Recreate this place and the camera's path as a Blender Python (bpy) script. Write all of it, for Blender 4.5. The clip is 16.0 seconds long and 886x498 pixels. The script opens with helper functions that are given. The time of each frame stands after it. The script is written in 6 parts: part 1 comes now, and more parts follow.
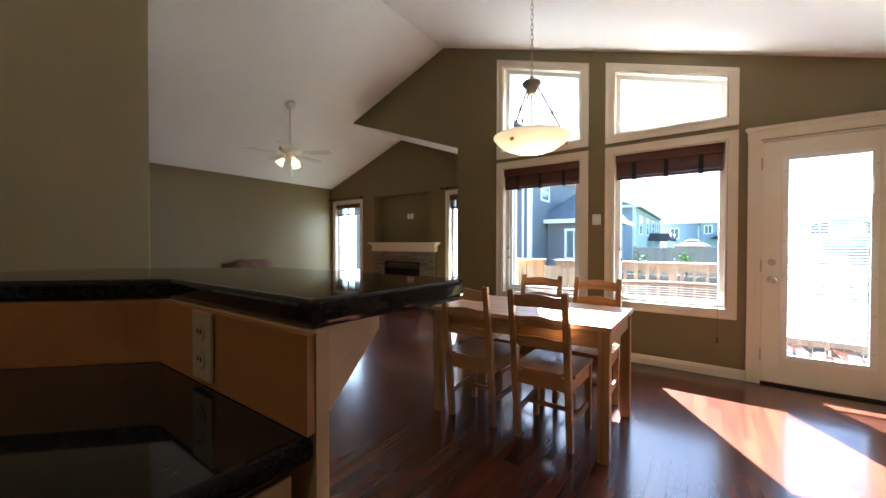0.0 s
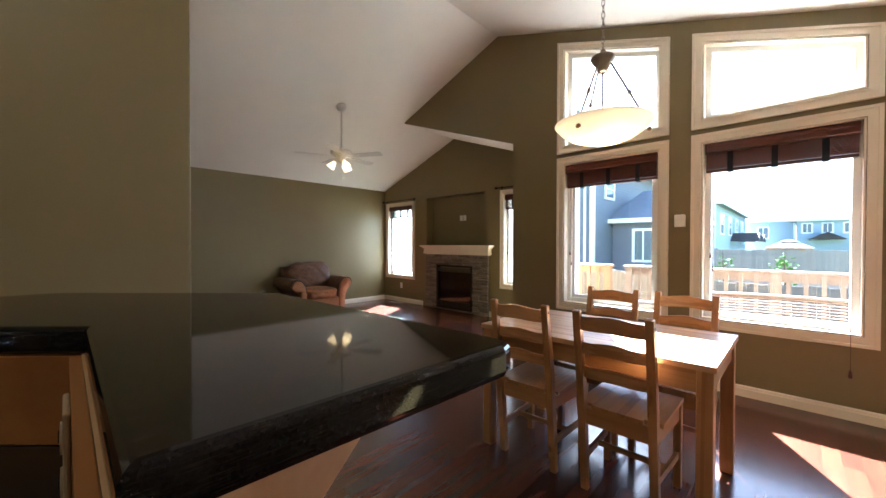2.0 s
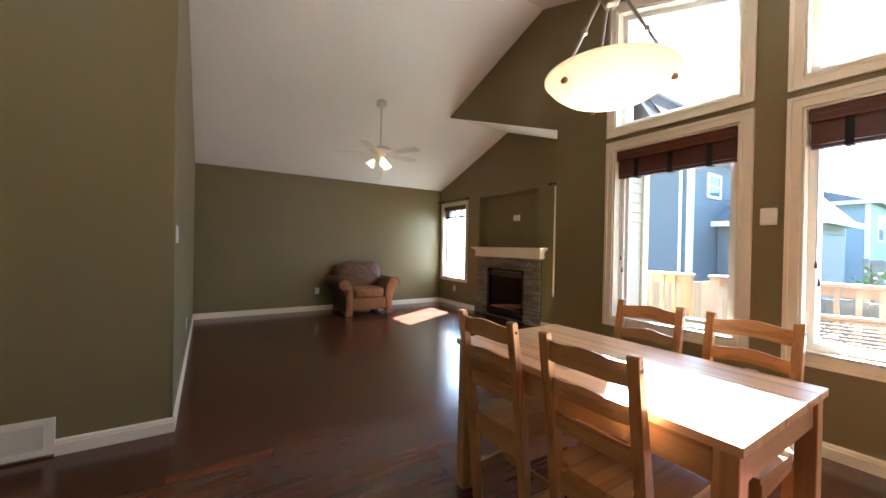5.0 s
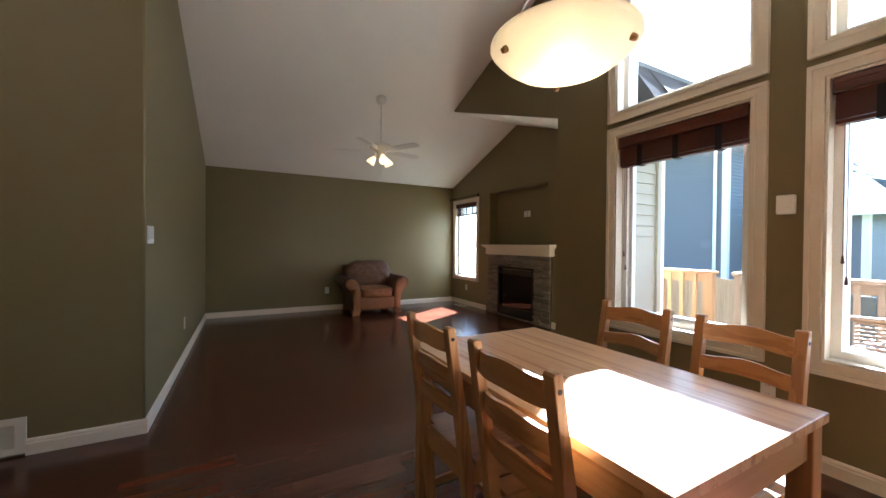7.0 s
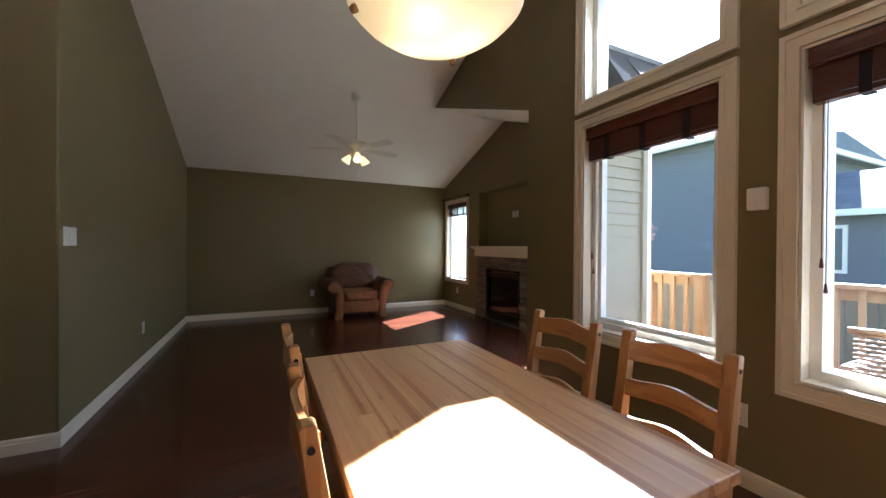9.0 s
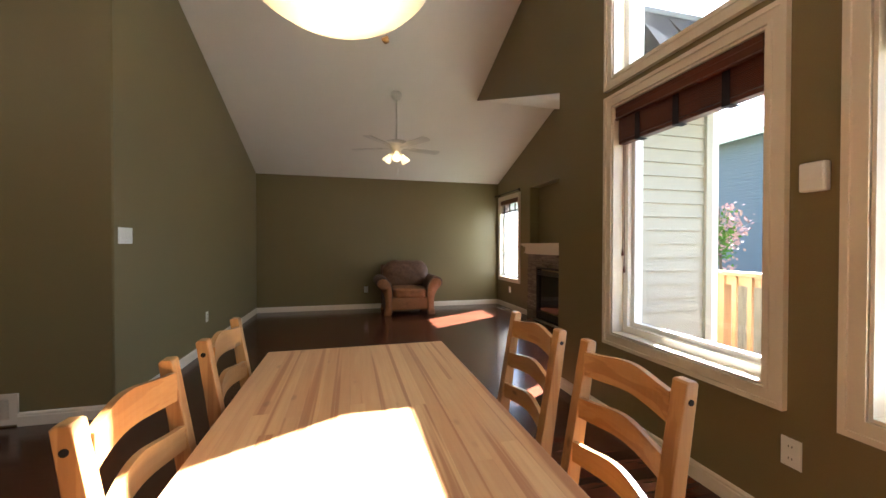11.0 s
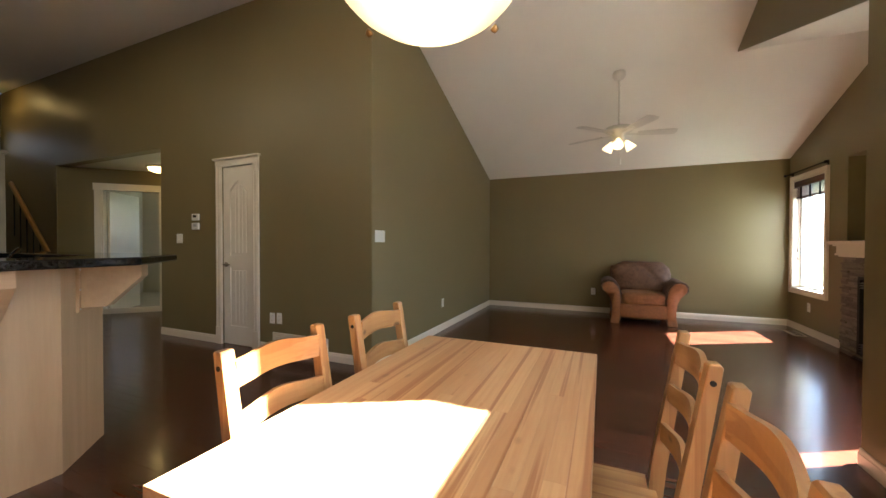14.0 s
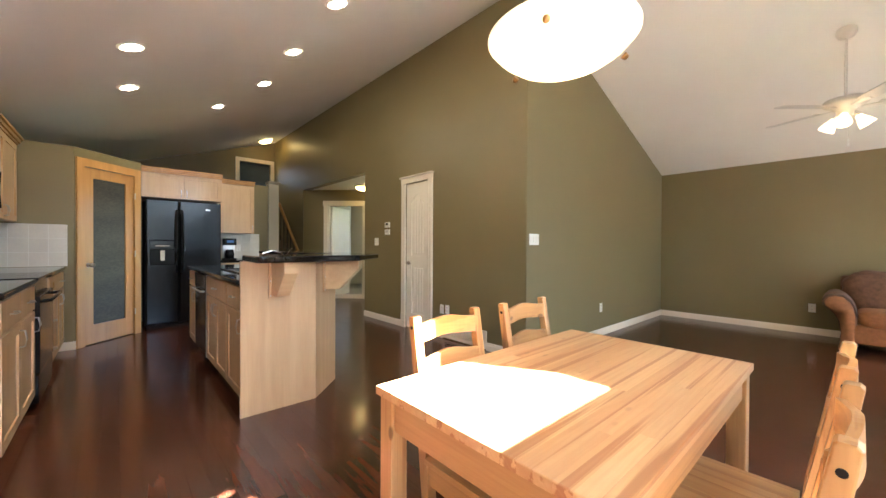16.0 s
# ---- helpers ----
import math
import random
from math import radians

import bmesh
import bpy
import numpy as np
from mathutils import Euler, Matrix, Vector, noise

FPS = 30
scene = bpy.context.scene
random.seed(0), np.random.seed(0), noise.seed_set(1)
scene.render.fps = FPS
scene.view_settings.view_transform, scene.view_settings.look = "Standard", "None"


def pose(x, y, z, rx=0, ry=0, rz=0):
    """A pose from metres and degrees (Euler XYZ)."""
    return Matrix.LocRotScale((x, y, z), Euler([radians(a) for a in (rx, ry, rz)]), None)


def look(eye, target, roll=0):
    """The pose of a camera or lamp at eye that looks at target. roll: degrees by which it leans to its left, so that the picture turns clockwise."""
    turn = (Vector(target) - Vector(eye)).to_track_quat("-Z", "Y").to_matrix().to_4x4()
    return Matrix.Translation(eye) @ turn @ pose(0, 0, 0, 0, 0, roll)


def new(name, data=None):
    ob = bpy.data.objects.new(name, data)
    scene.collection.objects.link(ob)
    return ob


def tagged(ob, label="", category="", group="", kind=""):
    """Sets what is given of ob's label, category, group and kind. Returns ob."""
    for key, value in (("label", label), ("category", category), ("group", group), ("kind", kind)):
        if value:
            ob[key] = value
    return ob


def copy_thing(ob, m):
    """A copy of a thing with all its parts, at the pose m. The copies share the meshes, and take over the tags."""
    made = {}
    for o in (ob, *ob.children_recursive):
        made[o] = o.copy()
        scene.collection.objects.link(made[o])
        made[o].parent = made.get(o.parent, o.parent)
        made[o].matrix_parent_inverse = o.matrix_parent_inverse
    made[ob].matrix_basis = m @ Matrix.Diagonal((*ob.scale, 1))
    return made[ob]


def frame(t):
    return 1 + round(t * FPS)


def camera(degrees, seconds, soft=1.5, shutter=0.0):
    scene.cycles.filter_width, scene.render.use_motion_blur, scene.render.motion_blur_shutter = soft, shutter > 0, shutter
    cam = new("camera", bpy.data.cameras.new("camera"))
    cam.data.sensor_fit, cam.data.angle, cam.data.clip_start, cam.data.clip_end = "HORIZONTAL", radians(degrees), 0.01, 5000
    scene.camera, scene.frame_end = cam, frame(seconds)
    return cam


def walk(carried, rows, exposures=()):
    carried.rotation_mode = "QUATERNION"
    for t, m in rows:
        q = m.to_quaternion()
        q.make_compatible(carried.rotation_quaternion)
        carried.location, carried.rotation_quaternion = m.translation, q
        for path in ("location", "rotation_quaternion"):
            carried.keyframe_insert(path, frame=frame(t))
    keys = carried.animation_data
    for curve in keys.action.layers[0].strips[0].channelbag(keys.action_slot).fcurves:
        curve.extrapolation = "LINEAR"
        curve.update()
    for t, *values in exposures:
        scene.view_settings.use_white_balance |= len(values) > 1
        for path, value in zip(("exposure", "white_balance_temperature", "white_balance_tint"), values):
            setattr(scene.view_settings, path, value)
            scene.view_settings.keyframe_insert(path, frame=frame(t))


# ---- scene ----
cam = camera(100.8, 16.0)
PATH = [
    (0, (-0.022, 0.076, 1.178), (-1.18, 1.706, 1.152), 0.1),
    (0.5, (-0.072, 0.146, 1.205), (-1.286, 1.734, 1.169), 0.1),
    (1, (-0.12, 0.243, 1.216), (-1.411, 1.771, 1.186), 0.3),
    (1.5, (-0.168, 0.297, 1.234), (-1.498, 1.79, 1.202), 0.1),
    (2, (-0.184, 0.354, 1.227), (-1.575, 1.79, 1.202), 0.1),
    (2.5, (-0.168, 0.436, 1.228), (-1.647, 1.782, 1.208), 0.3),
    (3, (-0.131, 0.525, 1.248), (-1.688, 1.78, 1.223), 0.4),
    (3.5, (-0.115, 0.618, 1.242), (-1.722, 1.809, 1.221), 0.4),
    (4, (-0.108, 0.798, 1.196), (-1.739, 1.956, 1.184), 1.0),
    (6.5, (-0.032, 1.353, 1.208), (-1.783, 2.32, 1.185), 0.4),
    (7, (-0.031, 1.461, 1.194), (-1.791, 2.41, 1.173), 0.5),
    (7.5, (-0.041, 1.573, 1.199), (-1.801, 2.522, 1.179), 0.3),
    (8, (-0.028, 1.716, 1.195), (-1.801, 2.64, 1.164), 0.3),
    (8.5, (-0.013, 1.856, 1.198), (-1.799, 2.754, 1.176), 0.4),
    (11, (0.049, 2.475, 1.183), (-1.889, 2.967, 1.161), 0.1),
    (11.5, (0.071, 2.54, 1.177), (-1.913, 2.794, 1.149), 0.2),
    (12, (0.065, 2.631, 1.18), (-1.934, 2.684, 1.149), 0.2),
    (12.5, (0.011, 2.709, 1.178), (-1.985, 2.595, 1.154), 0.1),
    (13, (-0.01, 2.747, 1.182), (-1.986, 2.441, 1.154), 0.4),
    (13.5, (-0.028, 2.815, 1.177), (-1.952, 2.269, 1.148), -0.0),
    (14, (-0.027, 2.899, 1.173), (-1.862, 2.103, 1.145), 0.1),
    (14.5, (-0.03, 2.927, 1.172), (-1.774, 1.949, 1.147), 0.3),
    (15, (0.016, 2.986, 1.157), (-1.634, 1.855, 1.133), 0.1),
    (15.5, (0.096, 3.055, 1.161), (-1.391, 1.717, 1.14), 0.2),
    (16, (0.191, 3.128, 1.172), (-1.142, 1.637, 1.156), 0.3),
]
EXPOSURES = [
    (0.0, 4.59, 5050, 10), (2.5, 5.09, 5150, 10), (3.5, 5.42, 5250, 10), (4.0, 5.31, 5200, 10), (7.0, 4.48, 5100, 10), (8.5, 3.96, 5050, 10), (11.0, 4.62, 5550, 10), (12.5, 4.77, 5700, 10), (14.0, 4.99, 5550, 10), (15.0, 5.28, 5400, 10), (15.5, 5.59, 5350, 10), (16.0, 5.98, 5400, 10),
]
walk(cam, [(t, look(eye, target, roll)) for t, eye, target, roll in PATH], EXPOSURES)
SKY = 0.035
SUN = 5.0
DAY = 0.60

# ---- light of the day ----
world = bpy.data.worlds.new("sky")
scene.world = world
world.use_nodes = True
wn = world.node_tree.nodes
sky = wn.new("ShaderNodeTexSky")
sky.sky_type, sky.sun_disc = "NISHITA", False
sky.sun_elevation, sky.sun_rotation = radians(41.9), radians(-29.0)
sky.air_density, sky.dust_density = 1.0, 1.5
wn["Background"].inputs["Strength"].default_value = SKY
world.node_tree.links.new(sky.outputs[0], wn["Background"].inputs["Color"])
sun = new("sun", bpy.data.lights.new("sun", "SUN"))
sun.data.energy, sun.data.angle, sun.data.color = SUN, radians(0.5), (1.0, 0.95, 0.86)
sun.matrix_world = look((-5.4, 9.75, 10.0), (0, 0, 0))

# daylight of the sky in the openings of the high windows, the patio door and the bay
for name, x, y, z, w, h, power in (("daylight_transom", -1.57, 4.36, 2.70, 0.80, 0.70, DAY * 0.8), ("daylight_transom", -0.32, 4.36, 2.54, 0.80, 0.40, DAY * 0.32), ("daylight_door", 0.775, 4.30, 1.07, 0.46, 1.60, DAY * 0.17),
                                   ("daylight_entry", -2.46, -7.03, 2.92, 0.66, 0.6, DAY * 0.05), ("daylight_bay", -6.32, 5.92, 1.25, 0.85, 1.4, DAY * 2.0), ("daylight_bay", -3.26, 5.92, 1.25, 0.85, 1.4, DAY * 0.9)):
    lamp = new(name, bpy.data.lights.new(name, "AREA"))
    lamp.data.shape, lamp.data.size, lamp.data.size_y = "RECTANGLE", w, h
    lamp.data.energy, lamp.data.color = power, (0.93, 0.97, 1.0)
    lamp.matrix_world = look((x, y, z), (x, y - 1.0, z - 0.75)) if y > 0 else look((x, y, z), (x, y + 1.0, z - 0.6))

# ---- materials ----
def material(name, color, rough=0.6, metal=0.0, vary=0.08, scale=6.0, fine=60.0, bump=0.0, coat=0.0, random_tint=0.0, specular=0.5,
             stretch=(1, 1, 1), emission=None, strength=0.0):
    """A principled surface with a broad and a fine variation of its colour, and a fine relief."""
    m = bpy.data.materials.new(name)
    m.use_nodes = True
    t = m.node_tree
    n, ln = t.nodes, t.links
    p = n["Principled BSDF"]
    p.inputs["Roughness"].default_value = rough
    p.inputs["Metallic"].default_value = metal
    p.inputs["Specular IOR Level"].default_value = specular
    p.inputs["Coat Weight"].default_value = coat
    p.inputs["Coat Roughness"].default_value = 0.08
    tc, mp = n.new("ShaderNodeTexCoord"), n.new("ShaderNodeMapping")
    mp.inputs["Scale"].default_value = stretch
    ln.new(tc.outputs["Object"], mp.inputs["Vector"])
    broad, grain = n.new("ShaderNodeTexNoise"), n.new("ShaderNodeTexNoise")
    broad.inputs["Scale"].default_value, broad.inputs["Detail"].default_value = scale, 4
    grain.inputs["Scale"].default_value, grain.inputs["Detail"].default_value = fine, 5
    for x in (broad, grain):
        ln.new(mp.outputs[0], x.inputs["Vector"])
    both = n.new("ShaderNodeMath")
    both.operation = "ADD"
    ln.new(broad.outputs["Fac"], both.inputs[0])
    ln.new(grain.outputs["Fac"], both.inputs[1])
    total = both
    if random_tint:
        info, mul, plus = n.new("ShaderNodeObjectInfo"), n.new("ShaderNodeMath"), n.new("ShaderNodeMath")
        mul.operation, plus.operation = "MULTIPLY_ADD", "ADD"
        ln.new(info.outputs["Random"], mul.inputs[0])
        mul.inputs[1].default_value, mul.inputs[2].default_value = random_tint, -random_tint / 2
        ln.new(both.outputs[0], plus.inputs[0])
        ln.new(mul.outputs[0], plus.inputs[1])
        total = plus
    ramp = n.new("ShaderNodeMapRange")
    ramp.inputs["From Min"].default_value, ramp.inputs["From Max"].default_value = 0.6, 1.4
    ramp.inputs["To Min"].default_value, ramp.inputs["To Max"].default_value = 1 - vary, 1 + vary
    ramp.clamp = False
    ln.new(total.outputs[0], ramp.inputs["Value"])
    tint = n.new("ShaderNodeMix")
    tint.data_type, tint.blend_type = "RGBA", "MULTIPLY"
    tint.inputs[0].default_value = 1.0
    tint.inputs[6].default_value = (*color, 1)
    ln.new(ramp.outputs[0], tint.inputs[7])
    ln.new(tint.outputs[2], p.inputs["Base Color"])
    if bump:
        b = n.new("ShaderNodeBump")
        b.inputs["Strength"].default_value, b.inputs["Distance"].default_value = bump, 0.002
        ln.new(grain.outputs["Fac"], b.inputs["Height"])
        ln.new(b.outputs[0], p.inputs["Normal"])
    if emission:
        p.inputs["Emission Color"].default_value = (*emission, 1)
        p.inputs["Emission Strength"].default_value = strength
    return m


def wood(name, dark, light, axis="X", rough=0.4, coat=0.0, scale=1.0, spread=0.5, islands=False, streak=0.0, knots=0.0):
    """Wood with long grain along one axis and a tint of its own for every piece."""
    m = bpy.data.materials.new(name)
    m.use_nodes = True
    t = m.node_tree
    n, ln = t.nodes, t.links
    p = n["Principled BSDF"]
    p.inputs["Roughness"].default_value, p.inputs["Coat Weight"].default_value = rough, coat
    p.inputs["Coat Roughness"].default_value = 0.12
    tc, mp = n.new("ShaderNodeTexCoord"), n.new("ShaderNodeMapping")
    info = n.new("ShaderNodeNewGeometry" if islands else "ShaderNodeObjectInfo")
    chance = info.outputs["Random Per Island" if islands else "Random"]
    long, across = 1.6 * scale, 22 * scale
    mp.inputs["Scale"].default_value = [long if a == axis else across for a in "XYZ"]
    shift = n.new("ShaderNodeVectorMath")
    shift.operation = "MULTIPLY_ADD"
    shift.inputs[1].default_value = (1, 1, 1)
    wide = n.new("ShaderNodeMath")
    wide.operation = "MULTIPLY"
    wide.inputs[1].default_value = 37.0
    ln.new(chance, wide.inputs[0])
    ln.new(tc.outputs["Object"], shift.inputs[0])
    ln.new(wide.outputs[0], shift.inputs[2])
    ln.new(shift.outputs[0], mp.inputs["Vector"])
    g1, g2 = n.new("ShaderNodeTexNoise"), n.new("ShaderNodeTexNoise")
    g1.inputs["Scale"].default_value, g1.inputs["Detail"].default_value, g1.inputs["Distortion"].default_value = 1.0, 6, 0.6
    g2.inputs["Scale"].default_value, g2.inputs["Detail"].default_value = 6.0, 4
    for g in (g1, g2):
        ln.new(mp.outputs[0], g.inputs["Vector"])
    mixg = n.new("ShaderNodeMath")
    mixg.operation = "MULTIPLY_ADD"
    mixg.inputs[1].default_value = 0.35
    ln.new(g2.outputs["Fac"], mixg.inputs[0])
    ln.new(g1.outputs["Fac"], mixg.inputs[2])
    tone = n.new("ShaderNodeMath")
    tone.operation = "MULTIPLY_ADD"
    tone.inputs[1].default_value = spread
    ln.new(chance, tone.inputs[0])
    ln.new(mixg.outputs[0], tone.inputs[2])
    ramp = n.new("ShaderNodeMapRange")
    ramp.inputs["From Min"].default_value, ramp.inputs["From Max"].default_value = 0.4, 0.95 + spread
    ln.new(tone.outputs[0], ramp.inputs["Value"])
    mix = n.new("ShaderNodeMix")
    mix.data_type = "RGBA"
    mix.inputs[6].default_value, mix.inputs[7].default_value = (*dark, 1), (*light, 1)
    ln.new(ramp.outputs[0], mix.inputs[0])
    colour = mix.outputs[2]

    def darker(colour, mask, low, high, amount, tone):
        """Lays a darker tone over the wood where the mask lies between low and high."""
        rng, dk = n.new("ShaderNodeMapRange"), n.new("ShaderNodeMix")
        rng.inputs["From Min"].default_value, rng.inputs["From Max"].default_value = low, high
        rng.inputs["To Max"].default_value = amount
        ln.new(mask, rng.inputs["Value"])
        dk.data_type = "RGBA"
        ln.new(rng.outputs[0], dk.inputs[0])
        ln.new(colour, dk.inputs[6])
        dk.inputs[7].default_value = (*tone, 1)
        return dk.outputs[2]

    if streak:
        band, bmap = n.new("ShaderNodeTexNoise"), n.new("ShaderNodeMapping")
        bmap.inputs["Scale"].default_value = [0.38 if a == axis else 30 for a in "XYZ"]
        band.inputs["Scale"].default_value, band.inputs["Detail"].default_value, band.inputs["Distortion"].default_value = 1.0, 3, 0.25
        ln.new(shift.outputs[0], bmap.inputs["Vector"])
        ln.new(bmap.outputs[0], band.inputs["Vector"])
        colour = darker(colour, band.outputs["Fac"], 0.565, 0.61, streak, [dark[0] * 0.74, dark[1] * 0.60, dark[2] * 0.50])
        rings, rmap = n.new("ShaderNodeTexWave"), n.new("ShaderNodeMapping")
        rmap.inputs["Scale"].default_value = [0.9 if a == axis else 9 for a in "XYZ"]
        rings.wave_type, rings.inputs["Scale"].default_value, rings.inputs["Distortion"].default_value, rings.inputs["Detail"].default_value = "RINGS", 2.6, 4.0, 2
        ln.new(shift.outputs[0], rmap.inputs["Vector"])
        ln.new(rmap.outputs[0], rings.inputs["Vector"])
        colour = darker(colour, rings.outputs["Fac"], 0.55, 1.0, 0.28 * streak, [c * 1.1 for c in dark])
    if knots:
        cell, kmap = n.new("ShaderNodeTexVoronoi"), n.new("ShaderNodeMapping")
        kmap.inputs["Scale"].default_value = [4.2 if a == axis else 8.5 for a in "XYZ"]
        cell.inputs["Scale"].default_value = 1.0
        ln.new(shift.outputs[0], kmap.inputs["Vector"])
        ln.new(kmap.outputs[0], cell.inputs["Vector"])
        colour = darker(colour, cell.outputs["Distance"], 0.11, 0.06, knots, [c * 0.35 for c in dark])
    ln.new(colour, p.inputs["Base Color"])
    b = n.new("ShaderNodeBump")
    b.inputs["Strength"].default_value, b.inputs["Distance"].default_value = 0.12, 0.0015
    ln.new(g1.outputs["Fac"], b.inputs["Height"])
    ln.new(b.outputs[0], p.inputs["Normal"])
    return m


def clear_glass(name, tint=(1, 1, 1), rough=0.0):
    """Thin clear glass: light passes straight through, with a mirror sheen that grows towards grazing views."""
    m = bpy.data.materials.new(name)
    m.use_nodes = True
    n, ln = m.node_tree.nodes, m.node_tree.links
    n.remove(n["Principled BSDF"])
    tr, gl, mx = n.new("ShaderNodeBsdfTransparent"), n.new("ShaderNodeBsdfGlossy"), n.new("ShaderNodeMixShader")
    lw, pw, sc = n.new("ShaderNodeLayerWeight"), n.new("ShaderNodeMath"), n.new("ShaderNodeMath")
    tr.inputs[0].default_value = (*tint, 1)
    gl.inputs["Roughness"].default_value = rough
    lw.inputs["Blend"].default_value = 0.5
    pw.operation, pw.inputs[1].default_value = "POWER", 4.0
    sc.operation, sc.inputs[1].default_value, sc.inputs[2].default_value = "MULTIPLY_ADD", 0.5, 0.03
    ln.new(lw.outputs["Facing"], pw.inputs[0])
    ln.new(pw.outputs[0], sc.inputs[0])
    ln.new(sc.outputs[0], mx.inputs[0])
    ln.new(tr.outputs[0], mx.inputs[1])
    ln.new(gl.outputs[0], mx.inputs[2])
    ln.new(mx.outputs[0], n["Material Output"].inputs["Surface"])
    return m


def glow(name, color, strength):
    return material(name, (0.9, 0.88, 0.82), 0.4, vary=0.02, emission=color, strength=strength)


WALL = material("olive_paint", (0.197, 0.155, 0.066), 0.42, vary=0.05, scale=1.5, fine=160, bump=0.25, specular=0.4)
CEIL = material("ceiling_paint", (0.76, 0.71, 0.63), 0.9, vary=0.03, scale=2, fine=140, bump=0.35)
TRIM = material("cream_trim_paint", (0.74, 0.66, 0.52), 0.35, vary=0.03, scale=4, fine=90, bump=0.05)
VINYL = material("white_vinyl", (0.82, 0.80, 0.74), 0.35, vary=0.02)
DOORW = material("white_door_paint", (0.78, 0.71, 0.58), 0.35, vary=0.03, bump=0.06)
GLASS = clear_glass("window_glass", (0.96, 0.98, 0.97))
GRANITE = material("black_granite", (0.009, 0.009, 0.008), 0.045, vary=0.85, scale=60, fine=320, specular=0.3)
gn, gl = GRANITE.node_tree.nodes, GRANITE.node_tree.links
fleck, lift, flecked = gn.new("ShaderNodeTexNoise"), gn.new("ShaderNodeMapRange"), gn.new("ShaderNodeMix")
fleck.inputs["Scale"].default_value, fleck.inputs["Detail"].default_value = 95.0, 2
lift.inputs["From Min"].default_value, lift.inputs["From Max"].default_value = 0.60, 0.72
flecked.data_type = "RGBA"
gl.new(fleck.outputs["Fac"], lift.inputs["Value"])
gl.new(lift.outputs[0], flecked.inputs[0])
gl.new(gn["Principled BSDF"].inputs["Base Color"].links[0].from_socket, flecked.inputs[6])
flecked.inputs[7].default_value = (0.045, 0.034, 0.020, 1)
gl.new(flecked.outputs[2], gn["Principled BSDF"].inputs["Base Color"])
MAPLE = wood("maple_veneer", (0.46, 0.285, 0.130), (0.63, 0.42, 0.220), "Z", 0.38, 0.15, 0.6, 0.25)
MAPLE_X = wood("maple_veneer_level", (0.46, 0.285, 0.130), (0.63, 0.42, 0.220), "X", 0.38, 0.15, 0.6, 0.25)
HONEY = wood("honey_maple", (0.42, 0.19, 0.042), (0.60, 0.31, 0.082), "Z", 0.35, 0.2, 0.6, 0.2)
# maple in a deeper honey tone: the riser's shade is in the colour
RISER = wood("shaded_maple_riser", (0.27, 0.105, 0.024), (0.38, 0.165, 0.042), "X", 0.38, 0.15, 0.6, 0.2)
PINE = wood("oiled_pine_upright", (0.29, 0.130, 0.036), (0.51, 0.285, 0.102), "Z", 0.36, 0.25, 1.0, 0.35, streak=0.5, knots=0.8)
PINE_X = wood("oiled_pine_level", (0.29, 0.130, 0.036), (0.51, 0.285, 0.102), "X", 0.36, 0.25, 1.0, 0.35, streak=0.5, knots=0.8)
PINE_Y = wood("oiled_pine_deep", (0.29, 0.130, 0.036), (0.51, 0.285, 0.102), "Y", 0.36, 0.25, 1.0, 0.35, streak=0.5, knots=0.8)
TABLETOP = wood("butcher_block", (0.43, 0.215, 0.085), (0.64, 0.405, 0.19), "X", 0.36, 0.15, 1.4, 0.55, streak=0.85, knots=0.4)
FLOORW = wood("dark_cherry_floorboard", (0.032, 0.0090, 0.0048), (0.125, 0.037, 0.0165), "Y", 0.23, 0.30, 0.8, 0.40)
FLOORI = wood("dark_cherry_floorboards", (0.032, 0.0090, 0.0048), (0.125, 0.037, 0.0165), "Y", 0.23, 0.30, 0.8, 0.40, islands=True)
for boards in (FLOORW, FLOORI):
    boards.node_tree.nodes["Principled BSDF"].inputs["Specular IOR Level"].default_value = 0.42
GAP = material("floor_joint", (0.030, 0.009, 0.005), 0.7)
BLINDW = wood("mahogany_blind", (0.055, 0.013, 0.006), (0.13, 0.035, 0.014), "X", 0.35, 0.2, 1.0, 0.3)
BLACKCLOTH = material("black_tape", (0.012, 0.012, 0.016), 0.8)
BLACK = material("black_enamel", (0.010, 0.010, 0.011), 0.16, vary=0.2, specular=0.2)
LOUVRE = material("satin_black_louvre", (0.035, 0.033, 0.030), 0.30, 0.6, vary=0.1)
FRIDGE = material("black_textured_enamel", (0.005, 0.005, 0.0055), 0.17, vary=0.3, scale=9, fine=45, bump=0.7, specular=0.30)
MATTBLACK = material("matt_black_metal", (0.008, 0.0075, 0.007), 0.5, 0.0, specular=0.2)
STEEL = material("brushed_steel", (0.55, 0.54, 0.52), 0.28, 1.0, vary=0.06, stretch=(1, 1, 30))
CHROME = material("chrome", (0.75, 0.75, 0.75), 0.08, 1.0, vary=0.02)
PEWTER = material("aged_pewter", (0.33, 0.27, 0.205), 0.36, 1.0, vary=0.12)
NICKEL = material("satin_nickel", (0.55, 0.47, 0.38), 0.42, 1.0, vary=0.06)
BRONZE = material("aged_brass", (0.30, 0.18, 0.07), 0.35, 1.0)
PLASTIC = material("white_plastic", (0.78, 0.76, 0.70), 0.35, vary=0.02)
ALMOND = material("almond_plastic", (0.40, 0.30, 0.19), 0.4, vary=0.03)
ALAB = glow("lit_alabaster_glass", (1.0, 0.72, 0.36), 0.085)
an, al = ALAB.node_tree.nodes, ALAB.node_tree.links
cloud, lift = an.new("ShaderNodeTexNoise"), an.new("ShaderNodeMapRange")
cloud.inputs["Scale"].default_value, cloud.inputs["Detail"].default_value, cloud.inputs["Distortion"].default_value = 4.5, 2, 1.0
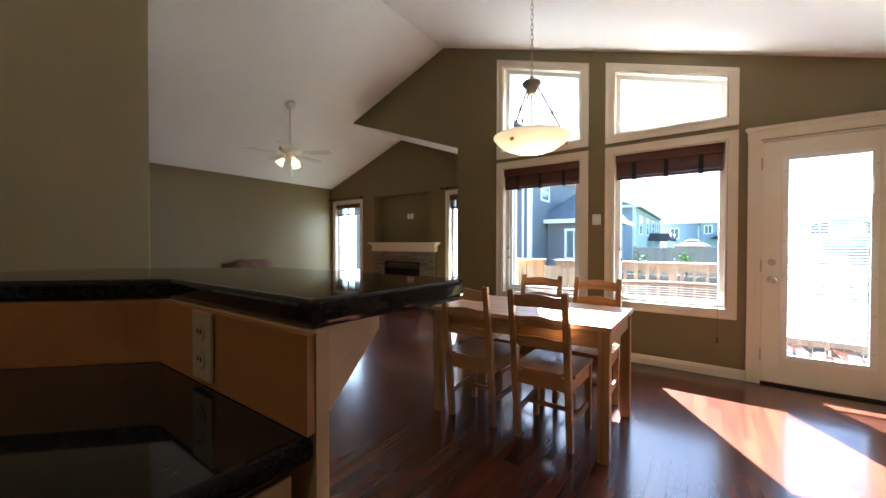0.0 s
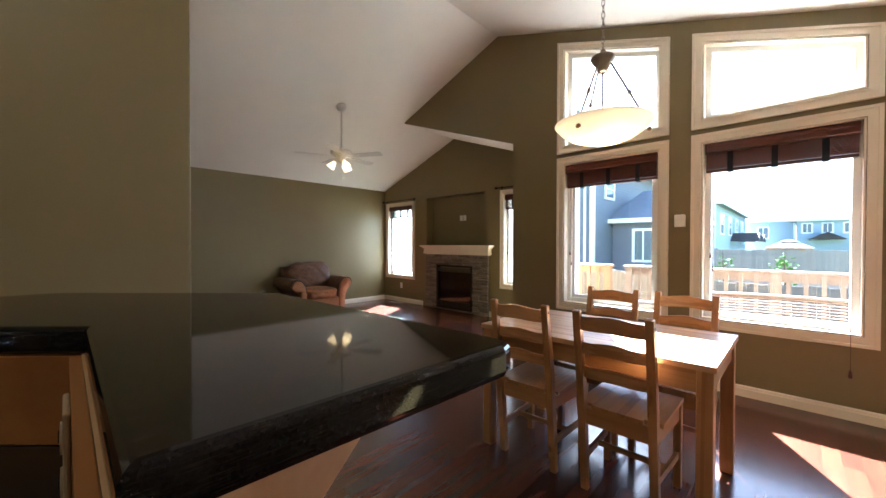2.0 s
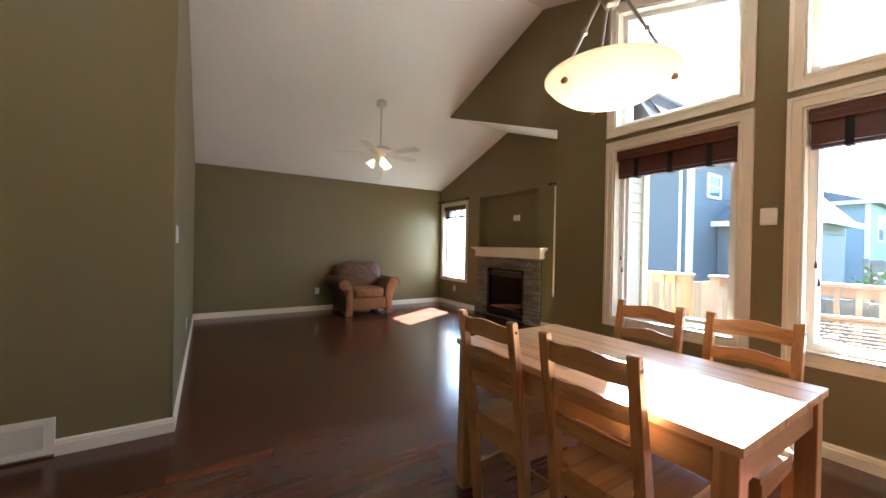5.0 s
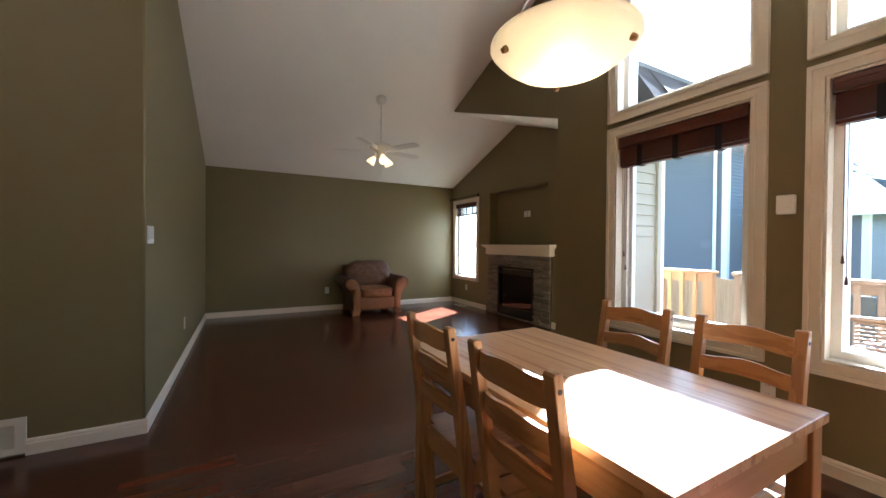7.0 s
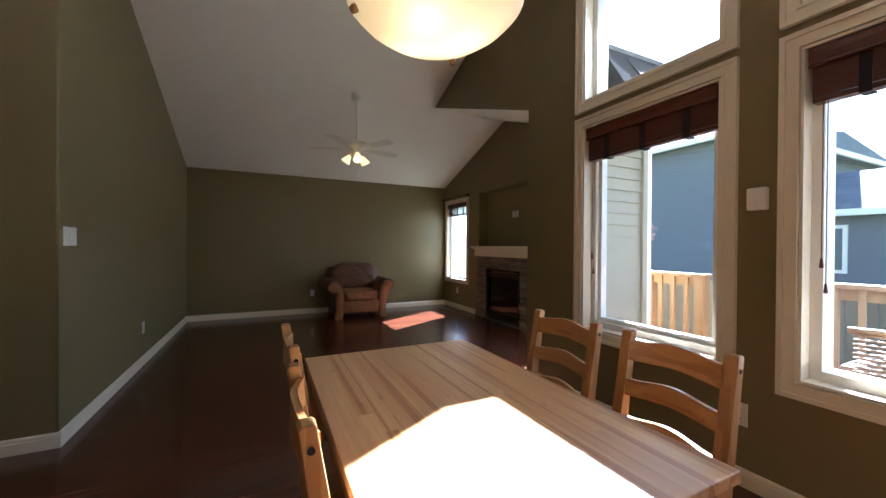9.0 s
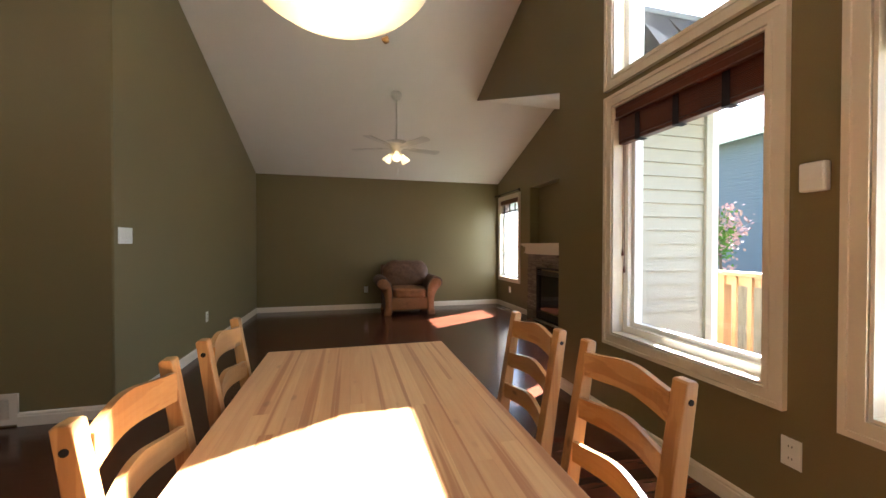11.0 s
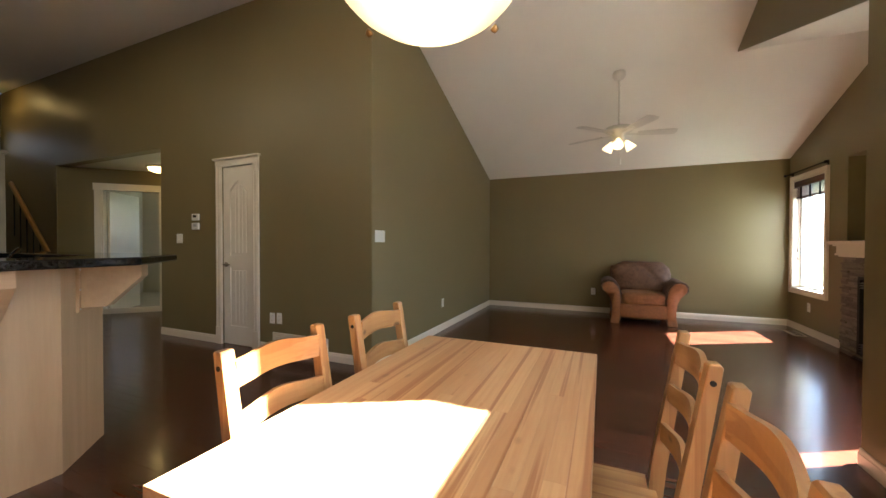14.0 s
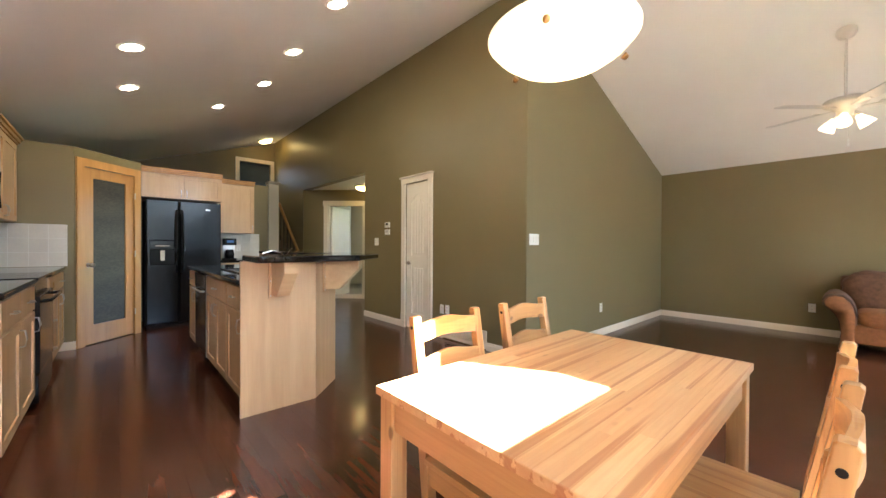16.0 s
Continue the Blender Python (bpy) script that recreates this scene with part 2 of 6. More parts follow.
lift.inputs["From Min"].default_value, lift.inputs["From Max"].default_value = 0.3, 0.7
lift.inputs["To Min"].default_value, lift.inputs["To Max"].default_value = 0.004, 0.022
al.new(cloud.outputs["Fac"], lift.inputs["Value"])
al.new(lift.outputs[0], an["Principled BSDF"].inputs["Emission Strength"])
frosted = an["Principled BSDF"]
through_glass, blend_glass = an.new("ShaderNodeBsdfTranslucent"), an.new("ShaderNodeMixShader")
through_glass.inputs["Color"].default_value = (0.90, 0.80, 0.62, 1)
blend_glass.inputs[0].default_value = 0.55
al.new(frosted.outputs[0], blend_glass.inputs[1])
al.new(through_glass.outputs[0], blend_glass.inputs[2])
al.new(blend_glass.outputs[0], an["Material Output"].inputs["Surface"])
BULB = glow("lit_frosted_shade", (1.0, 0.66, 0.27), 0.085)
DOME = glow("lit_dome_glass", (1.0, 0.64, 0.19), 0.40)
LAMP = glow("lit_bulb", (1.0, 0.82, 0.55), 2.6)
CAN = glow("lit_downlight_lens", (1.0, 0.80, 0.50), 5.6)
FANW = material("white_fan_enamel", (0.60, 0.55, 0.47), 0.35, vary=0.03)
LEATHER = material("tan_suede_leather", (0.27, 0.112, 0.036), 0.55, vary=0.25, scale=7, fine=30, bump=0.9)
LEATHER2 = material("taupe_suede_leather", (0.148, 0.074, 0.038), 0.70, vary=0.4, scale=9, fine=24, bump=1.0)
STONE = material("stacked_slate", (0.165, 0.132, 0.098), 0.8, vary=0.30, scale=9, fine=45, bump=1.0, random_tint=0.9)
MORTAR = material("dark_mortar", (0.05, 0.042, 0.035), 0.9)
TILE = material("pale_backsplash_tile", (0.62, 0.57, 0.49), 0.3, vary=0.08, random_tint=0.3)
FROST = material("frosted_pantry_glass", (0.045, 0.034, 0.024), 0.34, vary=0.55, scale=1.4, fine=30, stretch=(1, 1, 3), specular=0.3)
TINT = material("dim_transom_glass", (0.055, 0.075, 0.095), 0.2, vary=0.2, scale=1.2)
SIDING = material("cream_lap_siding", (0.36, 0.335, 0.27), 0.6, vary=0.05, bump=0.1)
BLUESIDE = material("slate_blue_siding", (0.165, 0.172, 0.188), 0.6, vary=0.06)
GREYSIDE = material("pale_grey_siding", (0.34, 0.40, 0.44), 0.7, vary=0.06)
ROOF = material("grey_shingles", (0.17, 0.18, 0.20), 0.9, vary=0.25, scale=3, fine=25)
DECKW = wood("weathered_deck_wood", (0.30, 0.20, 0.12), (0.50, 0.36, 0.23), "Y", 0.75, 0.0, 0.8, 0.3)
RAILW = wood("cedar_rail", (0.22, 0.155, 0.115), (0.36, 0.27, 0.205), "Z", 0.7, 0.0, 0.8, 0.3)
CEDAR = wood("shaded_cedar", (0.24, 0.125, 0.055), (0.38, 0.22, 0.105), "Z", 0.7, 0.0, 0.8, 0.3)
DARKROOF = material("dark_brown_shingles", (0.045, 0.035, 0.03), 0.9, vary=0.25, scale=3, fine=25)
FENCEW = wood("grey_fence_wood", (0.20, 0.175, 0.155), (0.30, 0.26, 0.23), "Z", 0.85, 0.0, 0.8, 0.4)
# grey fence wood darkened below its own tone, for the side turned from the sun
SHADEDW = wood("shaded_fence_wood", (0.085, 0.085, 0.09), (0.145, 0.138, 0.132), "Z", 0.85, 0.0, 0.8, 0.4)
GRASS = material("lawn", (0.075, 0.095, 0.04), 0.95, vary=0.4, scale=1.5, fine=30)
LEAF = material("green_leaves", (0.085, 0.17, 0.025), 0.7, vary=0.35, specular=0.1)
DULLPANE = material("sky_reflecting_pane", (0.10, 0.125, 0.15), 0.1, vary=0.1)
BLOSSOM = material("pink_leaves", (0.42, 0.25, 0.24), 0.6, vary=0.35)
BARK = material("bark", (0.10, 0.07, 0.05), 0.9, vary=0.3)
CARPET = material("beige_carpet", (0.46, 0.40, 0.32), 0.95, vary=0.12, fine=200, bump=0.5)
COLUMN = material("taupe_column_paint", (0.25, 0.205, 0.145), 0.45, vary=0.05, bump=0.1)
BEIGE = material("beige_room_paint", (0.55, 0.48, 0.36), 0.7, vary=0.03)
BLUEDARK = material("water_jug_blue", (0.05, 0.12, 0.30), 0.2, vary=0.1)


# ---- mesh helpers ----
def box(bm, x0, x1, y0, y1, z0, z1, bevel=0.0, seg=2):
    vs = [bm.verts.new((x, y, z)) for x in (x0, x1) for y in (y0, y1) for z in (z0, z1)]
    fs = [bm.faces.new([vs[i] for i in q]) for q in ((0, 1, 3, 2), (4, 6, 7, 5), (0, 4, 5, 1), (2, 3, 7, 6), (0, 2, 6, 4), (1, 5, 7, 3))]
    if bevel:
        es = list({e for f in fs for e in f.edges})
        bmesh.ops.bevel(bm, geom=es, offset=bevel, segments=seg, affect="EDGES", profile=0.5)
    return vs


def hexa(bm, pts):
    """A block from its four lower and four upper corners, both going round the same way."""
    vs = [bm.verts.new(p) for p in pts]
    for q in ((3, 2, 1, 0), (4, 5, 6, 7), (0, 1, 5, 4), (1, 2, 6, 5), (2, 3, 7, 6), (3, 0, 4, 7)):
        bm.faces.new([vs[i] for i in q])
    return vs


def prism(bm, pts, axis, a, b, bevel=0.0, seg=2):
    """A flat outline pushed from a to b along an axis. x: (y, z) points; y: (x, z); z: (x, y)."""
    def at(p, v):
        return {"x": (v, p[0], p[1]), "y": (p[0], v, p[1]), "z": (p[0], p[1], v)}[axis]
    lo, hi = [bm.verts.new(at(p, a)) for p in pts], [bm.verts.new(at(p, b)) for p in pts]
    fs = [bm.faces.new(lo), bm.faces.new(list(reversed(hi)))]
    k = len(pts)
    for i in range(k):
        fs.append(bm.faces.new((lo[i], hi[i], hi[(i + 1) % k], lo[(i + 1) % k])))
    if bevel:
        es = list({e for f in fs[:2] for e in f.edges})
        bmesh.ops.bevel(bm, geom=es, offset=bevel, segments=seg, affect="EDGES", profile=0.5)
    return fs


def tube(bm, p0, p1, r0, r1=None, n=12):
    """A round bar between two points."""
    p0, p1, r1 = Vector(p0), Vector(p1), r0 if r1 is None else r1
    m = (p1 - p0).to_track_quat("Z", "Y").to_matrix()
    rings = []
    for p, r in ((p0, r0), (p1, r1)):
        rings.append([bm.verts.new(p + m @ Vector((r * math.cos(a), r * math.sin(a), 0))) for a in (2 * math.pi * i / n for i in range(n))])
    for i in range(n):
        bm.faces.new((rings[0][i], rings[0][(i + 1) % n], rings[1][(i + 1) % n], rings[1][i]))
    bm.faces.new(list(reversed(rings[0])))
    bm.faces.new(rings[1])


def lathe(bm, profile, x=0, y=0, z=0, n=32):
    """A turned body from (radius, height) points."""
    rings = []
    for r, h in profile:
        if r < 1e-5:
            rings.append([bm.verts.new((x, y, z + h))])
        else:
            rings.append([bm.verts.new((x + r * math.cos(2 * math.pi * i / n), y + r * math.sin(2 * math.pi * i / n), z + h)) for i in range(n)])
    for a, b in zip(rings, rings[1:]):
        for i in range(n):
            j = (i + 1) % n
            if len(a) == 1 and len(b) == 1:
                break
            if len(a) == 1:
                bm.faces.new((a[0], b[j], b[i]))
            elif len(b) == 1:
                bm.faces.new((a[i], a[j], b[0]))
            else:
                bm.faces.new((a[i], a[j], b[j], b[i]))


def sweep(bm, path, rx, ry, n=10):
    """A bar of oval section along a line of points, in the x-z or any plane."""
    rings = []
    for i, p in enumerate(path):
        d = (Vector(path[min(i + 1, len(path) - 1)]) - Vector(path[max(i - 1, 0)])).normalized()
        q = d.to_track_quat("Z", "Y").to_matrix()
        rings.append([bm.verts.new(Vector(p) + q @ Vector((rx * math.cos(a), ry * math.sin(a), 0))) for a in (2 * math.pi * k / n for k in range(n))])
    for a, b in zip(rings, rings[1:]):
        for k in range(n):
            bm.faces.new((a[k], a[(k + 1) % n], b[(k + 1) % n], b[k]))
    bm.faces.new(list(reversed(rings[0])))
    bm.faces.new(rings[-1])


def cushion(bm, x0, x1, y0, y1, z0, z1, puff=0.5, n=8, seed=0):
    """A soft padded block: a box whose faces swell and whose edges are round."""
    cx, cy, cz = (x0 + x1) / 2, (y0 + y1) / 2, (z0 + z1) / 2
    hx, hy, hz = (x1 - x0) / 2, (y1 - y0) / 2, (z1 - z0) / 2
    tmp = bmesh.new()
    bmesh.ops.create_cube(tmp, size=2)
    bmesh.ops.subdivide_edges(tmp, edges=tmp.edges[:], cuts=n, use_grid_fill=True)
    r = 3.0 + 3.0 * (1 - puff)
    done = {}
    for v in tmp.verts:
        u = v.co
        k = (abs(u.x) ** r + abs(u.y) ** r + abs(u.z) ** r) ** (1 / r)
        w = u / k
        wob = 1 + 0.035 * noise.noise(Vector((w.x * 2.2 + seed, w.y * 2.2, w.z * 2.2)))
        done[v] = bm.verts.new((cx + hx * w.x * wob, cy + hy * w.y * wob, cz + hz * w.z * wob))
    for f in tmp.faces:
        bm.faces.new([done[v] for v in f.verts])
    tmp.free()


def part(name, bm, mat, parent=None, label="", smooth=False):
    """Links a bmesh as one mesh object, under a thing or a part if one is given."""
    bmesh.ops.recalc_face_normals(bm, faces=bm.faces[:])
    me = bpy.data.meshes.new(name)
    bm.to_mesh(me)
    bm.free()
    if smooth:
        me.shade_smooth()
    me.materials.append(mat)
    ob = new(name, me)
    if parent is not None:
        ob.parent = parent
    if label:
        tagged(ob, label)
    return ob


def boxes(name, mat, parent, *dims, bevel=0.0, label=""):
    bm = bmesh.new()
    for d in dims:
        box(bm, *d, bevel=bevel)
    return part(name, bm, mat, parent, label)


def thing(name, m, label, category, group=""):
    ob = new(name)
    ob.matrix_basis = m
    ob.empty_display_size = 0.1
    return tagged(ob, label, category, group)


def structure(ob, label=""):
    return tagged(ob, label, kind="structure")


# ---- the plan ----
XB, XC, XR = -6.87, -2.93, 1.30          # back wall, closet wall, kitchen wall
YL, YW, YF, YE = 0.91, 4.175, 5.375, -7.0  # living side wall, window wall, fireplace wall, entry wall
XE = -2.695                               # where the window wall ends at the living room
TH = 0.17
RIDGE, S1, S2, S3 = 3.85, 0.3655, 0.325, 0.346
X2, Z2 = -4.745, 3.165                    # ridge of the fireplace bay


def roof_z(x):
    return RIDGE + S1 * (x - XC) if x < XC else RIDGE - S2 * (x - XC)


def bay_z(x):
    return roof_z(x) if x < X2 else Z2 - S3 * (x - X2)


def wall_along_x(name, y0, y1, cuts, holes, top, label):
    """A wall in columns along x. holes: (x0, x1, low, high_at_x0, high_at_x1)."""
    xs = sorted(set(cuts) | {h[0] for h in holes} | {h[1] for h in holes})
    bm = bmesh.new()
    for a, b in zip(xs, xs[1:]):
        mid = (a + b) / 2
        spans, za, zb = [], 0.0, 0.0
        for h in sorted((h for h in holes if h[0] < mid < h[1]), key=lambda h: h[2]):
            spans.append((za, zb, h[2], h[2]))
            g = (h[4] - h[3]) / (h[1] - h[0])
            za, zb = h[3] + g * (a - h[0]), h[3] + g * (b - h[0])
        spans.append((za, zb, top(a + 1e-6), top(b - 1e-6)))
        for l0, l1, u0, u1 in spans:
            if u0 - l0 < 1e-4 and u1 - l1 < 1e-4:
                continue
            hexa(bm, ((a, y0, l0), (b, y0, l1), (b, y1, l1), (a, y1, l0), (a, y0, u0), (b, y0, u1), (b, y1, u1), (a, y1, u0)))
    return structure(part(name, bm, WALL), label)


W1, W2 = (-2.035, -1.105), (-0.785, 0.145)
SILL, HEAD, TLOW = 0.595, 2.10, 2.295
DOOR = (0.365, 1.185)
holes = [(*W1, SILL, HEAD, HEAD), (*W1, TLOW, 3.345, 3.045), (*W2, SILL, HEAD, HEAD), (*W2, TLOW, 2.955, 2.655), (*DOOR, 0.0, 2.06, 2.06)]


def gable_top(x):
    return roof_z(x) + 0.05


wall_window = wall_along_x("wall_window", YW, YW + TH, (XE, XR + TH), [h for h in holes], lambda x: gable_top(max(x, XE)), "olive painted gable wall with tall windows")
bm = bmesh.new()
for a, b in ((X2, XC), (XC, XE)):
    hexa(bm, ((a, YW, bay_z(a)), (b, YW, bay_z(b)), (b, YW + TH, bay_z(b)), (a, YW + TH, bay_z(a)),
              (a, YW, gable_top(a)), (b, YW, gable_top(b)), (b, YW + TH, gable_top(b)), (a, YW + TH, gable_top(a))))
structure(part("wall_gable", bm, WALL), "olive gable above the fireplace bay")
bm = bmesh.new()
box(bm, XE, XE + TH, YW + TH, YF + 0.16, 0, bay_z(XE) + 0.03)
structure(part("wall_bay", bm, WALL), "olive side wall of the fireplace bay")

LW, RW = (-6.725, -5.915), (-3.655, -2.86)
NICHE = (-5.50, -4.055, 1.21, 2.14)
wall_fire = wall_along_x("wall_fireplace", YF, YF + TH, (XB - TH, X2, XE), [(*LW, 0.565, 2.055, 2.055), (*RW, 0.565, 2.055, 2.055), (NICHE[0], NICHE[1], NICHE[2], NICHE[3], NICHE[3])],
                         lambda x: bay_z(x) + 0.04, "olive fireplace wall with a niche")
bm = bmesh.new()
box(bm, NICHE[0] - 0.05, NICHE[1] + 0.05, YF + TH, YF + TH + 0.05, NICHE[2] - 0.05, NICHE[3] + 0.05)
structure(part("wall_niche", bm, WALL), "olive back of the niche")
bm = bmesh.new()
box(bm, XB - TH, XB, YL - TH, YF, 0, roof_z(XB) + 0.06)
structure(part("wall_back", bm, WALL), "olive living room wall")
bm = bmesh.new()
hexa(bm, ((XB, YL - TH, 0), (XC - 0.012, YL - TH, 0), (XC - 0.012, YL, 0), (XB, YL, 0),
          (XB, YL - TH, roof_z(XB) + 0.03), (XC - 0.012, YL - TH, RIDGE + 0.03), (XC - 0.012, YL, RIDGE + 0.03), (XB, YL, roof_z(XB) + 0.03)))
structure(part("wall_living", bm, WALL), "olive living room side wall")
# the closet wall, with its closet door and the hall opening
HALL = (-5.04, -2.335, 2.40)
CLOSET = (-1.165, -0.655, 2.06)
bm = bmesh.new()
for y0, y1, z0, z1 in ((YE, HALL[0], 0, RIDGE + 0.02), (HALL[0], HALL[1], HALL[2], RIDGE + 0.02), (HALL[1], CLOSET[0], 0, RIDGE + 0.02),
                       (CLOSET[0], CLOSET[1], CLOSET[2], RIDGE + 0.02), (CLOSET[1], YL - 0.012, 0, RIDGE + 0.02)):
    box(bm, XC - 0.13, XC, y0, y1, z0, z1)
structure(part("wall_closet", bm, WALL), "tall olive wall with a closet door")
bm = bmesh.new()
tube(bm, (XC - 0.012, YL - 0.012, 0), (XC - 0.012, YL - 0.012, RIDGE + 0.02), 0.012, n=24)
structure(part("trim_corner_bead", bm, WALL, smooth=True), "rounded olive wall corner")
bm = bmesh.new()
box(bm, XR, XR + TH, YE, YW, 0, roof_z(XR) + 0.06)
structure(part("wall_kitchen", bm, WALL), "olive kitchen wall")
bm = bmesh.new()
TRANS = (-2.82, -2.10, 2.60, 3.26)
for x0, x1, z0, z1 in ((-2.93, TRANS[0], 0, 3.84), (TRANS[0], TRANS[1], 0, TRANS[2]), (TRANS[0], TRANS[1], TRANS[3], 3.84), (TRANS[1], XR + TH, 0, 3.84)):
    hexa(bm, ((x0, YE - TH, z0), (x1, YE - TH, z0), (x1, YE, z0), (x0, YE, z0), (x0, YE - TH, min(z1, roof_z(x0) + .02)), (x1, YE - TH, min(z1, roof_z(x1) + .02)), (x1, YE, min(z1, roof_z(x1) + .02)), (x0, YE, min(z1, roof_z(x0) + .02))))
structure(part("wall_entry", bm, WALL), "olive entry wall with a transom window")

# ceilings
bm = bmesh.new()


def slab(bm, x0, x1, y0, y1, fz, t=0.12):
    hexa(bm, ((x0, y0, fz(x0)), (x1, y0, fz(x1)), (x1, y1, fz(x1)), (x0, y1, fz(x0)), (x0, y0, fz(x0) + t), (x1, y0, fz(x1) + t), (x1, y1, fz(x1) + t), (x0, y1, fz(x0) + t)))


slab(bm, XB - TH, X2, YL - TH, YF + TH, roof_z)
slab(bm, X2, XC, YL - TH, YW + TH, roof_z)
slab(bm, XC, XR + TH, YE - TH, YW + TH, roof_z)
structure(part("ceiling", bm, CEIL), "white vaulted ceiling")
bm = bmesh.new()
slab(bm, X2, XE + TH, YW + TH, YF + TH, bay_z)
slab(bm, X2, XE, YW + 0.002, YW + TH - 0.002, lambda x: bay_z(x) - 0.004, 0.05)
structure(part("ceiling_bay", bm, CEIL), "white ceiling of the fireplace bay")

# hall behind the opening
bm = bmesh.new()
box(bm, -8.6, XC - 0.13, -9.6, YL - TH, 2.40, 2.46)
structure(part("ceiling_hall", bm, CEIL), "white flat hall ceiling")
bm = bmesh.new()
box(bm, -6.5, XC - 0.13, -1.6, -1.5, 0, 2.4)
structure(part("wall_hall", bm, WALL), "olive hall wall")
bm = bmesh.new()
DG = Matrix.Translation((-2.93, -5.05, 0)) @ Matrix.Rotation(radians(135), 4, "Z")
HD = (0.56, 1.36, 2.05)


def diag(name, mat, *dims, bevel=0.0):
    bm = bmesh.new()
    for d in dims:
        box(bm, *d, bevel=bevel)
    bm.transform(DG)
    return part(name, bm, mat)


structure(diag("wall_hall_diagonal", WALL, (0.0, HD[0], 0.0, 0.12, 0, 2.4), (HD[0], HD[1], 0.0, 0.12, HD[2], 2.4), (HD[1], 3.2, 0.0, 0.12, 0, 2.4)), "olive hall wall set at an angle")
structure(diag("trim_hall_door", TRIM, (HD[0] - 0.085, HD[0], -0.02, 0.0, 0, 2.05), (HD[1], HD[1] + 0.085, -0.02, 0.0, 0, 2.05), (HD[0] - 0.10, HD[1] + 0.10, -0.025, 0.0, 2.05, 2.16),
               (HD[0], HD[0] + 0.02, 0.0, 0.12, 0, 2.05), (HD[1] - 0.02, HD[1], 0.0, 0.12, 0, 2.05)), "cream door casing")
structure(diag("wall_bedroom", BEIGE, (0.05, 3.2, 3.0, 3.1, 0, 2.4), (0.05, 0.15, 0.14, 3.0, 0, 2.4), (3.2, 3.3, 0.12, 3.0, 0, 1.3), (3.2, 3.3, 0.12, 3.0, 2.2, 2.4), (3.2, 3.3, 0.12, 1.6, 1.3, 2.2)), "beige far room walls")
bm = bmesh.new()
box(bm, 0.15, 3.2, 0.12, 3.0, 0.002, 0.012)
bm.transform(DG)
structure(part("floor_carpet", bm, CARPET), "beige carpet of the far room")

bm = bmesh.new()
box(bm, 0.0, 0.035, 0.0, 0.76, 0.01, 2.04)
bm.transform(DG @ Matrix.Translation((HD[0] + 0.03, 0.13, 0)) @ Matrix.Rotation(radians(-12), 4, "Z"))
bedroom = structure(part("door_4", bm, DOORW), "open white bedroom door")

# ---- windows ----
def window(name, x0, x1, z0, za, zb, y, casing=0.075, sash=True, depth=0.11, label="white vinyl window in a cream casing"):
    """A window whose head may slope from za at x0 to zb at x1. y is the room face of its wall."""
    g = (zb - za) / (x1 - x0)

    def ring(bm, out, inn, ya, yb):
        o = [(x0 - out, z0 - out), (x1 + out, z0 - out), (x1 + out, zb + out + g * out), (x0 - out, za + out - g * out)]
        i = [(x0 + inn, z0 + inn), (x1 - inn, z0 + inn), (x1 - inn, zb - inn - g * inn), (x0 + inn, za - inn + g * inn)]
        for k in range(4):
            j = (k + 1) % 4
            hexa(bm, [(p[0], ya, p[1]) for p in (o[k], o[j], i[j], i[k])] + [(p[0], yb, p[1]) for p in (o[k], o[j], i[j], i[k])])

    bm = bmesh.new()
    ring(bm, casing, -0.004, y - 0.018, y)
    ring(bm, casing, -casing + 0.022, y - 0.028, y - 0.018)
    ring(bm, 0.018, -0.004, y - 0.024, y - 0.018)
    root = structure(part(name, bm, TRIM), label)
    bm = bmesh.new()
    ring(bm, 0.0, 0.012, y - 0.016, y + depth)
    part("jamb", bm, TRIM, root)
    bm = bmesh.new()
    ring(bm, 0.0, 0.055, y + depth - 0.045, y + TH + 0.01)
    part("window_frame", bm, VINYL, root)
    if sash:
        bm = bmesh.new()
        ring(bm, -0.055, 0.085, y + depth - 0.02, y + depth + 0.02)
        part("sash", bm, VINYL, root)
    bm = bmesh.new()
    e = 0.05
    hexa(bm, [(px, yy, pz) for yy in (y + depth + 0.005, y + depth + 0.011) for px, pz in ((x0 + e, z0 + e), (x1 - e, z0 + e), (x1 - e, zb - e), (x0 + e, za - e))])
    pane = part("pane", bm, GLASS, root, "clear glass")
    pane.visible_shadow = False
    return root


window("window_1", *W1, SILL, HEAD, HEAD, YW)
window("window_2", *W2, SILL, HEAD, HEAD, YW, sash=False)
window("window_3", *W1, TLOW, 3.345, 3.045, YW, sash=False)
window("window_4", *W2, TLOW, 2.955, 2.655, YW, sash=False)
window("window_5", *LW, 0.565, 2.055, 2.055, YF, casing=0.065, sash=False)
window("window_6", *RW, 0.565, 2.055, 2.055, YF, casing=0.065, sash=False)


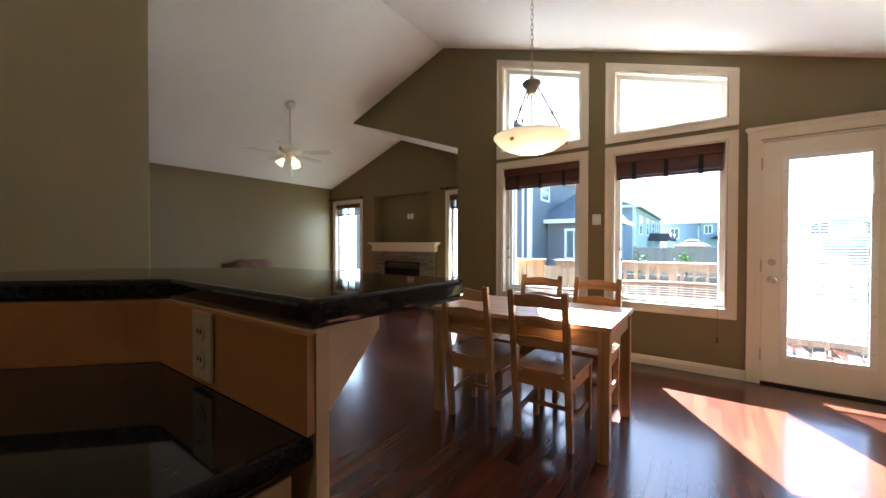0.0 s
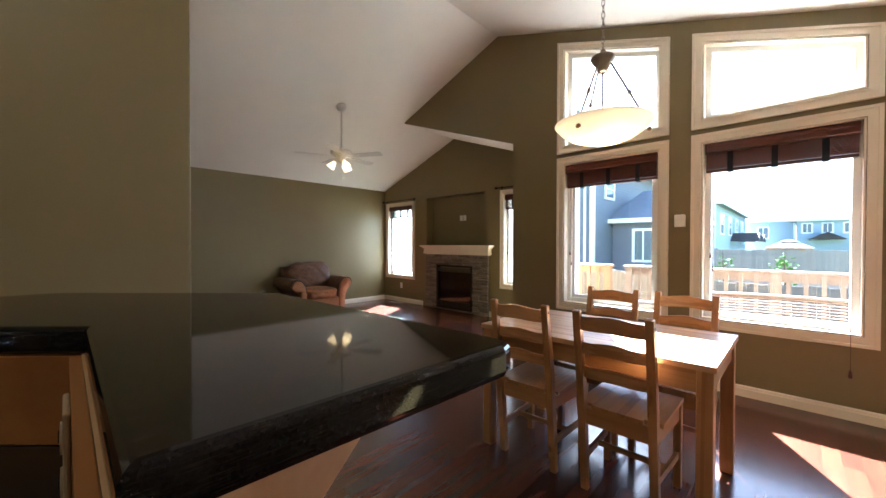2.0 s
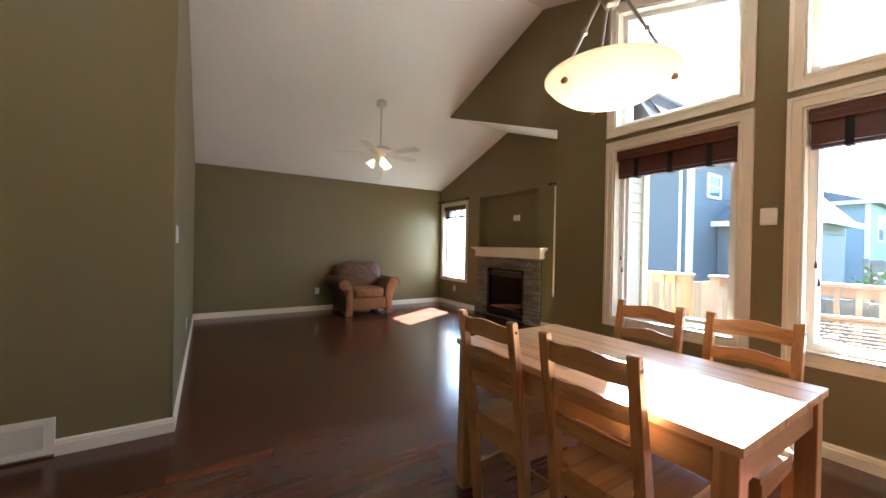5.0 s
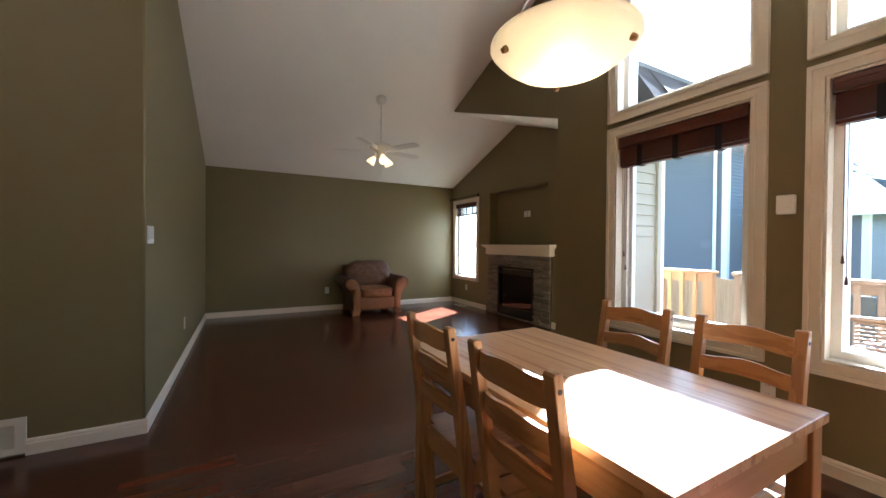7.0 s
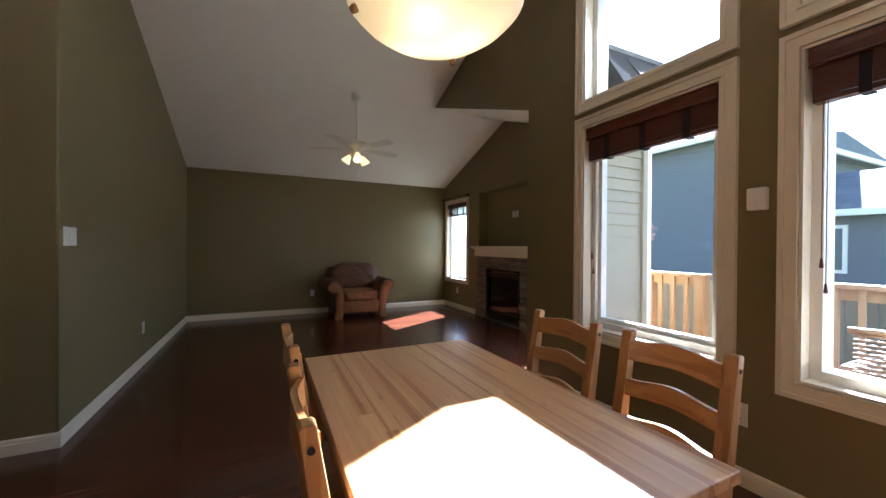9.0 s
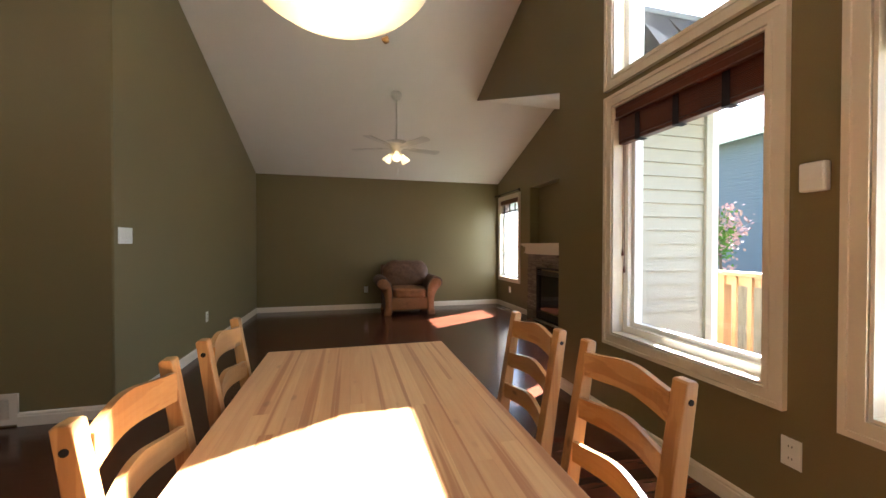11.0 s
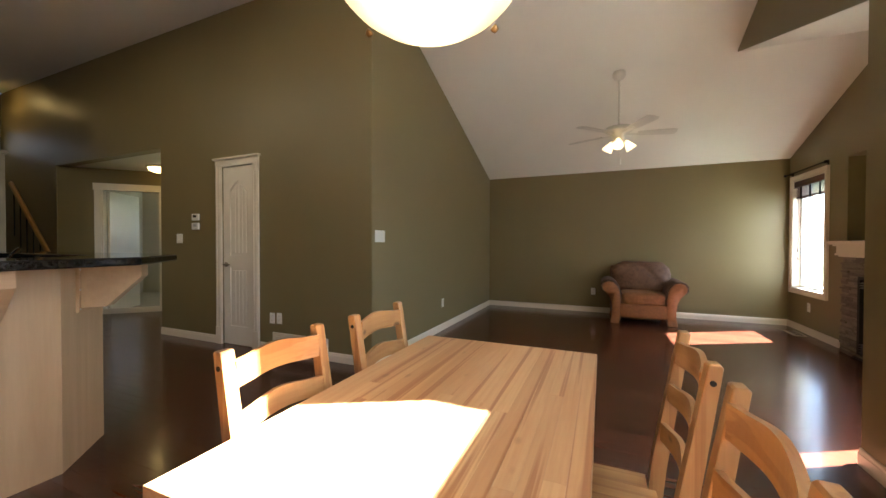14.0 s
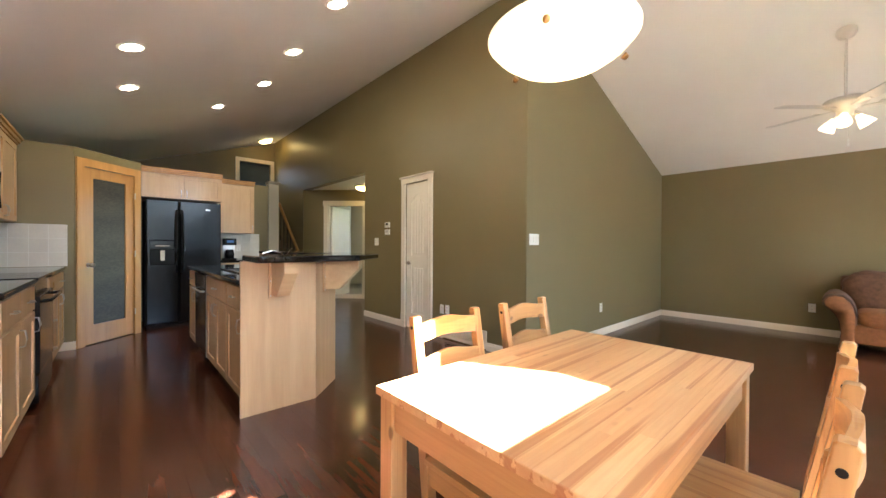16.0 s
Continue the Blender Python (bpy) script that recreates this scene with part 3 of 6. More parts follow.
def blind(x0, x1, top, y, drop, slats, group):
    """A raised wooden blind: a head valance, a bunch of slats hanging behind it, ladder tapes and a bottom rail."""
    th = thing("wooden_blind", pose((x0 + x1) / 2, y, top), "dark red-brown wooden blind pulled up in the window", "blind", group)
    w = (x1 - x0) / 2 - 0.012
    bm = bmesh.new()
    prism(bm, [(-0.004, 0.0), (-0.018, -0.010), (-0.013, -0.032), (-0.017, -0.040), (-0.013, -0.072), (-0.023, -0.086), (-0.004, -0.090), (-0.004, 0.0)], "x", -w, w)
    part("valance", bm, BLINDW, th)
    bm = bmesh.new()
    box(bm, -w + 0.003, w - 0.003, 0.002, 0.056, -0.062, -0.004, bevel=0.003)
    part("head_rail", bm, BLINDW, th)
    for i in range(slats):
        z = -0.072 - (drop - 0.102) * i / max(1, slats - 1)
        bm = bmesh.new()
        box(bm, -w + 0.005, w - 0.005, 0.006, 0.056, z - 0.0033, z + 0.0033)
        part("slat", bm, BLINDW, th)
    bm = bmesh.new()
    box(bm, -w + 0.005, w - 0.005, 0.004, 0.058, -drop, -drop + 0.022, bevel=0.004)
    part("bottom_rail", bm, BLINDW, th)
    for u in (-0.62, 0.0, 0.62):
        bm = bmesh.new()
        box(bm, w * u - 0.019, w * u + 0.019, 0.0, 0.003, -drop - 0.004, -0.075)
        box(bm, w * u - 0.019, w * u + 0.019, 0.0, 0.062, -drop - 0.007, -drop - 0.003)
        part("ladder_tape", bm, BLACKCLOTH, th)
    bm = bmesh.new()
    tube(bm, (-w + 0.04, 0.012, -0.08), (-w + 0.04, 0.012, -0.94), 0.0018, n=6)
    tube(bm, (-w + 0.055, 0.012, -0.08), (-w + 0.055, 0.012, -1.05), 0.0018, n=6)
    part("cord", bm, BLINDW, th)
    for dx, z in ((0.04, -0.95), (0.055, -1.06)):
        bm = bmesh.new()
        lathe(bm, [(0.0, 0.022), (0.004, 0.02), (0.008, -0.015), (0.007, -0.022), (0.0, -0.024)], -w + dx, 0.012, z, n=12)
        part("tassel", bm, BLINDW, th)
    return th


blind(W1[0] + 0.012, W1[1] - 0.012, HEAD - 0.012, YW + 0.005, 0.245, 19, "window blinds")
second = blind(W2[0] + 0.012, W2[1] - 0.012, HEAD - 0.012, YW + 0.005, 0.245, 19, "window blinds")
bm = bmesh.new()
tube(bm, (0.40, -0.04, -0.06), (0.405, -0.04, -1.74), 0.0016, n=6)
part("cord", bm, BLINDW, second)
bm = bmesh.new()
lathe(bm, [(0.0, 0.03), (0.006, 0.026), (0.013, -0.015), (0.011, -0.025), (0.0, -0.028)], 0.405, -0.04, -1.76, n=12)
part("tassel", bm, BLINDW, second)
blind(LW[0] + 0.012, LW[1] - 0.012, 2.043, YF + 0.005, 0.24, 8, "window blinds")
blind(RW[0] + 0.012, RW[1] - 0.012, 2.043, YF + 0.005, 0.24, 8, "window blinds")

for x0, x1 in ((LW[0] - 0.10, LW[1] + 0.09), (RW[0] - 0.10, RW[1] + 0.09)):
    th = thing("curtain_rod", pose((x0 + x1) / 2, YF - 0.06, 2.155), "thin black curtain rod above a living room window", "curtain rod", "curtain rods")
    h = (x1 - x0) / 2
    bm = bmesh.new()
    tube(bm, (-h, 0, 0), (h, 0, 0), 0.008)
    part("rod", bm, MATTBLACK, th)
    for s in (-1, 1):
        bm = bmesh.new()
        lathe(bm, [(0, -0.03), (0.012, -0.022), (0.018, 0.0), (0.012, 0.022), (0, 0.03)], n=14)
        bm.transform(Matrix.Translation((s * (h + 0.02), 0, 0)) @ Matrix.Rotation(radians(90), 4, "Y"))
        part("finial", bm, MATTBLACK, th, smooth=True)
        bm = bmesh.new()
        box(bm, s * (h - 0.06) - 0.008, s * (h - 0.06) + 0.008, -0.004, 0.06, -0.008, 0.004)
        box(bm, s * (h - 0.06) - 0.012, s * (h - 0.06) + 0.012, 0.052, 0.06, -0.03, 0.03)
        part("bracket", bm, MATTBLACK, th)

# ---- patio door ----
bm = bmesh.new()
for a, b in ((DOOR[0] - 0.08, DOOR[0] + 0.004), (DOOR[1] - 0.004, DOOR[1] + 0.08)):
    box(bm, a, b, YW - 0.02, YW, 0.21, 2.065)
    box(bm, a + 0.012, a + 0.03, YW - 0.026, YW - 0.02, 0.21, 2.065)
    box(bm, b - 0.03, b - 0.012, YW - 0.026, YW - 0.02, 0.21, 2.065)
    box(bm, a - 0.004, b + 0.004, YW - 0.028, YW, 0.0, 0.21, bevel=0.004)
box(bm, DOOR[0] - 0.083, DOOR[1] + 0.083, YW - 0.022, YW, 2.065, 2.132)
box(bm, DOOR[0] - 0.09, DOOR[1] + 0.09, YW - 0.034, YW, 2.132, 2.147)
box(bm, DOOR[0] - 0.10, DOOR[1] + 0.10, YW - 0.05, YW, 2.147, 2.168, bevel=0.005)
structure(part("trim_patio_door", bm, TRIM), "cream door casing with a moulded head")
bm = bmesh.new()
box(bm, DOOR[0], DOOR[0] + 0.016, YW - 0.002, YW + TH, 0, 2.06)
box(bm, DOOR[1] - 0.016, DOOR[1], YW - 0.002, YW + TH, 0, 2.06)
box(bm, DOOR[0] + 0.016, DOOR[1] - 0.016, YW - 0.002, YW + TH, 2.045, 2.06)
structure(part("trim_patio_jamb", bm, TRIM), "cream door jamb")
boxes("threshold", MATTBLACK, None, (DOOR[0] + 0.016, DOOR[1] - 0.016, YW - 0.01, YW + TH + 0.03, 0.0, 0.018))
structure(bpy.data.objects["threshold"], "dark metal door threshold")
dx0, dx1, dy = DOOR[0] + 0.019, DOOR[1] - 0.019, YW + 0.012
gx0, gx1, gz0, gz1 = 0.535, 1.015, 0.255, 1.885
bm = bmesh.new()
for d in ((dx0, gx0, dy, dy + 0.044, 0.02, 2.042), (gx1, dx1, dy, dy + 0.044, 0.02, 2.042), (gx0, gx1, dy, dy + 0.044, 0.02, gz0), (gx0, gx1, dy, dy + 0.044, gz1, 2.042)):
    box(bm, *d)
patio = structure(part("door_1", bm, DOORW), "closed white patio door with a large pane")
bm = bmesh.new()
for d in ((gx0 - 0.03, gx0 + 0.012, dy - 0.014, dy, gz0 - 0.03, gz1 + 0.03), (gx1 - 0.012, gx1 + 0.03, dy - 0.014, dy, gz0 - 0.03, gz1 + 0.03),
          (gx0 + 0.012, gx1 - 0.012, dy - 0.014, dy, gz0 - 0.03, gz0 + 0.012), (gx0 + 0.012, gx1 - 0.012, dy - 0.014, dy, gz1 - 0.012, gz1 + 0.03)):
    box(bm, *d, bevel=0.003)
part("glazing_frame", bm, VINYL, patio)
for i in range(12):
    bm = bmesh.new()
    z = gz0 + 0.1 + i * (gz1 - gz0 - 0.2) / 5
    x = (gx0 - 0.014) if i < 6 else (gx1 + 0.014)
    lathe(bm, [(0.0055, 0.0), (0.004, 0.003), (0.0, 0.0035)], n=10)
    bm.transform(Matrix.Translation((x, dy - 0.014, gz0 + 0.1 + (i % 6) * (gz1 - gz0 - 0.2) / 5)) @ Matrix.Rotation(radians(90), 4, "X"))
    part("screw_cap", bm, STEEL, patio)
bm = bmesh.new()
box(bm, gx0, gx1, dy + 0.008, dy + 0.012, gz0, gz1)
pane = part("pane", bm, GLASS, patio, "clear glass")
pane.visible_shadow = False
BLINDV = material("white_mini_blind", (0.85, 0.85, 0.83), 0.4, vary=0.02)
for i in range(62):
    bm = bmesh.new()
    box(bm, gx0 + 0.012, gx1 - 0.018, -0.009, 0.009, -0.0004, 0.0004)
    bm.transform(Matrix.Translation((0, dy + 0.026, 0.43 + i * 0.0226)) @ Matrix.Rotation(radians(12), 4, "X"))
    part("blind_slat", bm, BLINDV, patio)
bm = bmesh.new()
box(bm, gx0 + 0.012, gx1 - 0.018, dy + 0.018, dy + 0.034, 0.405, 0.415)
part("blind_rail", bm, BLINDV, patio)
bm = bmesh.new()
box(bm, gx1 - 0.004, gx1 + 0.006, dy - 0.022, dy - 0.012, 1.56, 1.70, bevel=0.002)
part("blind_slider", bm, VINYL, patio)
for z, r in ((1.03, 0.026), (0.885, 0.03)):
    bm = bmesh.new()
    lathe(bm, [(0.0, 0.0), (r, 0.0), (r, 0.006), (r * 0.8, 0.012), (0.0, 0.012)], n=24)
    bm.transform(Matrix.Translation((0.447, dy, z)) @ Matrix.Rotation(radians(90), 4, "X"))
    part("rose", bm, NICKEL, patio, smooth=True)
bm = bmesh.new()
lathe(bm, [(0.012, 0.01), (0.011, 0.03), (0.024, 0.04), (0.028, 0.052), (0.022, 0.064), (0.0, 0.066)], n=24)
bm.transform(Matrix.Translation((0.447, dy, 0.885)) @ Matrix.Rotation(radians(90), 4, "X"))
part("door_knob", bm, NICKEL, patio, smooth=True)
bm = bmesh.new()
box(bm, 0.437, 0.457, dy - 0.034, dy - 0.012, 1.025, 1.035, bevel=0.003)
part("thumb_turn", bm, NICKEL, patio)
for z in (0.25, 1.0, 1.86):
    bm = bmesh.new()
    tube(bm, (DOOR[0] + 0.012, YW - 0.004, z - 0.05), (DOOR[0] + 0.012, YW - 0.004, z + 0.05), 0.007)
    part("hinge", bm, NICKEL, patio)


# ---- skirting boards ----
def skirting(name, p, q, side):
    """A moulded board from p to q; side is the normal into the room."""
    p, q, nrm = Vector((*p, 0)), Vector((*q, 0)), Vector((*side, 0))
    prof = [(0.0, 0.0), (0.014, 0.0), (0.014, 0.062), (0.010, 0.068), (0.010, 0.078), (0.005, 0.088), (0.0, 0.09)]
    bm = bmesh.new()
    ends = [[bm.verts.new(e + nrm * d + Vector((0, 0, z))) for d, z in prof] for e in (p, q)]
    k = len(prof)
    for i in range(k):
        bm.faces.new((ends[0][i], ends[0][(i + 1) % k], ends[1][(i + 1) % k], ends[1][i]))
    bm.faces.new(ends[0])
    bm.faces.new(list(reversed(ends[1])))
    return structure(part(name, bm, TRIM), "cream moulded skirting board")


skirting("baseboard_back", (XB, YL), (XB, YF), (1, 0))
skirting("baseboard_living", (XB, YL), (XC, YL), (0, 1))
skirting("baseboard_closet", (XC, -0.36), (XC, -0.573), (1, 0))
skirting("baseboard_closet", (XC, 0.385), (XC, YL + 0.014), (1, 0))
skirting("baseboard_closet", (XC, HALL[1]), (XC, -1.257), (1, 0))
skirting("baseboard_closet", (XC, YE), (XC, HALL[0]), (1, 0))
skirting("baseboard_fireplace", (XB, YF), (-5.60, YF), (0, -1))
skirting("baseboard_fireplace", (-4.02, YF), (XE, YF), (0, -1))
skirting("baseboard_bay", (XE, YW), (XE, YF), (-1, 0))
skirting("baseboard_window", (XE, YW), (DOOR[0] - 0.085, YW), (0, -1))
skirting("baseboard_hall", (-5.1, -2.9), (-3.0, -5.0), (0.7, 0.7))

# ---- closet door ----
bm = bmesh.new()
c0, c1, ct = CLOSET
for a, b in ((c0 - 0.09, c0), (c1, c1 + 0.09)):
    box(bm, XC, XC + 0.02, a, b, 0.2, ct)
    box(bm, XC, XC + 0.026, a - 0.003, b + 0.003, 0, 0.2, bevel=0.003)
    box(bm, XC + 0.02, XC + 0.025, a + 0.012, a + 0.028, 0.2, ct)
    box(bm, XC + 0.02, XC + 0.025, b - 0.028, b - 0.012, 0.2, ct)
box(bm, XC, XC + 0.022, c0 - 0.094, c1 + 0.094, ct, ct + 0.075)
box(bm, XC, XC + 0.045, c0 - 0.115, c1 + 0.115, ct + 0.075, ct + 0.098, bevel=0.005)
structure(part("trim_closet_door", bm, TRIM), "cream casing with a moulded head")
bm = bmesh.new()
xd = XC - 0.012
w = c1 - c0


box(bm, xd - 0.035, xd - 0.014, c0 + 0.003, c1 - 0.003, 0.008, ct - 0.004)
# stiles and rails, proud of the sunk panels
for a, b, z0, z1 in ((c0 + 0.003, c0 + 0.11, 0.008, ct - 0.004), (c1 - 0.11, c1 - 0.003, 0.008, ct - 0.004), (c0 + 0.11, c1 - 0.11, 0.008, 0.22), (c0 + 0.11, c1 - 0.11, 0.90, 1.03)):
    box(bm, xd - 0.014, xd, a, b, z0, z1)
pa, pb = c0 + 0.11, c1 - 0.11
k = 12
for i in range(k):
    ya, yb = pa + (pb - pa) * i / k, pa + (pb - pa) * (i + 1) / k
    za, zb = (1.78 + 0.11 * math.sin(math.pi * j / k) ** 1.2 for j in (i, i + 1))
    hexa(bm, ((xd - 0.014, ya, za), (xd - 0.014, yb, zb), (xd, yb, zb), (xd, ya, za), (xd - 0.014, ya, ct - 0.004), (xd - 0.014, yb, ct - 0.004), (xd, yb, ct - 0.004), (xd, ya, ct - 0.004)))
closet = structure(part("door_2", bm, DOORW), "closed white two-panel closet door")
for z0, z1, rise in ((0.25, 0.87, 0), (1.06, 1.76, 0.10)):
    ga, gb, planks = pa + 0.028, pb - 0.028, 4
    for j in range(planks):
        ya, yb = ga + (gb - ga) * j / planks + 0.0025, ga + (gb - ga) * (j + 1) / planks - 0.0025
        crest = [(yb + (ya - yb) * i / 5, z1 - 0.006 + rise * math.sin(math.pi * (yb + (ya - yb) * i / 5 - ga) / (gb - ga)) ** 1.3) for i in range(6)] if rise else [(yb, z1 - 0.006), (ya, z1 - 0.006)]
        bm = bmesh.new()
        prism(bm, [(ya, z0 + 0.006), (yb, z0 + 0.006)] + crest, "x", xd - 0.014, xd - 0.003, bevel=0.004, seg=1)
        part("panel_plank", bm, DOORW, closet)
bm = bmesh.new()
tube(bm, (xd, c0 + 0.055, 0.93), (xd + 0.012, c0 + 0.055, 0.93), 0.027, n=20)
tube(bm, (xd + 0.012, c0 + 0.055, 0.93), (xd + 0.04, c0 + 0.055, 0.93), 0.011, n=14)
sweep(bm, [(xd + 0.045, c0 + 0.045 + 0.1 * s, 0.93 + 0.006 * math.sin(3 * s)) for s in (0, 0.3, 0.6, 0.9, 1.1)], 0.008, 0.008)
part("door_handle", bm, PEWTER, closet, smooth=True)
for z in (0.28, 1.08, 1.86):
    bm = bmesh.new()
    tube(bm, (XC + 0.006, c1 - 0.002, z - 0.045), (XC + 0.006, c1 - 0.002, z + 0.045), 0.007)
    part("hinge", bm, NICKEL, closet)

# ---- dining table ----
TX0, TX1, TY0, TY1, TZ = -1.59, -0.41, 2.147, 2.885, 0.74
table = thing("dining_table", pose(0, 0, 0), "honey-coloured solid pine dining table with a butcher block top", "dining table")
rows = 18
for r in range(rows):
    ya, yb = TY0 + (TY1 - TY0) * r / rows, TY0 + (TY1 - TY0) * (r + 1) / rows
    x = TX0
    while x < TX1 - 0.001:
        e = min(TX1, x + random.uniform(0.4, 1.18))
        if TX1 - e < 0.15:
            e = TX1
        bm = bmesh.new()
        # boards lie side by side, with a hairline between them; outer edges are eased
        vs = box(bm, x + 0.00015, e - 0.00015, ya + 0.00015, yb - 0.00015, TZ - 0.026, TZ)
        outer = [ed for ed in bm.edges if (abs(ed.verts[0].co.z - TZ) < 1e-5 and abs(ed.verts[1].co.z - TZ) < 1e-5) and
                 (all(abs(v.co.x - TX0) < 0.001 for v in ed.verts) or all(abs(v.co.x - TX1) < 0.001 for v in ed.verts) or
                  all(abs(v.co.y - TY0) < 0.001 for v in ed.verts) or all(abs(v.co.y - TY1) < 0.001 for v in ed.verts))]
        if outer:
            bmesh.ops.bevel(bm, geom=outer, offset=0.003, segments=2, affect="EDGES", profile=0.5)
        part("tabletop_board", bm, TABLETOP, table)
        x = e
for a, b in ((TX0 + 0.01, TX0 + 0.07), (TX1 - 0.07, TX1 - 0.01)):
    for c, d in ((TY0 + 0.01, TY0 + 0.07), (TY1 - 0.07, TY1 - 0.01)):
        bm = bmesh.new()
        box(bm, a, b, c, d, 0.0, TZ - 0.026, bevel=0.004)
        part("leg", bm, PINE, table)
for c in (TY0 + 0.022, TY1 - 0.042):
    bm = bmesh.new()
    box(bm, TX0 + 0.07, TX1 - 0.07, c, c + 0.02, TZ - 0.126, TZ - 0.026, bevel=0.002)
    part("apron", bm, PINE_X, table)
for a in (TX0 + 0.022, TX1 - 0.042):
    bm = bmesh.new()
    box(bm, a, a + 0.02, TY0 + 0.07, TY1 - 0.07, TZ - 0.126, TZ - 0.026, bevel=0.002)
    part("apron", bm, PINE_Y, table)

# ---- dining chairs ----
def chair():
    """Stands on the origin, back towards -y, seat towards +y."""
    th = thing("dining_chair", pose(0, 0, 0), "honey-stained pine ladder-back dining chair pushed under the table", "chair", "chairs round the dining table")
    HW, H, D = 0.158, 0.915, 0.40
    for s in (-1, 1):
        bm = bmesh.new()
        wd = 0.018
        outl = [(0.062, 0.0), (0.022, 0.42), (0.012, 0.52), (-0.055, H - 0.004), (-0.060, H), (-0.078, H), (-0.084, H - 0.006), (-0.026, 0.50), (-0.018, 0.42), (0.028, 0.0)]
        prism(bm, outl, "x", s * HW - wd, s * HW + wd, bevel=0.003)
        part("back_post", bm, PINE, th)
        for z in (0.875,):
            bm = bmesh.new()
            yc = -0.068 + (0.9 - z) * 0.15
            tube(bm, (s * (HW + wd - 0.001), yc, z), (s * (HW + wd + 0.0015), yc, z), 0.0065, n=12)
            part("bolt", bm, MATTBLACK, th)
        bm = bmesh.new()
        box(bm, s * 0.172 - 0.018, s * 0.172 + 0.018, D - 0.036, D, 0.0, 0.425, bevel=0.003)
        part("front_leg", bm, PINE, th)
        bm = bmesh.new()
        hexa(bm, ((s * HW - 0.009, 0.03, 0.345), (s * HW + 0.009, 0.03, 0.345), (s * 0.172 + 0.009, D - 0.036, 0.345), (s * 0.172 - 0.009, D - 0.036, 0.345),
                  (s * HW - 0.009, 0.02, 0.425), (s * HW + 0.009, 0.02, 0.425), (s * 0.172 + 0.009, D - 0.036, 0.425), (s * 0.172 - 0.009, D - 0.036, 0.425)))
        part("side_apron", bm, PINE_Y, th)
        bm = bmesh.new()
        hexa(bm, ((s * HW - 0.008, 0.045, 0.15), (s * HW + 0.008, 0.045, 0.15), (s * 0.172 + 0.008, D - 0.036, 0.15), (s * 0.172 - 0.008, D - 0.036, 0.15),
                  (s * HW - 0.008, 0.042, 0.183), (s * HW + 0.008, 0.042, 0.183), (s * 0.172 + 0.008, D - 0.036, 0.183), (s * 0.172 - 0.008, D - 0.036, 0.183)))
        part("side_stretcher", bm, PINE_Y, th)
    for y, z0, z1, hw in ((D - 0.03, 0.345, 0.425, 0.154), (0.006, 0.345, 0.425, 0.14)):
        bm = bmesh.new()
        box(bm, -hw, hw, y, y + 0.018, z0, z1)
        part("apron", bm, PINE_X, th)
    bm = bmesh.new()
    box(bm, -0.16, 0.16, 0.20, 0.216, 0.153, 0.181, bevel=0.002)
    part("cross_stretcher", bm, PINE_X, th)
    # seat of glued boards, with eased corners
    for i in range(5):
        a, b = -0.19 + 0.38 * i / 5, -0.19 + 0.38 * (i + 1) / 5
        bm = bmesh.new()
        y0 = 0.004 if 0 < i < 4 else 0.026
        box(bm, a + 0.0001, b - 0.0001, y0, D + 0.018, 0.425, 0.445, bevel=0.0008)
        part("seat_board", bm, PINE_Y, th)
    # three bowed slats with a wavy upper edge
    for zc, h0 in ((0.853, 0.066), (0.733, 0.054), (0.613, 0.054)):
        bm = bmesh.new()
        k = 14
        last = None
        for i in range(k + 1):
            u = -1 + 2 * i / k
            x = u * (HW - 0.016)
            bow = -0.024 * (1 - u * u)
            lift = 0.013 * (0.5 + 0.5 * math.cos(math.pi * min(1, abs(u) / 0.85)))
            yb = -0.060 + (0.9 - zc) * 0.155 + bow
            ring = [bm.verts.new((x, yb - 0.009 + dy, z)) for dy, z in ((0, zc - h0 / 2 + lift * 0.5), (0.018, zc - h0 / 2 + lift * 0.5), (0.016, zc + h0 / 2 + lift), (0.002, zc + h0 / 2 + lift))]
            if last:
                for j in range(4):
                    bm.faces.new((last[j], last[(j + 1) % 4], ring[(j + 1) % 4], ring[j]))
            else:
                bm.faces.new(ring)
            last = ring
        bm.faces.new(list(reversed(last)))
        part("back_slat", bm, PINE_X, th)
    return th


first = chair()
first.matrix_basis = pose(-0.785, 2.13, 0, 0, 0, 0)
copy_thing(first, pose(-1.278, 2.14, 0, 0, 0, 1.0))
copy_thing(first, pose(-1.148, 3.055, 0, 0, 0, 180))
copy_thing(first, pose(-0.70, 3.06, 0, 0, 0, 179))


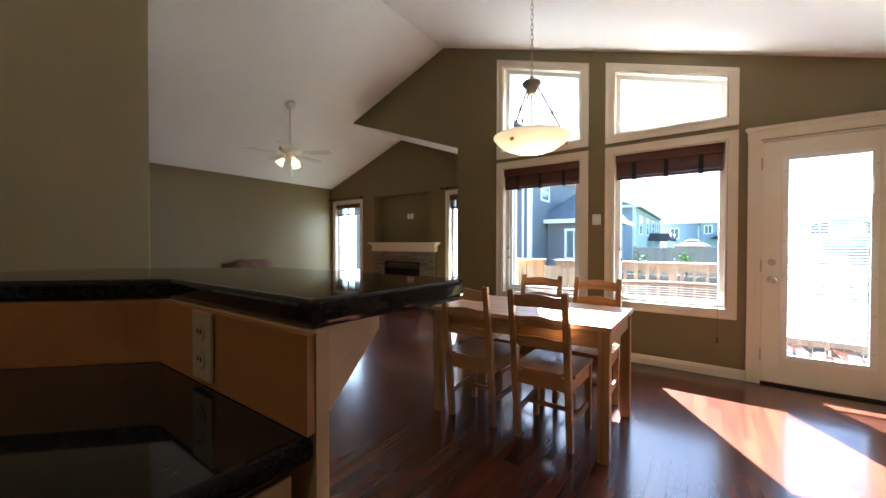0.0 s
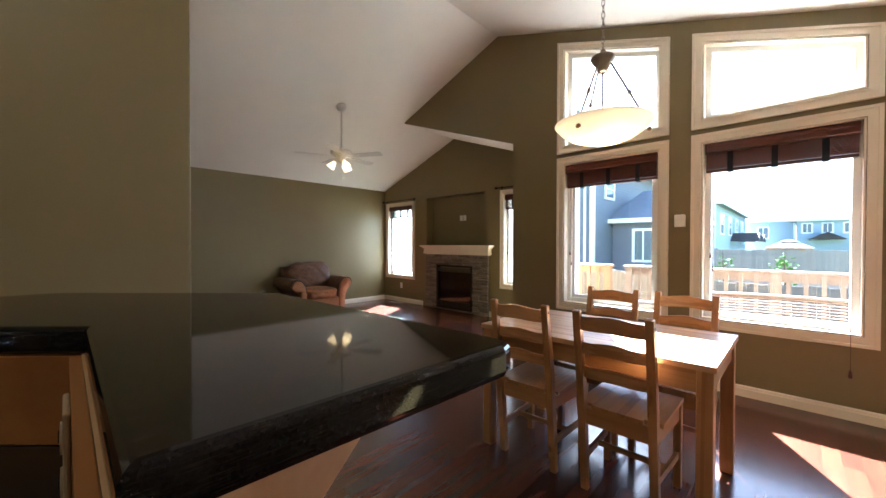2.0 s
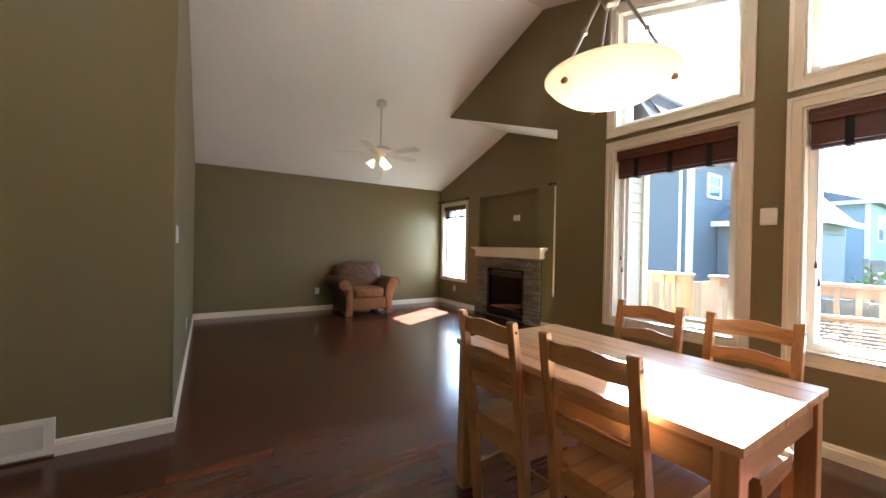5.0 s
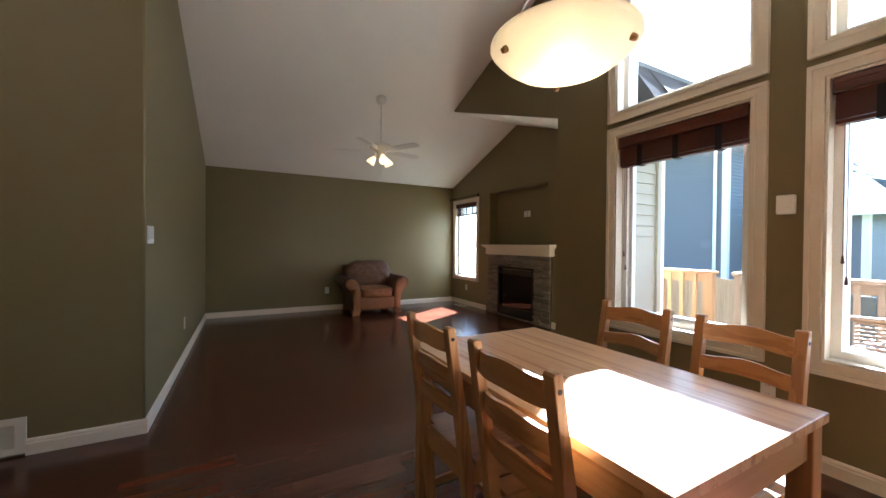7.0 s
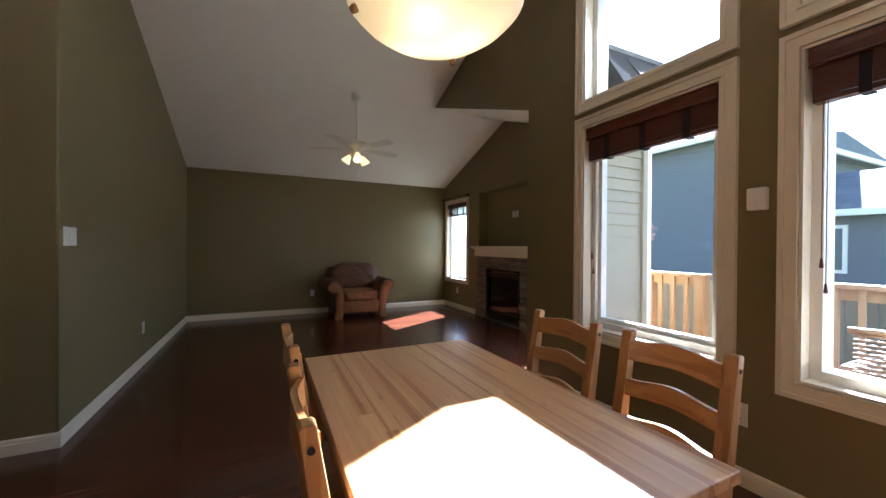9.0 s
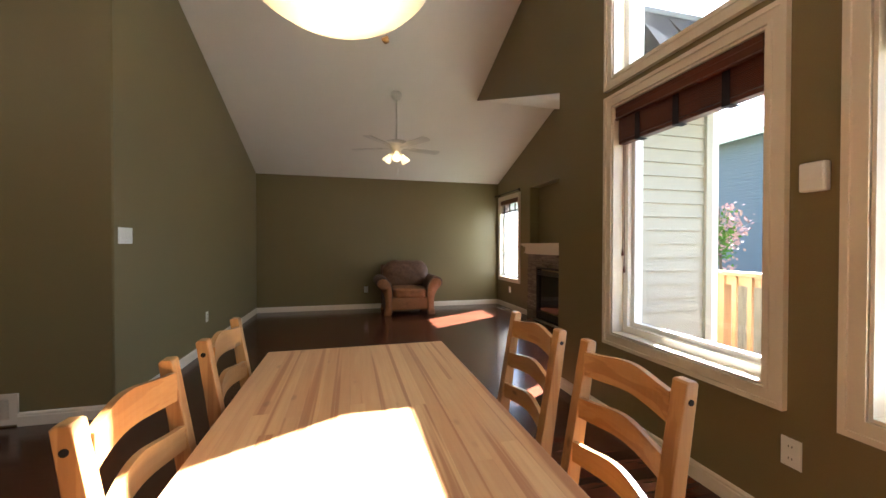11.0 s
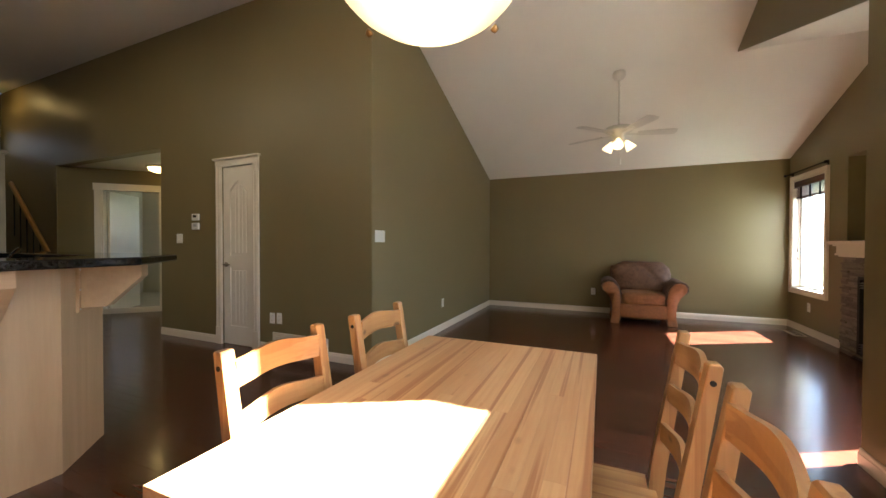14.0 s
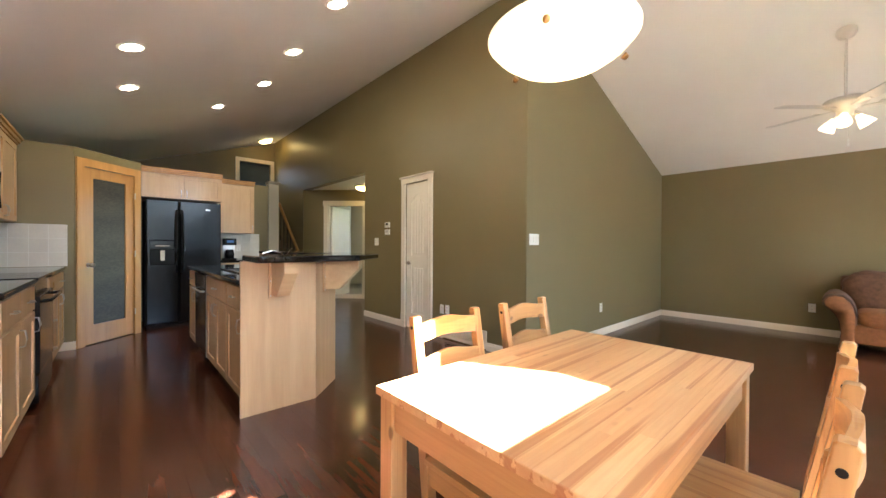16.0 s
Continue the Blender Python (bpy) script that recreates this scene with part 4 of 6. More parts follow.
# ---- kitchen ----
def poly_slab(name, pts, z0, z1, mat, parent=None, bevel=0.012, label=""):
    """A slab of any outline whose upper and lower edges are rounded over."""
    k = len(pts)
    turn = sum(pts[i][0] * pts[(i + 1) % k][1] - pts[(i + 1) % k][0] * pts[i][1] for i in range(k))
    normals = []
    for i in range(k):
        d = (Vector(pts[(i + 1) % k]) - Vector(pts[i])).normalized()
        normals.append(Vector((-d.y, d.x)) * (1 if turn > 0 else -1))
    quarter = [radians(a) for a in (0, 22.5, 45, 67.5, 90)]
    levels = [(bevel * (1 - math.sin(a)), z0 + bevel * (1 - math.cos(a))) for a in quarter] + [(bevel * (1 - math.cos(a)), z1 - bevel * (1 - math.sin(a))) for a in quarter]
    bm = bmesh.new()
    rings = []
    for inset, z in levels:
        ring = []
        for i in range(k):
            n0, n1 = normals[i - 1], normals[i]
            off = (n0 + n1) / (1 + n0.dot(n1))
            ring.append(bm.verts.new((pts[i][0] + off.x * inset, pts[i][1] + off.y * inset, z)))
        rings.append(ring)
    for lo, hi in zip(rings, rings[1:]):
        for i in range(k):
            bm.faces.new((lo[i], lo[(i + 1) % k], hi[(i + 1) % k], hi[i]))
    bm.faces.new(list(reversed(rings[0])))
    bm.faces.new(rings[-1])
    return part(name, bm, mat, parent, label)


def handle(parent, x, z, upright):
    """A bowed bar handle on a front that faces -y."""
    bm = bmesh.new()
    pts = [(-0.05, 0), (-0.046, -0.022), (0, -0.03), (0.046, -0.022), (0.05, 0)]
    sweep(bm, [((x, y, z + s) if upright else (x + s, y, z)) for s, y in pts], 0.005, 0.005, 8)
    bm.transform(Matrix.Translation((0, -0.022, 0)))
    return part("handle", bm, STEEL, parent, "brushed steel handle", smooth=True)


def front(parent, name, x0, x1, z0, z1, mat=None, pull=None):
    """A framed cabinet front with a sunk panel, facing -y, and its handle."""
    mat = mat or MAPLE
    bm = bmesh.new()
    f = 0.055 if z1 - z0 > 0.25 else 0.0
    if f:
        for d in ((x0, x0 + f, -0.022, 0, z0, z1), (x1 - f, x1, -0.022, 0, z0, z1), (x0 + f, x1 - f, -0.022, 0, z0, z0 + f), (x0 + f, x1 - f, -0.022, 0, z1 - f, z1), (x0 + f, x1 - f, -0.012, 0, z0 + f, z1 - f)):
            box(bm, *d)
    else:
        box(bm, x0, x1, -0.022, 0, z0, z1, bevel=0.003)
    ob = part(name, bm, mat, parent)
    if pull:
        handle(ob, *pull)
    return ob


def cabinet(m, w, h, d, layout, label, toe=0.1, group="kitchen cabinets", z0=0.0, mat=None):
    """layout: fronts as (name, x0, x1, z0, z1, pull)."""
    mat = mat or MAPLE
    th = thing("kitchen_cabinet", m, label, "cabinet", group)
    bm = bmesh.new()
    box(bm, 0, w, 0.001, d, z0 + toe, h)
    if toe:
        box(bm, 0, w, 0.07, d, z0, z0 + toe)
    part("body", bm, mat, th)
    for name, a, b, c, e, pull in layout:
        front(th, name, a, b, c, e, mat, pull)
    return th


BAR_Z, TOP_Z = 1.103, 0.928
# island cabinets face +x: local -y points to +x
IX = -0.475


def island_unit(y_start, w, layout, label, deep=0.60):
    return cabinet(Matrix.Translation((IX, y_start, 0)) @ Matrix.Rotation(radians(90), 4, "Z") @ Matrix.Scale(1, 4), w, TOP_Z - 0.04, deep, layout, label, group="island cabinets")


def std(w, doors=1, drawer=True):
    lay, g = [], 0.003
    zt = 0.70 if drawer else TOP_Z - 0.05
    if drawer:
        lay.append(("drawer", g, w - g, 0.715, TOP_Z - 0.05, (w / 2, 0.795, False)))
    for i in range(doors):
        a, b = w * i / doors + g, w * (i + 1) / doors - g
        lay.append(("door", a, b, 0.11, zt, ((b - 0.03) if (i == 0 and doors > 1) or doors == 1 else (a + 0.03), zt - 0.09, True)))
    return lay


island_unit(-0.12, 0.47, std(0.47), "maple island cabinet with a drawer and a door", 0.45)
island_unit(-0.95, 0.82, std(0.82, 2), "maple sink cabinet with two doors")
island_unit(-2.02, 0.42, std(0.42), "maple island cabinet beside the dishwasher")
dish = thing("dishwasher", Matrix.Translation((IX, -1.585, 0)) @ Matrix.Rotation(radians(90), 4, "Z"), "black dishwasher with a steel handle built into the island", "dishwasher")
boxes("body", BLACK, dish, (0, 0.60, 0.002, 0.58, 0.1, TOP_Z - 0.042))
boxes("door", BLACK, dish, (0.003, 0.597, -0.025, 0, 0.12, 0.74), bevel=0.004)
boxes("control_panel", BLACK, dish, (0.003, 0.597, -0.03, 0, 0.745, TOP_Z - 0.05), bevel=0.004)
bm = bmesh.new()
sweep(bm, [(0.06, -0.026, 0.72), (0.07, -0.06, 0.72), (0.53, -0.06, 0.72), (0.54, -0.026, 0.72)], 0.009, 0.009)
part("handle", bm, STEEL, dish, smooth=True)
boxes("edge_trim", STEEL, dish, (0.602, 0.63, -0.024, 0.0, 0.1, TOP_Z - 0.045))
boxes("toe_kick", MATTBLACK, dish, (0, 0.6, 0.06, 0.08, 0.0, 0.1))

PT = 0.019
panel = thing("island_panel", pose(0, 0, 0), "pale maple panelling round the back of the kitchen island", "panel")
bm = bmesh.new()
prism(bm, [(-0.434, 0.390), (-0.954, 0.390), (-0.962, 0.370), (-0.434, 0.370)], "z", 0, BAR_Z - 0.042)
part("end_panel", bm, MAPLE, panel)
bm = bmesh.new()
prism(bm, [(-0.9545, 0.3895), (-1.25, 0.100), (-1.23, 0.100), (-0.9625, 0.3695)], "z", 0, BAR_Z - 0.042)
part("angled_panel", bm, MAPLE, panel)
bm = bmesh.new()
prism(bm, [(-1.25, 0.0995), (-1.25, -2.05), (-1.23, -2.05), (-1.23, 0.0995)], "z", 0, BAR_Z - 0.042)
part("back_panel", bm, MAPLE, panel)
# riser in the darkened maple, which stands in for shade behind the worktop
bm = bmesh.new()
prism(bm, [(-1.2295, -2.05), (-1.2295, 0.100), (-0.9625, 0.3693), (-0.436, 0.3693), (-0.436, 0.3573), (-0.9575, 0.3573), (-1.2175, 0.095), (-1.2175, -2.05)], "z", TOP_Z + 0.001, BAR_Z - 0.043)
part("riser", bm, RISER, panel, "maple riser behind the worktop, its shade put into the colour")
worktop = poly_slab("worktop", [(-0.437, 0.366), (-0.962, 0.366), (-1.228, 0.098), (-1.228, -2.05), (-0.437, -2.05)], TOP_Z - 0.038, TOP_Z, GRANITE)
tagged(worktop, "polished black granite worktop on the island cabinets", "worktop")
bartop = poly_slab("bar_counter", [(-0.448, 0.372), (-0.440, 0.730), (-0.447, 0.750), (-0.468, 0.760), (-1.135, 0.738), (-1.525, 0.36), (-1.535, 0.33), (-1.535, -2.07), (-1.21, -2.07), (-1.21, 0.10), (-0.945, 0.372)],
                   BAR_Z - 0.042, BAR_Z, GRANITE, bevel=0.011)
tagged(bartop, "polished black granite bar top with rounded edges", "bar counter")


def bracket(m):
    th = thing("bar_bracket", m, "maple plywood bracket under the bar top", "bracket", "bar brackets")
    bm = bmesh.new()
    box(bm, -0.062, 0.062, 0, 0.014, -0.262, 0)
    part("back_plate", bm, MAPLE, th)
    bm = bmesh.new()
    prism(bm, [(0.0145, -0.001), (0.285, -0.001), (0.285, -0.074), (0.125, -0.238), (0.0145, -0.238)], "x", -0.045, 0.045, bevel=0.002)
    part("gusset", bm, MAPLE_X, th)
    for z in (-0.03, -0.14, -0.245):
        bm = bmesh.new()
        tube(bm, (0.05, 0.014, z), (0.05, 0.0165, z), 0.005, n=10)
        part("screw", bm, STEEL, th)


bz = BAR_Z - 0.043
bracket(pose(-0.67, 0.390, bz))
bracket(pose(-1.090, 0.260, bz, 0, 0, 44.5))


def plate(m, kind, label, group, w=0.072, h=0.116, mat=None):
    """A wall plate with its outlets or rockers; it faces -y."""
    th = thing("outlet" if kind == "outlet" else "light_switch", m, label, "outlet" if kind == "outlet" else "switch", group)
    bm = bmesh.new()
    box(bm, -w / 2, w / 2, -0.006, 0, -h / 2, h / 2, bevel=0.003)
    mat = mat or PLASTIC
    part("plate", bm, mat, th)
    if kind == "outlet":
        for z in (-0.024, 0.024):
            bm = bmesh.new()
            lathe(bm, [(0.0, 0.0), (0.0165, 0.0), (0.0165, 0.0025), (0.0, 0.003)], n=16)
            bm.transform(Matrix.Translation((0, -0.0055, z)) @ Matrix.Rotation(radians(90), 4, "X"))
            so = part("socket", bm, mat, th)
            for dx in (-0.006, 0.006):
                bm = bmesh.new()
                box(bm, dx - 0.0012, dx + 0.0012, -0.0095, -0.0085, z - 0.002, z + 0.006)
                part("slot", bm, MATTBLACK, so)
    else:
        k = max(1, round(w / 0.055) - 0) if w > 0.08 else 1
        for i in range(k):
            c = (i - (k - 1) / 2) * 0.046
            bm = bmesh.new()
            prism(bm, [(-0.006, -0.032), (-0.011, -0.03), (-0.007, 0.0), (-0.008, 0.032), (-0.006, 0.033)], "x", c - 0.0165, c + 0.0165)
            part("rocker", bm, PLASTIC, th)
    return th


LEFTF, BACKF, RIGHTF = 90, 180, 0   # turns for plates that face +x, +y and -y
G = "wall plates"
plate(pose(-0.735, 0.357, 1.0, 0, 0, 0), "outlet", "almond outlet plate on the island's darkened maple riser", G, 0.076, 0.12, ALMOND)
plate(pose(-3.062, YL, 1.246, 0, 0, 180), "switch", "white rocker switch plate on the olive wall", G, 0.17, 0.116)
plate(pose(-4.60, YL, 0.37, 0, 0, 180), "outlet", "white outlet low on the olive wall", G)
plate(pose(XB, 2.765, 0.357, 0, 0, 90), "outlet", "white outlet beside the armchair", G)
plate(pose(XC, -0.375, 0.365, 0, 0, 90), "outlet", "white outlet above the air vent", G)
plate(pose(XC, -0.272, 0.37, 0, 0, 90), "outlet", "white cable plate above the air vent", G)
plate(pose(XC, -1.955, 1.235, 0, 0, 90), "switch", "white double switch beside the hall opening", G, 0.115, 0.116)
plate(pose(-6.285, YF, 0.352), "outlet", "white outlet under the living room window", G)
plate(pose(-1.012, YW, 0.36), "outlet", "white outlet between the dining windows", G)
plate(pose(-4.73, YF + TH, 1.72), "outlet", "white outlet in the niche over the mantel", G, 0.072, 0.1)
plate(pose(-4.645, YF + TH, 1.72), "switch", "white cable plate in the niche over the mantel", G, 0.072, 0.1)
for z in (1.492, 1.382):
    th = thing("thermostat", pose(XC, -1.63, z, 0, 0, 90), "small white thermostat on the olive wall", "thermostat", "thermostats")
    boxes("case", PLASTIC, th, (-0.06, 0.06, -0.025, 0, -0.04, 0.04), bevel=0.006)
    boxes("display", MATTBLACK if z > 1.4 else STEEL, th, (-0.03, 0.03, -0.0265, -0.025, -0.005, 0.025))
th = thing("door_chime", pose(-0.94, YW, 1.44), "square white door chime between the windows", "door chime")
boxes("case", PLASTIC, th, (-0.042, 0.042, -0.034, 0, -0.055, 0.055), bevel=0.008)
boxes("cover_strip", PLASTIC, th, (-0.036, 0.036, -0.037, -0.034, -0.012, 0.048), bevel=0.0015)

# return-air grille on the closet wall
vent = thing("wall_vent", pose(XC, 0.012, 0.115, 0, 0, 90), "cream slatted return-air grille at the foot of the wall", "vent")
bm = bmesh.new()
for d in ((-0.375, -0.33, -0.012, 0, -0.10, 0.10), (0.33, 0.375, -0.012, 0, -0.10, 0.10), (-0.33, 0.33, -0.012, 0, 0.065, 0.10), (-0.33, 0.33, -0.012, 0, -0.10, -0.065)):
    box(bm, *d)
part("frame", bm, TRIM, vent)
boxes("backing", MATTBLACK, vent, (-0.33, 0.33, -0.002, 0, -0.065, 0.065))
for i in range(15):
    bm = bmesh.new()
    z = -0.06 + 0.12 * i / 14
    hexa(bm, ((-0.33, -0.010, z - 0.004), (0.33, -0.010, z - 0.004), (0.33, -0.003, z), (-0.33, -0.003, z), (-0.33, -0.010, z - 0.0025), (0.33, -0.010, z - 0.0025), (0.33, -0.003, z + 0.0015), (-0.33, -0.003, z + 0.0015)))
    part("slat", bm, TRIM, vent)
fv = thing("floor_vent", pose(-6.28, 5.235, 0.001), "cream metal floor register by the fireplace wall", "vent")
boxes("frame", TRIM, fv, (-0.16, 0.16, -0.065, 0.065, 0.0, 0.006), bevel=0.002)
for i in range(12):
    boxes("slot", MATTBLACK, fv, (-0.14 + i * 0.0245, -0.128 + i * 0.0245, -0.045, 0.045, 0.006, 0.0068))

# sink tap on the island
tap = thing("sink_tap", pose(-1.06, -0.60, TOP_Z), "chrome sink tap with a curved spout", "tap")
bm = bmesh.new()
lathe(bm, [(0.028, 0.0), (0.026, 0.01), (0.018, 0.02), (0.016, 0.12), (0.0, 0.125)], n=18)
part("body", bm, CHROME, tap, smooth=True)
bm = bmesh.new()
sweep(bm, [(0, 0, 0.11), (0.05, 0, 0.17), (0.12, 0.0, 0.19), (0.2, 0.0, 0.165), (0.215, 0, 0.14)], 0.012, 0.012)
part("spout", bm, CHROME, tap, smooth=True)
bm = bmesh.new()
sweep(bm, [(0, 0, 0.12), (-0.01, 0.05, 0.17), (-0.02, 0.13, 0.215)], 0.009, 0.006)
part("lever", bm, CHROME, tap, smooth=True)
sink = thing("kitchen_sink", pose(-0.80, -0.70, TOP_Z), "dark sink set into the island worktop", "sink")
bm = bmesh.new()
for d in ((-0.21, 0.21, 0.32, 0.36, 0.001, 0.01), (-0.21, 0.21, -0.36, -0.32, 0.001, 0.01), (-0.21, -0.18, -0.32, 0.32, 0.001, 0.01), (0.18, 0.21, -0.32, 0.32, 0.001, 0.01)):
    box(bm, *d)
part("rim", bm, BLACK, sink)
boxes("bowl", MATTBLACK, sink, (-0.18, 0.18, -0.32, 0.32, 0.001, 0.003))

# stove-side run; fronts face -x
KX = 0.635


def run_unit(y_start, w, layout, label):
    return cabinet(Matrix.Translation((KX, y_start, 0)) @ Matrix.Rotation(radians(-90), 4, "Z"), w, TOP_Z - 0.04, 0.63, layout, label, group="stove-side cabinets")


run_unit(0.32, 0.5, std(0.5), "maple base cabinet with a drawer and a door")
run_unit(-0.18, 0.515, std(0.515), "maple base cabinet next to the stove")
lay = [("drawer", 0.003, 0.397, a, b, (0.2, (a + b) / 2, False)) for a, b in ((0.11, 0.36), (0.37, 0.6), (0.61, TOP_Z - 0.05))]
run_unit(-1.46, 0.40, lay, "maple base cabinet of three drawers")
run_unit(-1.86, 0.77, std(0.77, 2), "maple base cabinet in the corner")
for y0, y1 in ((-0.69, 0.34), (-2.635, -1.465)):
    tagged(poly_slab("worktop", [(0.60, y0), (XR - 0.002, y0), (XR - 0.002, y1), (0.60, y1)], TOP_Z - 0.038, TOP_Z, GRANITE), "polished black granite worktop beside the stove", "worktop", "worktops")
stove = thing("stove", Matrix.Translation((0.625, -0.70, 0)) @ Matrix.Rotation(radians(-90), 4, "Z"), "black freestanding electric stove between the cabinets", "stove")
boxes("body", BLACK, stove, (0.004, 0.756, 0.0, 0.65, 0.03, 0.915))
boxes("oven_door", BLACK, stove, (0.012, 0.748, -0.035, 0, 0.25, 0.80), bevel=0.006)
boxes("drawer", BLACK, stove, (0.012, 0.748, -0.03, 0, 0.04, 0.24), bevel=0.006)
boxes("cooktop", BLACK, stove, (0.0, 0.76, -0.03, 0.60, 0.915, 0.933), bevel=0.004)
boxes("back_panel", BLACK, stove, (0.0, 0.76, 0.60, 0.66, 0.915, 1.11), bevel=0.006)
bm = bmesh.new()
sweep(bm, [(0.06, -0.036, 0.76), (0.07, -0.085, 0.765), (0.69, -0.085, 0.765), (0.70, -0.036, 0.76)], 0.012, 0.012)
part("handle", bm, BLACK, stove, smooth=True)
for i in range(4):
    bm = bmesh.new()
    tube(bm, (0.10 + i * 0.187, 0.596, 1.03), (0.10 + i * 0.187, 0.572, 1.03), 0.02, n=16)
    part("knob", bm, BLACK, stove)


def upper_unit(m, w, z0, z1, d, doors, label, group):
    lay = []
    for i in range(doors):
        a, b = w * i / doors + 0.003, w * (i + 1) / doors - 0.003
        lay.append(("door", a, b, z0 + 0.003, z1 - 0.003, ((b - 0.03) if i == 0 else (a + 0.03), z0 + 0.08, True)))
    th = cabinet(m, w, z1, d, lay, label, toe=0.0, group=group, z0=z0)
    bm = bmesh.new()
    for a, b, o in ((z1, z1 + 0.02, 0.012), (z1 + 0.02, z1 + 0.05, 0.03), (z1 + 0.05, z1 + 0.07, 0.05)):
        box(bm, -0.001, w + 0.001, -0.022 - o, d, a, b)
    part("crown", bm, HONEY, th)
    return th


UPR = Matrix.Rotation(radians(-90), 4, "Z")
upper_unit(Matrix.Translation((0.97, 0.3, 0)) @ UPR, 0.99, 1.40, 2.19, 0.325, 2, "maple wall cabinet over the worktop", "wall cabinets")
upper_unit(Matrix.Translation((0.97, -0.70, 0)) @ UPR, 0.76, 1.80, 2.19, 0.325, 2, "short maple wall cabinet over the microwave", "wall cabinets")
upper_unit(Matrix.Translation((0.97, -1.47, 0)) @ UPR, 1.16, 1.40, 2.19, 0.325, 2, "maple wall cabinet beside the microwave", "wall cabinets")
mw = thing("microwave", Matrix.Translation((0.92, -0.705, 0)) @ UPR, "black microwave hood over the stove", "microwave")
boxes("case", BLACK, mw, (0.0, 0.75, 0.0, 0.37, 1.38, 1.795))
boxes("door", BLACK, mw, (0.01, 0.55, -0.03, 0, 1.39, 1.785), bevel=0.005)
boxes("control_panel", BLACK, mw, (0.555, 0.74, -0.03, 0, 1.39, 1.785), bevel=0.005)
bm = bmesh.new()
sweep(bm, [(0.52, -0.03, 1.43), (0.52, -0.07, 1.45), (0.52, -0.07, 1.72), (0.52, -0.03, 1.74)], 0.01, 0.01)
part("handle", bm, BLACK, mw, smooth=True)

# pantry corner, lower than the ceiling
PTOP = 2.258
bm = bmesh.new()
box(bm, 0.535, XR, -2.74, -2.64, 0, PTOP)
structure(part("wall_pantry_side", bm, WALL), "olive pantry wall that stops short of the ceiling")
pl = math.hypot(0.60, 0.575)
PM = Matrix.Translation((0.535, -2.64, 0)) @ Matrix.Rotation(math.atan2(-0.575, -0.60), 4, "Z")
ps0, ps1 = 0.105, pl - 0.105


def pantry(name, mat, *dims, bevel=0.0, parent=None):
    bm = bmesh.new()
    for d in dims:
        box(bm, *d, bevel=bevel)
    bm.transform(PM)
    return part(name, bm, mat, parent)


structure(pantry("wall_pantry", WALL, (0.0, ps0, 0.0, 0.1, 0, PTOP), (ps1, pl, 0.0, 0.1, 0, PTOP), (ps0, ps1, 0.0, 0.1, 2.06, PTOP)), "olive pantry wall set at an angle")
structure(pantry("trim_pantry_door", HONEY, (ps0 - 0.085, ps0, -0.018, 0, 0, 2.06), (ps1, ps1 + 0.085, -0.018, 0, 0, 2.06), (ps0 - 0.085, ps1 + 0.085, -0.02, 0, 2.06, 2.15)), "honey maple door casing")
pd = structure(pantry("door_3", HONEY, (ps0, ps0 + 0.11, 0.005, 0.04, 0.01, 2.055), (ps1 - 0.11, ps1, 0.005, 0.04, 0.01, 2.055), (ps0 + 0.11, ps1 - 0.11, 0.005, 0.04, 0.01, 0.23), (ps0 + 0.11, ps1 - 0.11, 0.005, 0.04, 1.94, 2.055)),
               "closed honey maple pantry door with frosted glass")
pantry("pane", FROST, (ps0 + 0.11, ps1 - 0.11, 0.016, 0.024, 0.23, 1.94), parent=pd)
bm = bmesh.new()
lathe(bm, [(0.026, 0.0), (0.024, 0.008), (0.011, 0.012), (0.011, 0.03), (0.026, 0.042), (0.026, 0.055), (0.0, 0.062)], n=20)
bm.transform(PM @ Matrix.Translation((ps0 + 0.055, 0.005, 0.93)) @ Matrix.Rotation(radians(90), 4, "X"))
part("door_knob", bm, NICKEL, pd, smooth=True)
for z in (0.3, 1.05, 1.8):
    bm = bmesh.new()
    tube(bm, (ps1 + 0.002, -0.016, z - 0.04), (ps1 + 0.002, -0.016, z + 0.04), 0.007)
    bm.transform(PM)
    part("hinge", bm, NICKEL, pd)
px, py = 0.535 - 0.60, -2.64 - 0.575
bm = bmesh.new()
box(bm, px - 0.003, px + 0.1, -4.08, py, 0, PTOP)
box(bm, -1.91, px + 0.1, -4.18, -4.08, 0, PTOP)
structure(part("wall_fridge", bm, WALL), "olive wall behind the fridge")
bm = bmesh.new()
box(bm, -2.09, -1.911, -4.18, -4.04, 0, PTOP + 0.04, bevel=0.006)
box(bm, -2.115, -1.90, -4.20, -4.02, PTOP + 0.04, PTOP + 0.09, bevel=0.008)
structure(part("trim_column", bm, COLUMN), "taupe boxed column at the wall's end")
bm = bmesh.new()
box(bm, -2.84, -2.092, -4.17, -4.05, 0, 0.97)
structure(part("wall_half", bm, WALL), "olive half wall at the stairs")
cap = poly_slab("ledge_cap", [(-2.86, -4.19), (-2.092, -4.19), (-2.092, -4.02), (-2.86, -4.02)], 0.97, 1.0, GRANITE, bevel=0.008)
structure(cap, "black stone ledge on the half wall")
skirting("baseboard_pantry", (0.70, -2.64), (0.52, -2.64), (0, 1))

